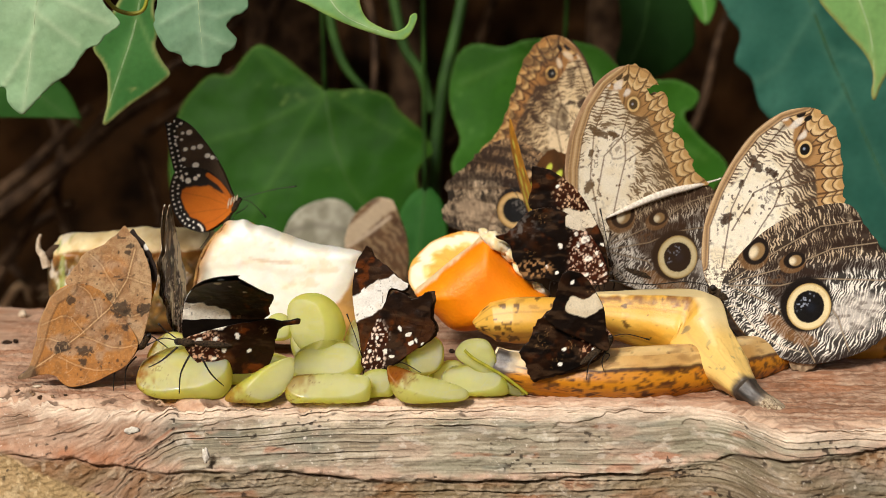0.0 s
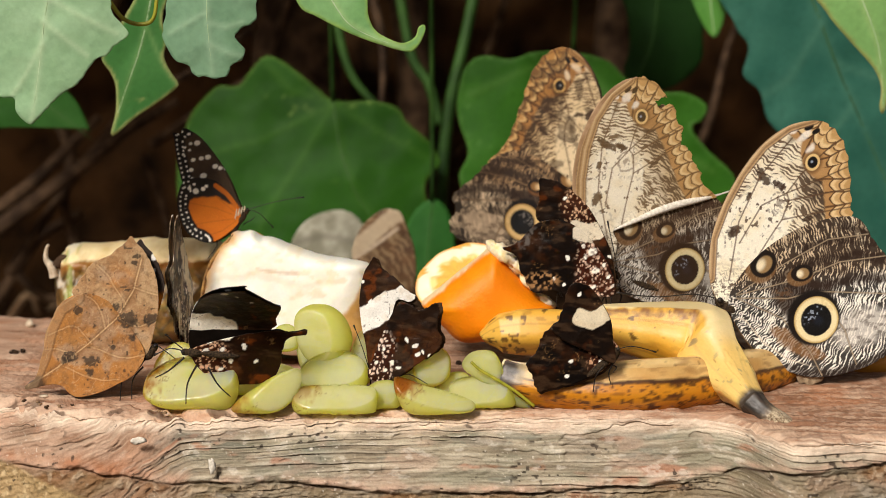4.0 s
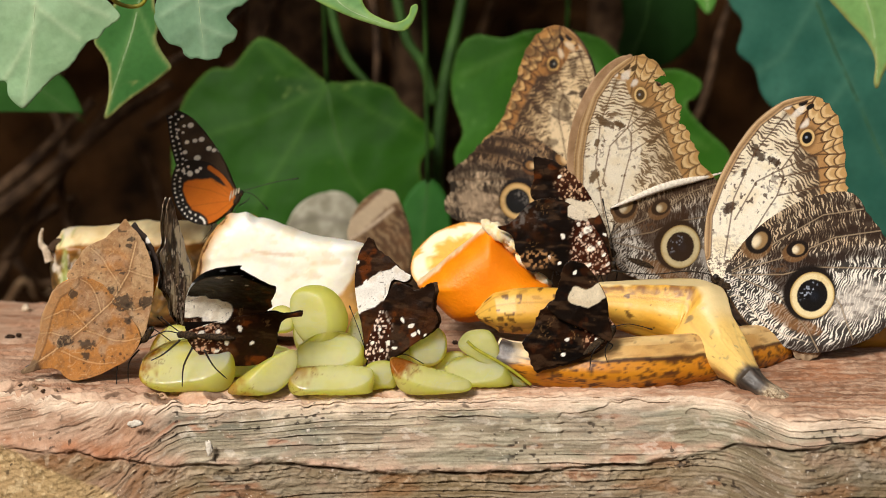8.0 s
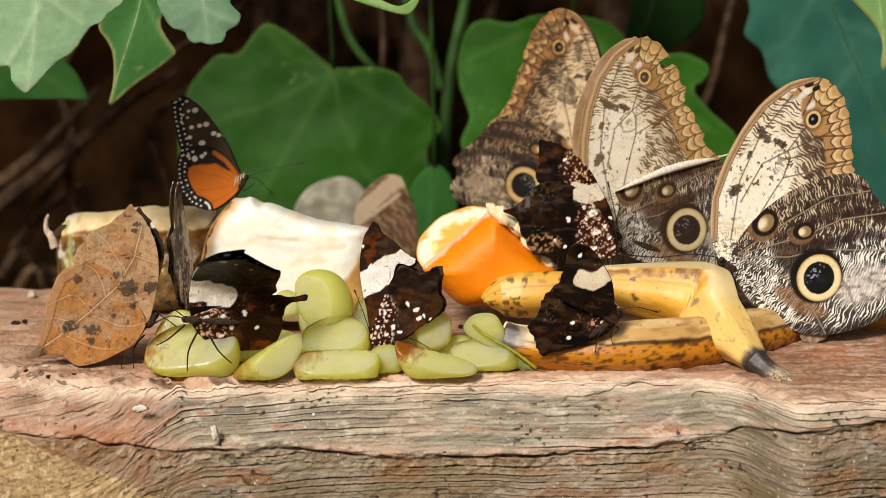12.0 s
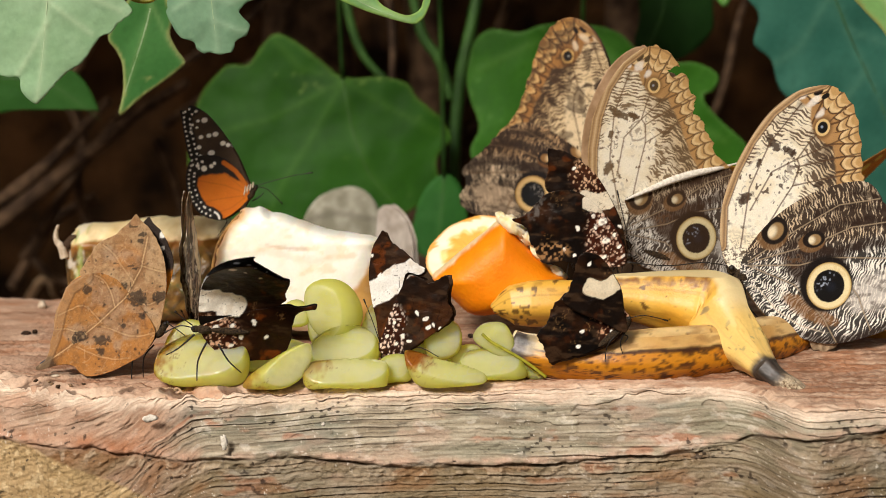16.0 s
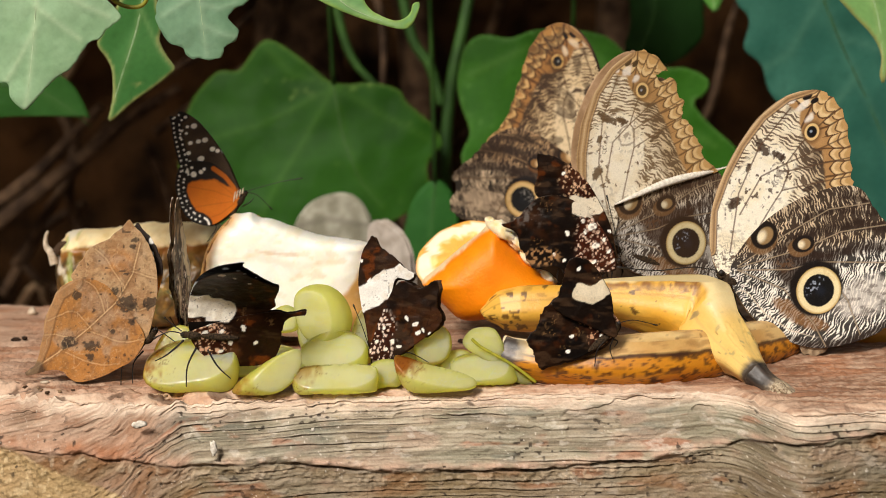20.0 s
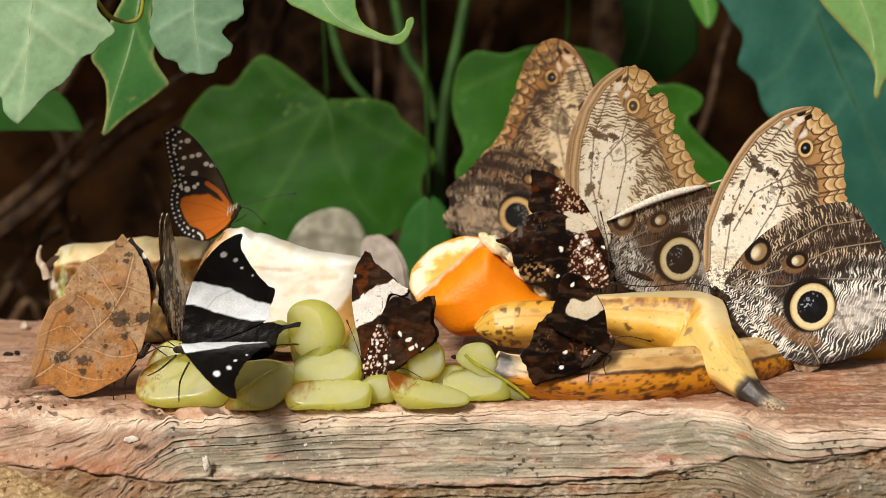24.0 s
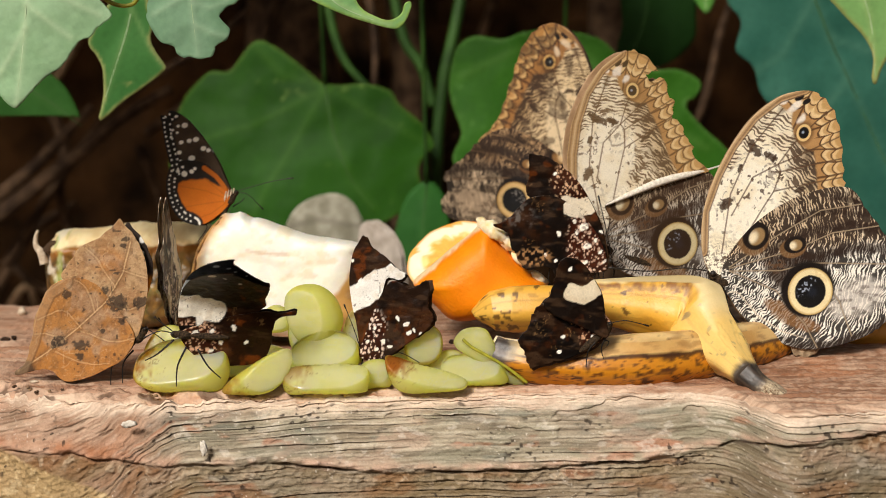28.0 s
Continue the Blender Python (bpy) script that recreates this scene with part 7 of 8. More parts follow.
def build_oranges():
    ob = thing("orange_wedge", pose(0.0119, 0.0660, 0.0279, 0, 0, 0), "bright orange wedge with shiny peel turned outwards", "orange", "cut fruit")
    loop = smooth_loop([(-26.3, 0), (-19.4, 6.1), (-11.9, 12.5), (-4.4, 18.3), (1, 22.9), (4.9, 19.2), (9.6, 13.6), (15, 7.9), (20.5, 3.1), (25.5, -0.2), (23.8, -3.3), (19.5, -6.1), (13, -9.2), (5.5, -12.3), (-2.1, -14.5), (-9.3, -15), (-14, -13.2), (-18.3, -8.8), (-22.7, -4)], 5)
    ring = list(map(tuple, loop)) + [tuple(loop[0])]
    cut = [(-26.3, 0), (-11.9, 12.5), (1, 22.9), (9.6, 13.6), (25.5, -0.2)]
    dome = mound(loop, 17.0, 3.4)
    def peel(x, z):
        col = lay(np.tile(rgb("f58e06"), (len(x), 1)), clamp(0.5 + fbm(x, z, 9, 3)) * 0.6, rgb("ea7603"))
        col = lay(col, ss(0.1, 0.5, fbm(x, z, 4, 6)) * 0.3, rgb("f49018"))
        d, _ = to_line(x, z, cut)
        return lay(col, ss(0.9, 0.3, d + 0.5 * fbm(x, z, 2, 8)) * 0.9, rgb("f3dcae"))
    def juicy(x, z):
        d, _ = to_line(x, z, ring)
        return lay(np.tile(rgb("f2b04c"), (len(x), 1)), ss(3.5, 2.5, d), rgb("f6ead0"))
    part("peel", sheet("peel", loop, 0.6, peel, juicy, M_ORANGE, lambda x, z: -dome(x, z) / 2 + 5, dome), None, ob)
    for n, (px, s) in enumerate((((0.017, 0.062, 0.0482), 0.0038), ((0.0225, 0.063, 0.0436), 0.0034), ((0.0132, 0.064, 0.0506), 0.0026), ((0.0268, 0.063, 0.0375), 0.0030), ((0.0333, 0.064, 0.0301), 0.0022))):
        o = part("pith", blob("pith", (s * 1.5, s, s * 0.8), M_FRUITPULP, 0.4, n), None, ob, "torn white pith")
        o.matrix_basis = ob.matrix_basis.inverted() @ Matrix.Translation(px) @ pose(0, 0, 0, 0, 35, 0)

    ob = thing("orange_half", pose(*(0.0001, 0.09, 0.0353), 36, -12, -18), "orange half with its pale flesh facing up", "orange", "cut fruit")
    R, m = 0.0185, 14
    V, C = [], []
    for i in range(m):
        for k in range(40):
            u, w = math.pi / 2 * i / (m - 1), 2 * math.pi * k / 40
            V.append((R * math.cos(u) * math.cos(w), R * math.cos(u) * math.sin(w), -R * 0.9 * math.sin(u)))
    P = np.array(V)
    F = [(i * 40 + k, (i + 1) * 40 + k, (i + 1) * 40 + (k + 1) % 40, i * 40 + (k + 1) % 40) for i in range(m - 1) for k in range(40)]
    part("peel", mesh_of("peel", V, F, M_PEEL, np.tile(rgb("f0930f"), (len(V), 1))), None, ob)
    V, C = [], []
    for i in range(14):
        for k in range(60):
            r, w = i / 13, 2 * math.pi * k / 60
            seg = abs(math.sin(w * 4.5))
            V.append((R * r * math.cos(w), R * r * math.sin(w), 0.0006 * seg * (r < 0.85) + 0.0003 * math.sin(9 * w + 7 * r)))
            ragged = r + 0.06 * math.sin(5 * w) + 0.04 * math.sin(11 * w + 2)
            C.append(rgb("f2b454") if ragged < 0.5 else rgb("f8d48c") if ragged < 0.62 else rgb("fff0d0") if ragged < 0.93 else rgb("f2b050"))
    F = [(i * 60 + k, i * 60 + (k + 1) % 60, (i + 1) * 60 + (k + 1) % 60, (i + 1) * 60 + k) for i in range(13) for k in range(60)]
    part("cut_face", mesh_of("cut_face", V, F, M_FRUIT, np.array(C)), None, ob, "pale juicy segments ringed by white pith")


def grape_piece(y, outline, depth, facet, brown, tone, label, seed):
    """A cut grape: a swelling translucent lump with one sliced face towards the viewer. facet: direction it falls to (degrees), offset (mm), slope."""
    loop = np.array(outline) * 1000
    loop[:, 1] = np.maximum(loop[:, 1], 0.4)
    c = loop.mean(0)
    loop = smooth_loop(loop - c, 5)
    full = mound(loop, depth, 3.0)
    ring = list(map(tuple, loop)) + [tuple(loop[0])]
    w = radians(facet[0])
    def parts(x, z):
        half = full(x, z) / 2
        cut = -depth / 2 + facet[1] + facet[2] * (x * math.cos(w) + z * math.sin(w)) + 0.25 * fbm(x, z, 4, seed)
        return half, cut
    def front(half, cut):
        # the sliced face, its rim slightly rounded
        soft = np.logaddexp(-half / 0.45, np.minimum(cut, half - 0.4) / 0.45) * 0.45
        return np.minimum(soft, half - 0.4)
    def thick(x, z):
        half, cut = parts(x, z)
        return np.maximum(half - front(half, cut), 0.4)
    def bend(x, z):
        half, cut = parts(x, z)
        return (half + front(half, cut)) / 2
    def skin(x, z):
        col = lay(np.tile(rgb(tone), (len(x), 1)), np.full(len(x), 0.6), rgb("fcf8a2"))
        col = lay(col, clamp(0.5 + fbm(x * 0.5, z, 7, seed + 1)) * 0.35, rgb("f0ee78"))
        half, cut = parts(x, z)
        on = ss(-0.15, 0.15, cut + half)
        face = lay(np.tile(rgb("fdfac0"), (len(x), 1)), ss(-0.25, 0.35, fbm(x * 0.5, z * 1.2, 5, seed + 2)) * 0.6, rgb("f8f49c"))
        face = lay(face, ss(0.04, 0.01, np.abs(fbm(x * 0.6, z * 1.6, 3.5, seed + 3, 2))) * 0.35, rgb("f6f6d8"))
        col = lay(col, on, face)
        col = lay(col, ss(0.45, 0.1, np.abs(cut + half)) * 0.3, rgb("f8f4b8"))
        # skin tone at the outline, deepened to imitate light through the thin edge
        rim, _ = to_line(x, z, ring)
        col = lay(col, ss(2.4, 0.2, rim + 0.4 * fbm(x, z, 3, seed + 7)) * 0.4, rgb("dfdc58"))
        if brown[2]:
            ext = np.abs(loop).max(0)
            k = (brown[0] * x / ext[0] + brown[1] * z / ext[1]) + 0.35 * fbm(x, z, 2.0, seed + 5)
            col = lay(col, ss(0.45, 1.0, k) * brown[2], rgb("b8702a"))
            col = lay(col, ss(0.03, 0.01, np.abs(fbm(x, z, 4.0, seed + 6))) * ss(0.0, 0.6, k) * 0.5, rgb("8a5220"))
        return col
    ob = thing("grape_half", pose(c[0] / 1000, y, c[1] / 1000), label, "grape", "cut grapes")
    part("flesh", sheet("flesh", loop, 0.42, skin, skin, M_GRAPE, bend, thick), None, ob)
    shell = loop * 0.985
    around = mound(shell, depth, 2.3)
    part("skin", sheet("skin", shell, 0.9, skin, skin, M_GRAPESKIN, lambda x, z: around(x, z) / 2 + 0.25, 0.4), None, ob)
    return ob


def build_grapes():
    rows = [  # depth in, outline, thickness (mm), sliced face, browning, tone, label
        (0.012, [(-0.1116, 0.0043), (-0.1106, 0.0115), (-0.1067, 0.0154), (-0.0989, 0.0186), (-0.0877, 0.019), (-0.0796, 0.015), (-0.078, 0.0064), (-0.0819, 0.0004), (-0.092, -0.0014), (-0.1042, -0.001)], 15, (100, 4.0, 0.95), (-1, 0.3, 0.9), "c9c66a", "green grape half browned at one end"),
        (0.006, [(-0.08, 0.0015), (-0.0777, 0.0048), (-0.0719, 0.009), (-0.0631, 0.0143), (-0.056, 0.0161), (-0.0557, 0.01), (-0.0595, 0.0037), (-0.0659, -0.0001), (-0.0774, -0.0011)], 12, (25, 1.6, 0.35), (-1, -0.4, 0.7), "c4c860", "green grape wedge with a slanting cut face"),
        (0.03, [(-0.0594, 0.0302), (-0.0547, 0.0342), (-0.0473, 0.0342), (-0.0415, 0.0298), (-0.0387, 0.0217), (-0.0418, 0.0148), (-0.05, 0.0116), (-0.0559, 0.0152), (-0.0591, 0.0221)], 16, (180, 2.0, 0.45), (0, 0, 0), "c8cf78", "upright green grape half leaning on the melon"),
        (0.022, [(-0.057, 0.0128), (-0.0502, 0.0179), (-0.0401, 0.019), (-0.034, 0.0152), (-0.0327, 0.0088), (-0.0351, 0.0049), (-0.0441, 0.0032), (-0.0563, 0.0032)], 14, (100, 3.0, 1.1), (0, 0, 0), "c6ca66", "pale green grape half with its cut face showing"),
        (0.006, [(-0.0587, 0.0062), (-0.0561, 0.0094), (-0.0487, 0.0102), (-0.0323, 0.01), (-0.0288, 0.0078), (-0.029, 0.0023), (-0.0316, 0.0001), (-0.0489, -0.0005), (-0.0574, 0.0003)], 11, (92, 2.2, 1.0), (-1, 0.4, 0.6), "d0d276", "pale green grape half with its cut face showing"),
        (0.014, [(-0.0323, 0.0076), (-0.0277, 0.0102), (-0.0221, 0.009), (-0.0211, 0.0012), (-0.0258, -0.0019), (-0.032, -0.0017)], 10, (80, 0.8, 0.4), (0, 0, 0), "c4c862", "small green grape piece between the others"),
        (0.005, [(-0.023, 0.0129), (-0.019, 0.0131), (-0.0114, 0.0101), (-0.0009, 0.0074), (0.0052, 0.0044), (0.0041, 0.0013), (-0.0054, 0.0001), (-0.0165, -0.0001), (-0.0212, 0.0044)], 9, (75, 1.8, 0.95), (-1, 0.8, 1.0), "d2d078", "green grape wedge browned at its cut tip"),
        (0.026, [(-0.0169, 0.0144), (-0.0138, 0.0187), (-0.0075, 0.02), (-0.0035, 0.0165), (-0.0035, 0.0096), (-0.0075, 0.0058), (-0.0147, 0.0062)], 13, (90, 3, 0.3), (0.3, -0.6, 0.8), "e0b848", "yellow grape with a brown stem scar"),
        (0.016, [(-0.0035, 0.0081), (0.0012, 0.011), (0.0094, 0.0114), (0.0166, 0.0094), (0.0203, 0.003), (0.0179, -0.0005), (0.005, -0.0009), (-0.0024, -0.0001)], 13, (100, 2.6, 1.0), (0, 0, 0), "b4c24e", "green grape piece lying on its cut face"),
        (0.0165, [(0.001, 0.0164), (0.0046, 0.0203), (0.0116, 0.0205), (0.015, 0.0156), (0.0179, 0.0074), (0.0258, -0.0002), (0.0203, -0.0002), (0.0129, 0.0062), (0.0062, 0.0105), (0.002, 0.0134)], 5, (140, 0.8, 0.12), (0, 0, 0), "d4dc92", "thin cup-shaped green grape slice leaning on the banana"),
        (0.04, [(-0.069, 0.02), (-0.0672, 0.0241), (-0.0631, 0.0253), (-0.0596, 0.0228), (-0.0588, 0.0171), (-0.0632, 0.0152), (-0.0682, 0.0162)], 12, (90, 2, 0.4), (0, 0, 0), "c6d088", "small green grape piece between the others"),
        (0.034, [(-0.0881, 0.0004), (-0.0859, 0.0065), (-0.0768, 0.011), (-0.0658, 0.0118), (-0.0588, 0.0086), (-0.0585, 0.0008), (-0.0689, -0.0026), (-0.0812, -0.0026)], 14, (100, 1.5, 0.5), (0, 0, 0), "ccce76", "translucent green grape half lying on its cut face"),
        (0.036, [(-0.1121, 0.009), (-0.1086, 0.016), (-0.1029, 0.0192), (-0.097, 0.0171), (-0.0932, 0.0109), (-0.0972, 0.0061), (-0.1074, 0.0056)], 14, (90, 2, 0.4), (-1, 0.4, 0.7), "cccb72", "green grape half browned at one end"),
        (0.034, [(-0.0409, 0.0069), (-0.0395, 0.0164), (-0.037, 0.0229), (-0.0343, 0.024), (-0.0327, 0.0171), (-0.032, 0.0065), (-0.0363, 0.0035)], 9, (60, 1, 0.4), (0, 1, 0.6), "e0bc78", "pinkish cut grape piece between the others"),
        (0.04, [(-0.0596, 0.0179), (-0.0558, 0.0213), (-0.0492, 0.0188), (-0.0468, 0.0122), (-0.0512, 0.0077), (-0.0581, 0.0088)], 12, (90, 2, 0.4), (0, 0, 0), "bcc45c", "translucent green grape half lying on its cut face"),
        (0.03, [(-0.0234, 0.0038), (-0.0207, 0.0099), (-0.0147, 0.011), (-0.0102, 0.0074), (-0.0088, -0.0004), (-0.0148, -0.0027), (-0.0224, -0.0021)], 12, (90, 2, 0.4), (0, 0, 0), "bcc45c", "translucent green grape half lying on its cut face"),
        (0.03, [(-0.0092, 0.0017), (-0.0067, 0.0074), (-0.0008, 0.0099), (0.0039, 0.0083), (0.006, 0.0013), (-0.0008, -0.0016), (-0.0076, -0.0012)], 12, (90, 2, 0.4), (0, 0, 0), "b8c052", "translucent green grape half lying on its cut face"),
    ]
    for n, row in enumerate(rows):
        ob = grape_piece(*row, 50 + 7 * n)
        if row[-1].startswith("thin cup"):
            rim = curve_pts([tuple(Vector(q) - ob.location) for q in [(0.0041, 0.0135, 0.0173), (0.0073, 0.0135, 0.0144), (0.0134, 0.0135, 0.0108), (0.0198, 0.0135, 0.0067), (0.0266, 0.0135, 0.0013)]])
            part("rind", tube("rind", rim, [0.0006] * len(rim), M_TENDRIL, 8), None, ob, "yellow-green skin along the slice's rim")


def build_crumbs():
    rows = [((-0.1799, 0.1026, 0.001), (0.0022, 0.0014, 0.0011), M_CRUMB, "small dark crumb on the wood"), ((-0.1771, 0.1059, 0.001), (0.0012, 0.001, 0.0009), M_CRUMB, "small dark crumb on the wood"),
            ((-0.1871, 0.1607, 0.0015), (0.0019, 0.0019, 0.0018), M_PEBBLE, "small pale pebble at the slab's back"), ((-0.1509, 0.0286, 0.0006), (0.0018, 0.0010, 0.0006), M_PEBBLE, "small white fleck on the wood"),
            ((0.0001, 0.0865, 0.001), (0.0012, 0.001, 0.0009), M_CRUMB, "small dark crumb on the wood")]
    for c, r, m, label in rows:
        o = tagged(part("crumb", blob("crumb", r, m, 0.35, int(c[0] * 9000), 8, 10), None), label, "crumb")
        o.location = c
    rng = np.random.default_rng(8)
    for n in range(9):
        x = rng.uniform(-0.158, -0.098)
        y = float(np.interp(x, EDGE[:, 0], EDGE[:, 1])) + rng.uniform(0.0005, 0.012)
        r = rng.uniform(0.0004, 0.0009)
        o = tagged(part("wood_crumb", blob("wood_crumb", (r * 1.7, r, r * 0.7), (M_TWIG, M_PALETWIG, M_PALETWIG)[n % 3], 0.9, n, 7, 9), None), "small loose wood crumb by the slab's crumbling edge", "crumb", "wood crumbs")
        o.matrix_basis = pose(x, y, 0.0001, 0, 0, rng.uniform(0, 180))
    for c, r in (((-0.1111, -0.0042, -0.0072), (0.0027, 0.0006, 0.0013)), ((-0.0857, -0.0044, -0.016), (0.0011, 0.0006, 0.0026)), ((-0.0512, -0.004, -0.0101), (0.0007, 0.0005, 0.0007))):
        o = tagged(part("white_fleck", blob("white_fleck", (r[0], r[1] * 0.35, r[2]), M_FLECK, 0.7, int(c[0] * 9000), 8, 12), None), "dried white splash on the plank's edge", "stain")
        o.location = c


# ---------------------------------------------------------------- stalks, twigs and roots behind
def rod(name, pts, r0, r1, material, label, category, group=""):
    q = curve_pts(pts, 7)
    k = len(q)
    me = tube(name, q, [r0 + (r1 - r0) * i / (k - 1) for i in range(k)], material, 10)
    return tagged(part(name, me, None), label, category, group)


def build_twigs():
    rod("vine_stem", [(0.01, 0.42, 0.1456), (0.0036, 0.42, 0.1137), (-0.0031, 0.42, 0.0848), (-0.0074, 0.42, 0.049), (-0.0097, 0.42, -0.0038)], 0.0032, 0.0038, M_STALK, "upright green vine stem behind the fruit", "stem", "stems behind the leaves")
    rod("vine_stem", [(-0.0706, 0.42, 0.1456), (-0.0661, 0.42, 0.1137), (-0.0591, 0.42, 0.0944), (-0.0469, 0.42, 0.0799)], 0.0028, 0.0022, M_STALK, "thin green climbing vine stem", "stem", "stems behind the leaves")
    rod("vine_stem", [(-0.0342, 0.44, 0.1455), (-0.0262, 0.44, 0.1065), (-0.0163, 0.44, 0.0901), (-0.0097, 0.44, 0.0669)], 0.003, 0.003, M_STALK, "thin green climbing vine stem", "stem", "stems behind the leaves")
    rod("twig", [(-0.0501, 0.43, 0.1456), (-0.0438, 0.43, 0.1198), (-0.0426, 0.43, 0.0971), (-0.0434, 0.43, 0.0792)], 0.0026, 0.0022, M_TWIG, "pale dry hanging twig", "twig", "twigs behind")
    rod("twig", [(-0.316, 0.55, -0.0234), (-0.2704, 0.55, 0.0102), (-0.2402, 0.55, 0.0324), (-0.212, 0.55, 0.0544), (-0.1804, 0.55, 0.0727)], 0.006, 0.003, M_TWIG, "brown slanting dry twig", "twig", "twigs behind")
    rod("twig", [(-0.3105, 0.56, -0.0061), (-0.276, 0.56, 0.0201), (-0.253, 0.56, 0.0425), (-0.2339, 0.56, 0.061)], 0.005, 0.003, M_TWIG, "brown slanting dry twig", "twig", "twigs behind")
    rod("twig", [(-0.3157, 0.6, -0.0702), (-0.2951, 0.6, -0.0388), (-0.2829, 0.6, -0.0232), (-0.2554, 0.6, -0.0076)], 0.004, 0.003, M_TWIG, "brown slanting dry twig", "twig", "twigs behind")
    rod("twig", [(-0.2994, 0.6, -0.0506), (-0.2882, 0.6, -0.0624), (-0.2728, 0.6, -0.0663), (-0.2531, 0.6, -0.0545)], 0.003, 0.003, M_TWIG, "thin brown curled root", "twig", "twigs behind")
    rod("twig", [(-0.2643, 0.58, 0.0557), (-0.2575, 0.58, 0.0331), (-0.2623, 0.58, 0.0027), (-0.2558, 0.58, -0.0279)], 0.004, 0.003, M_TWIG, "thin brown hanging root", "twig", "twigs behind")
    rod("twig", [(-0.2085, 0.58, 0.0331), (-0.1979, 0.58, 0.0065), (-0.1929, 0.58, -0.0203)], 0.003, 0.002, M_TWIG, "thin brown hanging root", "twig", "twigs behind")
    rng = np.random.default_rng(12)
    for n in range(26):
        x, z, l = rng.uniform(-0.5, 0.45), rng.uniform(-0.12, 0.2), rng.uniform(0.06, 0.2)
        w = rng.normal(0.9, 0.5)
        p = Vector((x, rng.uniform(0.56, 0.66), z))
        d = Vector((math.cos(w), 0, math.sin(w))) * l
        k = Vector((rng.normal(0, 0.02), 0, rng.normal(0, 0.02)))
        rod("root", [p - d, p + k, p + d * 0.5 + Vector((0, 0.02, 0)), p + d + Vector((0, 0.1, 0))], 0.0035, 0.0018, M_TWIG if n % 3 else M_PALETWIG, "thin dry root on the bank", "root", "roots on the bank")
    rod("trunk", [(-0.1047, 0.62, 0.1522), (-0.1094, 0.62, 0.0911), (-0.1065, 0.62, 0.0134), (-0.1102, 0.62, -0.1143)], 0.03, 0.034, M_TWIG, "dark brown woody trunk in the shade", "trunk")
    rod("trunk", [(-0.0362, 0.64, 0.1523), (-0.0286, 0.64, 0.0823), (-0.0309, 0.64, 0.0032), (-0.0293, 0.64, -0.1268)], 0.012, 0.014, M_TWIG, "thin woody trunk in the shade", "trunk")
    rod("trunk", [(0.1101, 0.62, 0.1522), (0.1069, 0.62, 0.1065), (0.1096, 0.62, 0.0525), (0.1139, 0.62, -0.1062)], 0.012, 0.014, M_TWIG, "thin woody trunk in the shade", "trunk")
    rod("branch", [(-0.35, 0.16, 0.27), (-0.1, 0.2, 0.25), (0.12, 0.24, 0.26), (0.4, 0.28, 0.24)], 0.007, 0.005, M_TWIG, "brown branch carrying the hanging leaves", "branch")
    rod("branch", [(-0.3, 0.70, 0.1), (-0.3, 0.5, 0.26), (-0.3, 0.16, 0.265)], 0.009, 0.006, M_TWIG, "brown branch growing out of the bank", "branch")
    rod("branch", [(0.36, 0.72, 0.1), (0.36, 0.5, 0.24), (0.36, 0.27, 0.245)], 0.009, 0.006, M_TWIG, "brown branch growing out of the bank", "branch")
    # leaves out of view overhead, added to darken the bank and back plants
    rng = np.random.default_rng(5)
    V, F = [], []
    for k in range(200):
        c = np.array([rng.uniform(-0.7, 0.7), rng.uniform(0.24, 0.8), rng.uniform(0.22, 0.42)])
        if k >= 170:
            # a thick unseen spray, added forward to keep the bank's end in shade
            c = np.array([rng.uniform(-0.86, -0.46), rng.uniform(0.0, 0.24), rng.uniform(0.38, 0.66)])
        m = Euler((rng.uniform(-0.6, 0.6), rng.uniform(-0.6, 0.6), rng.uniform(0, 6.3))).to_matrix()
        w, l, o = rng.uniform(0.03, 0.055), rng.uniform(0.05, 0.085), len(V)
        for u in range(7):
            s = u / 6
            half = w * math.sin(math.pi * (0.06 + 0.94 * s) ** 0.75) + 0.001
            for v in (-1, 0, 1):
                V.append(c + np.array(m @ Vector((v * half, (s - 0.5) * 2 * l, 0.012 * abs(v) - 0.02 * s * s))))
        F += [(o + 3 * u + v, o + 3 * u + v + 1, o + 3 * u + v + 4, o + 3 * u + v + 3) for u in range(6) for v in range(2)]
    me = mesh_of("shade_leaves", V, F, M_LEAF, np.tile(rgb("2f5a28"), (len(V), 1)))
    tagged(part("shade_leaves", me, None), "unseen green foliage added overhead to shade the bank", "foliage", kind="stuff")
    rod("tendril", [(-0.1281, 0.05, 0.1434), (-0.1234, 0.05, 0.1369), (-0.1183, 0.05, 0.1345), (-0.1136, 0.05, 0.1349), (-0.1114, 0.05, 0.1377), (-0.1105, 0.05, 0.1434)], 0.0008, 0.0007, M_TENDRIL, "thin curled yellow-green tendril", "tendril")


build_ground()
build_slab()
build_leaves()
build_twigs()
build_melon()
build_pineapple()
build_oranges()
build_bananas()
build_grapes()
build_crumbs()
torn_wing = build_owls()
mimic = build_leaf_mimic()
thin = build_thin()
bold = build_bold()
build_marbled()
build_orange_winged()
turning = build_far_butterflies()
flutterer, flutter_wings = build_green_banded()


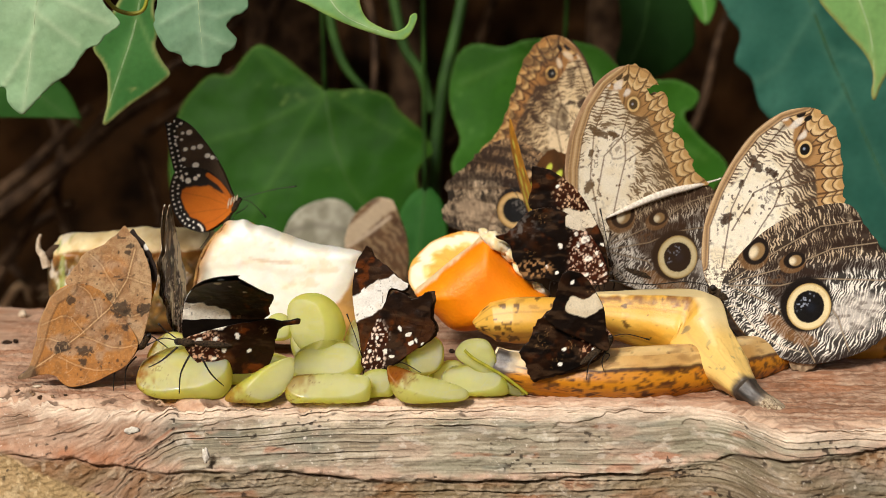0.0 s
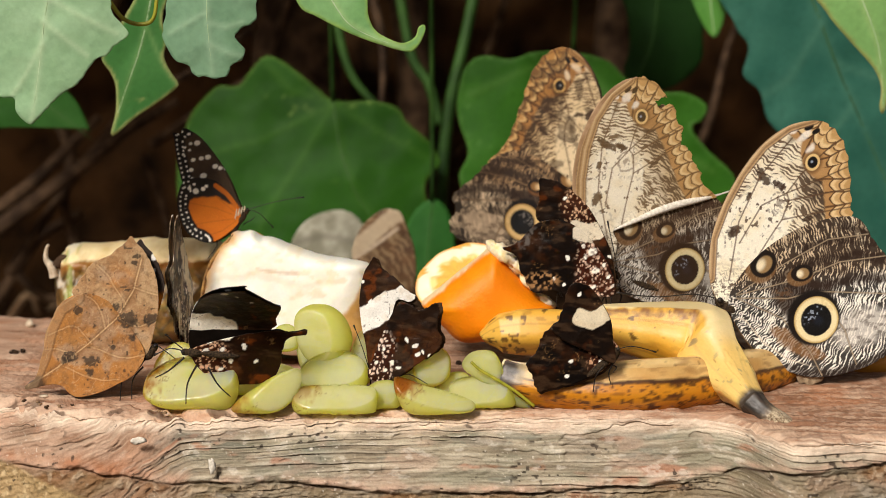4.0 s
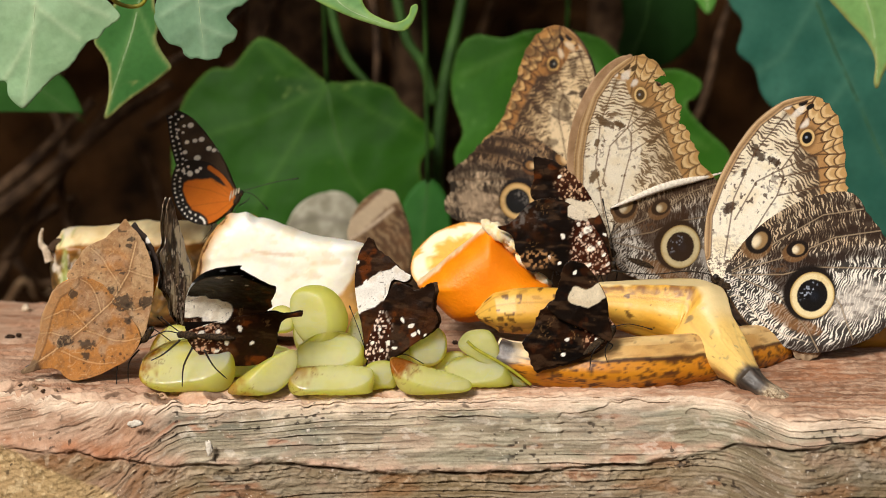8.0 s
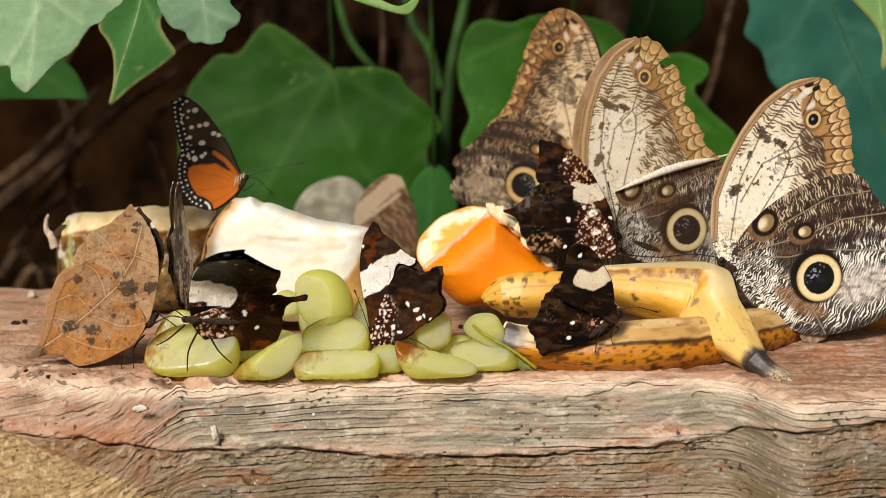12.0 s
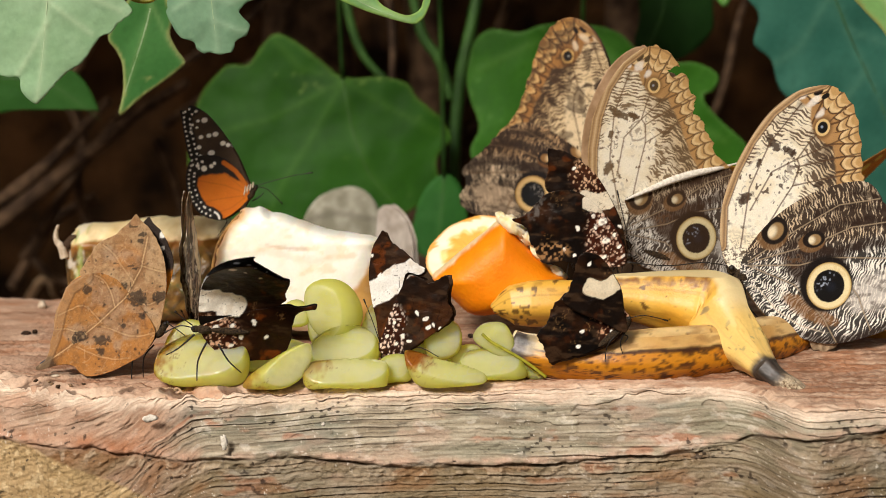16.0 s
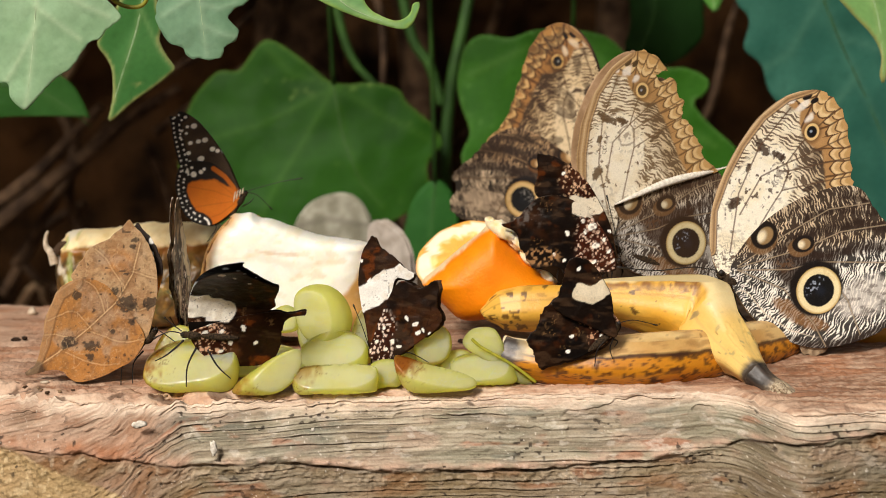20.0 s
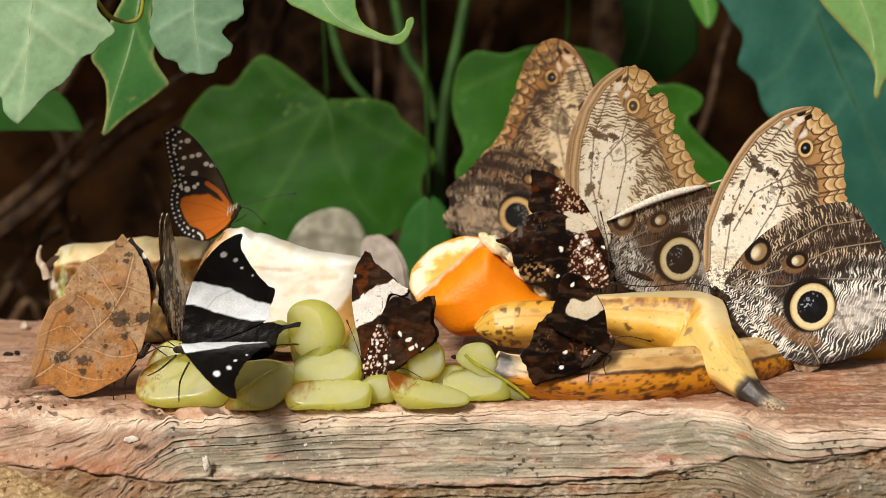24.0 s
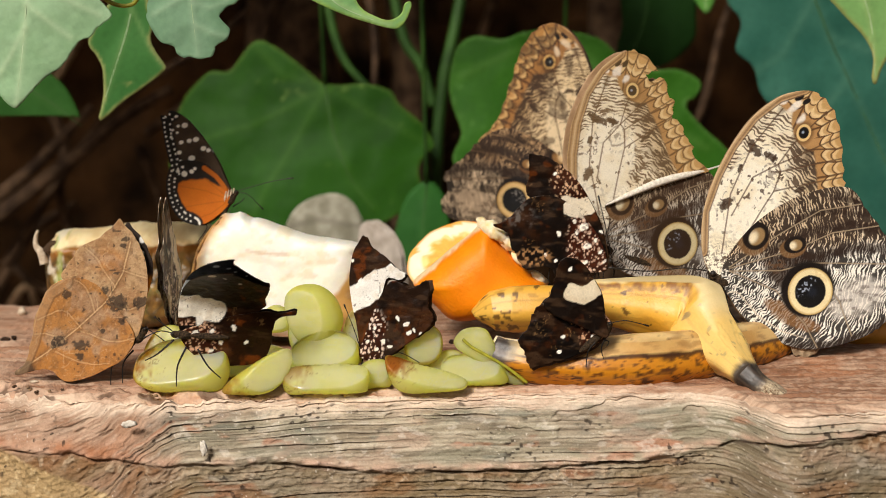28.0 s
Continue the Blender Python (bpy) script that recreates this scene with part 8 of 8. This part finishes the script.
# ---------------------------------------------------------------- movement
def motions():
    # the banded butterfly spreads its wings and folds them again: degrees from upright, towards the viewer
    near = [(0, 20), (4.4, 20), (6.5, 21), (12.4, 21), (14.6, 20), (20.4, 20), (23.2, 20), (23.4, 25), (23.5, 31), (23.6, 37), (23.7, 52), (23.8, 60), (24.0, 66), (24.4, 67), (24.7, 64), (24.8, 58), (24.9, 50), (25.0, 39), (25.1, 31), (25.2, 24), (25.3, 20), (26, 20), (28, 21)]
    far = [(0, 17), (4.4, 17), (6.5, 16), (12.4, 16), (14.6, 15), (20.4, 15), (23.2, 15), (23.4, 10), (23.5, 5), (23.6, -1), (23.7, -6), (23.8, -9), (24.0, -11), (24.4, -11), (24.7, -10), (24.8, -10), (24.9, -9), (25.0, -8), (25.1, 0), (25.2, 9), (25.3, 15), (26, 15), (28, 14)]
    for k, rows in ((0, near), (1, near), (2, far), (3, far)):
        walk(bold[k], [(t, pose(0, 0, 0, v, 0, 0)) for t, v in rows])
    # the leaf mimic opens a little
    tilt = [(0, 0), (6.5, 0.5), (12.5, 0), (16, 1.5), (20.5, 0), (23, 0), (24.7, 0), (24.8, 2), (24.9, 8), (25.0, 14), (25.1, 9), (25.2, 6), (25.3, 2), (25.6, 0), (28, 0)]
    for k, turn, swing in ((0, 0.9, -1.35), (1, 0.5, -0.25), (2, -0.3, 0.0), (3, -0.3, 0.0)):
        walk(mimic[k], [(t, pose(0, 0, 0, 0, swing * v, turn * v)) for t, v in tilt])
    # the slender one turns to and fro
    x, y, z = thin.location
    walk(thin, [(t, pose(x, y, z, 0, lean, 72 + v)) for t, v, lean in ((0, 0, 0), (1.5, 2, 1), (4.5, 0, 0), (6.5, -8, 0), (8, -10, 0), (11, 0, 2), (12.5, 4, 2), (14.5, 8, 4), (17, 8, 4), (20.5, 6, 2), (22.5, 0, 0), (25, 0, -1), (28, 4, 0))])
    # the torn owl's forewing shivers
    walk(torn_wing, [(t, pose(0, 0, 0, 0, v, 0)) for t, v in ((0, 0), (4.5, 0.2), (7.6, -0.2), (7.9, 1.8), (12.5, 1.4), (17.2, 1.6), (17.6, 0.0), (18.0, -1.0), (18.5, -0.6), (18.9, 1.0), (20.5, 1.2), (23.5, 0.8), (24, 0.2), (28, 0.6))])
    # the brown one behind the melon turns away
    x, y, z = turning.location
    walk(turning, [(t, pose(x + dx, y, z + dz, 0, lean, v)) for t, v, dx, dz, lean in ((0, 0, 0, 0, 0), (12.4, 0, 0, 0, 0), (13, 30, 0.002, 0, 4), (13.7, 60, 0.005, -0.001, 8), (14.5, 100, 0.009, -0.003, 10), (15.5, 118, 0.012, -0.006, 14), (17, 128, 0.016, -0.010, 18), (20.5, 130, 0.016, -0.011, 20), (28, 130, 0.016, -0.011, 20))])
    # the green-banded one: wing beats, and its way
    beats = [(0, 66), (0.3, 40), (0.6, 34), (0.9, 62), (1.2, 43), (1.5, 41), (1.8, 60), (1.9, 55), (2.0, 40), (2.1, 25), (2.2, 58), (2.3, 40), (2.4, 15), (2.5, 60), (2.7, 10), (2.9, 70), (3.3, 60), (8, 62), (12.6, 62), (12.8, 5), (13.0, 65), (13.2, 5), (13.4, 65), (13.6, 10), (13.8, 60), (14.0, 20), (14.2, 60), (14.5, 50), (14.8, 40), (15.2, 26), (16.0, 24), (16.6, 26), (17.0, 38), (17.5, 40), (18.0, 44), (18.6, 56), (18.8, 10), (18.9, 45), (19.0, 72), (19.2, 60), (19.4, 10), (19.7, 62), (28, 62)]
    walk(flutter_wings[0], [(t, pose(0, 0, 0, 0, -v, 0) @ pose(0, 0, 0, 90, 0, 0)) for t, v in beats])
    walk(flutter_wings[1], [(t, pose(0, 0, 0, 0, v, 0) @ pose(0, 0, 0, 90, 0, 180)) for t, v in beats])
    a, c = Vector((0.0334, 0.118, 0.0477)), Vector((0.1365, 0.125, 0.0459))
    away = Vector((-0.136, 0.3, 0.2729))
    way = [(0, a, 30, 19), (0.3, a, 4, 19), (0.6, a, 1, 19), (0.9, a, 24, 19), (1.2, a, 36, -6), (1.5, a, 36, -6), (1.8, a, 21, 19), (1.9, a, 16, 19), (2.0, Vector((0.0252, 0.115, 0.0647)), -25, 15), (2.1, Vector((0.013, 0.115, 0.0611)), 40, 22), (2.2, Vector((-0.033, 0.125, 0.0724)), 62, 10), (2.3, Vector((-0.0422, 0.14, 0.1097)), 55, 20), (2.5, Vector((-0.0875, 0.2, 0.1821)), 45, 30),
           (2.9, away, 5, 30), (3.3, away, 10, 20), (12.6, away, 10, 0), (13.0, Vector((-0.0581, 0.28, 0.2427)), 0, -30), (13.5, Vector((0.0852, 0.22, 0.1922)), 0, -40), (14.0, Vector((0.1426, 0.15, 0.0817)), 5, -10), (14.3, c, -36, 0), (18.6, c, -36, 0),
           (18.8, c + Vector((0.005, 0.01, 0.02)), 8, -10), (18.9, Vector((0.1551, 0.14, 0.0746)), 5, -20), (19.0, Vector((0.1782, 0.14, 0.0883)), 40, -30), (19.2, Vector((0.1911, 0.16, 0.1412)), 5, -35), (19.7, Vector((0.2438, 0.3, 0.2859)), 5, -20), (28, Vector((0.2438, 0.3, 0.2859)), 5, -20)]
    walk(flutterer, [(t, pose(*p, rx, 0, rz)) for t, p, rx, rz in way])


motions()
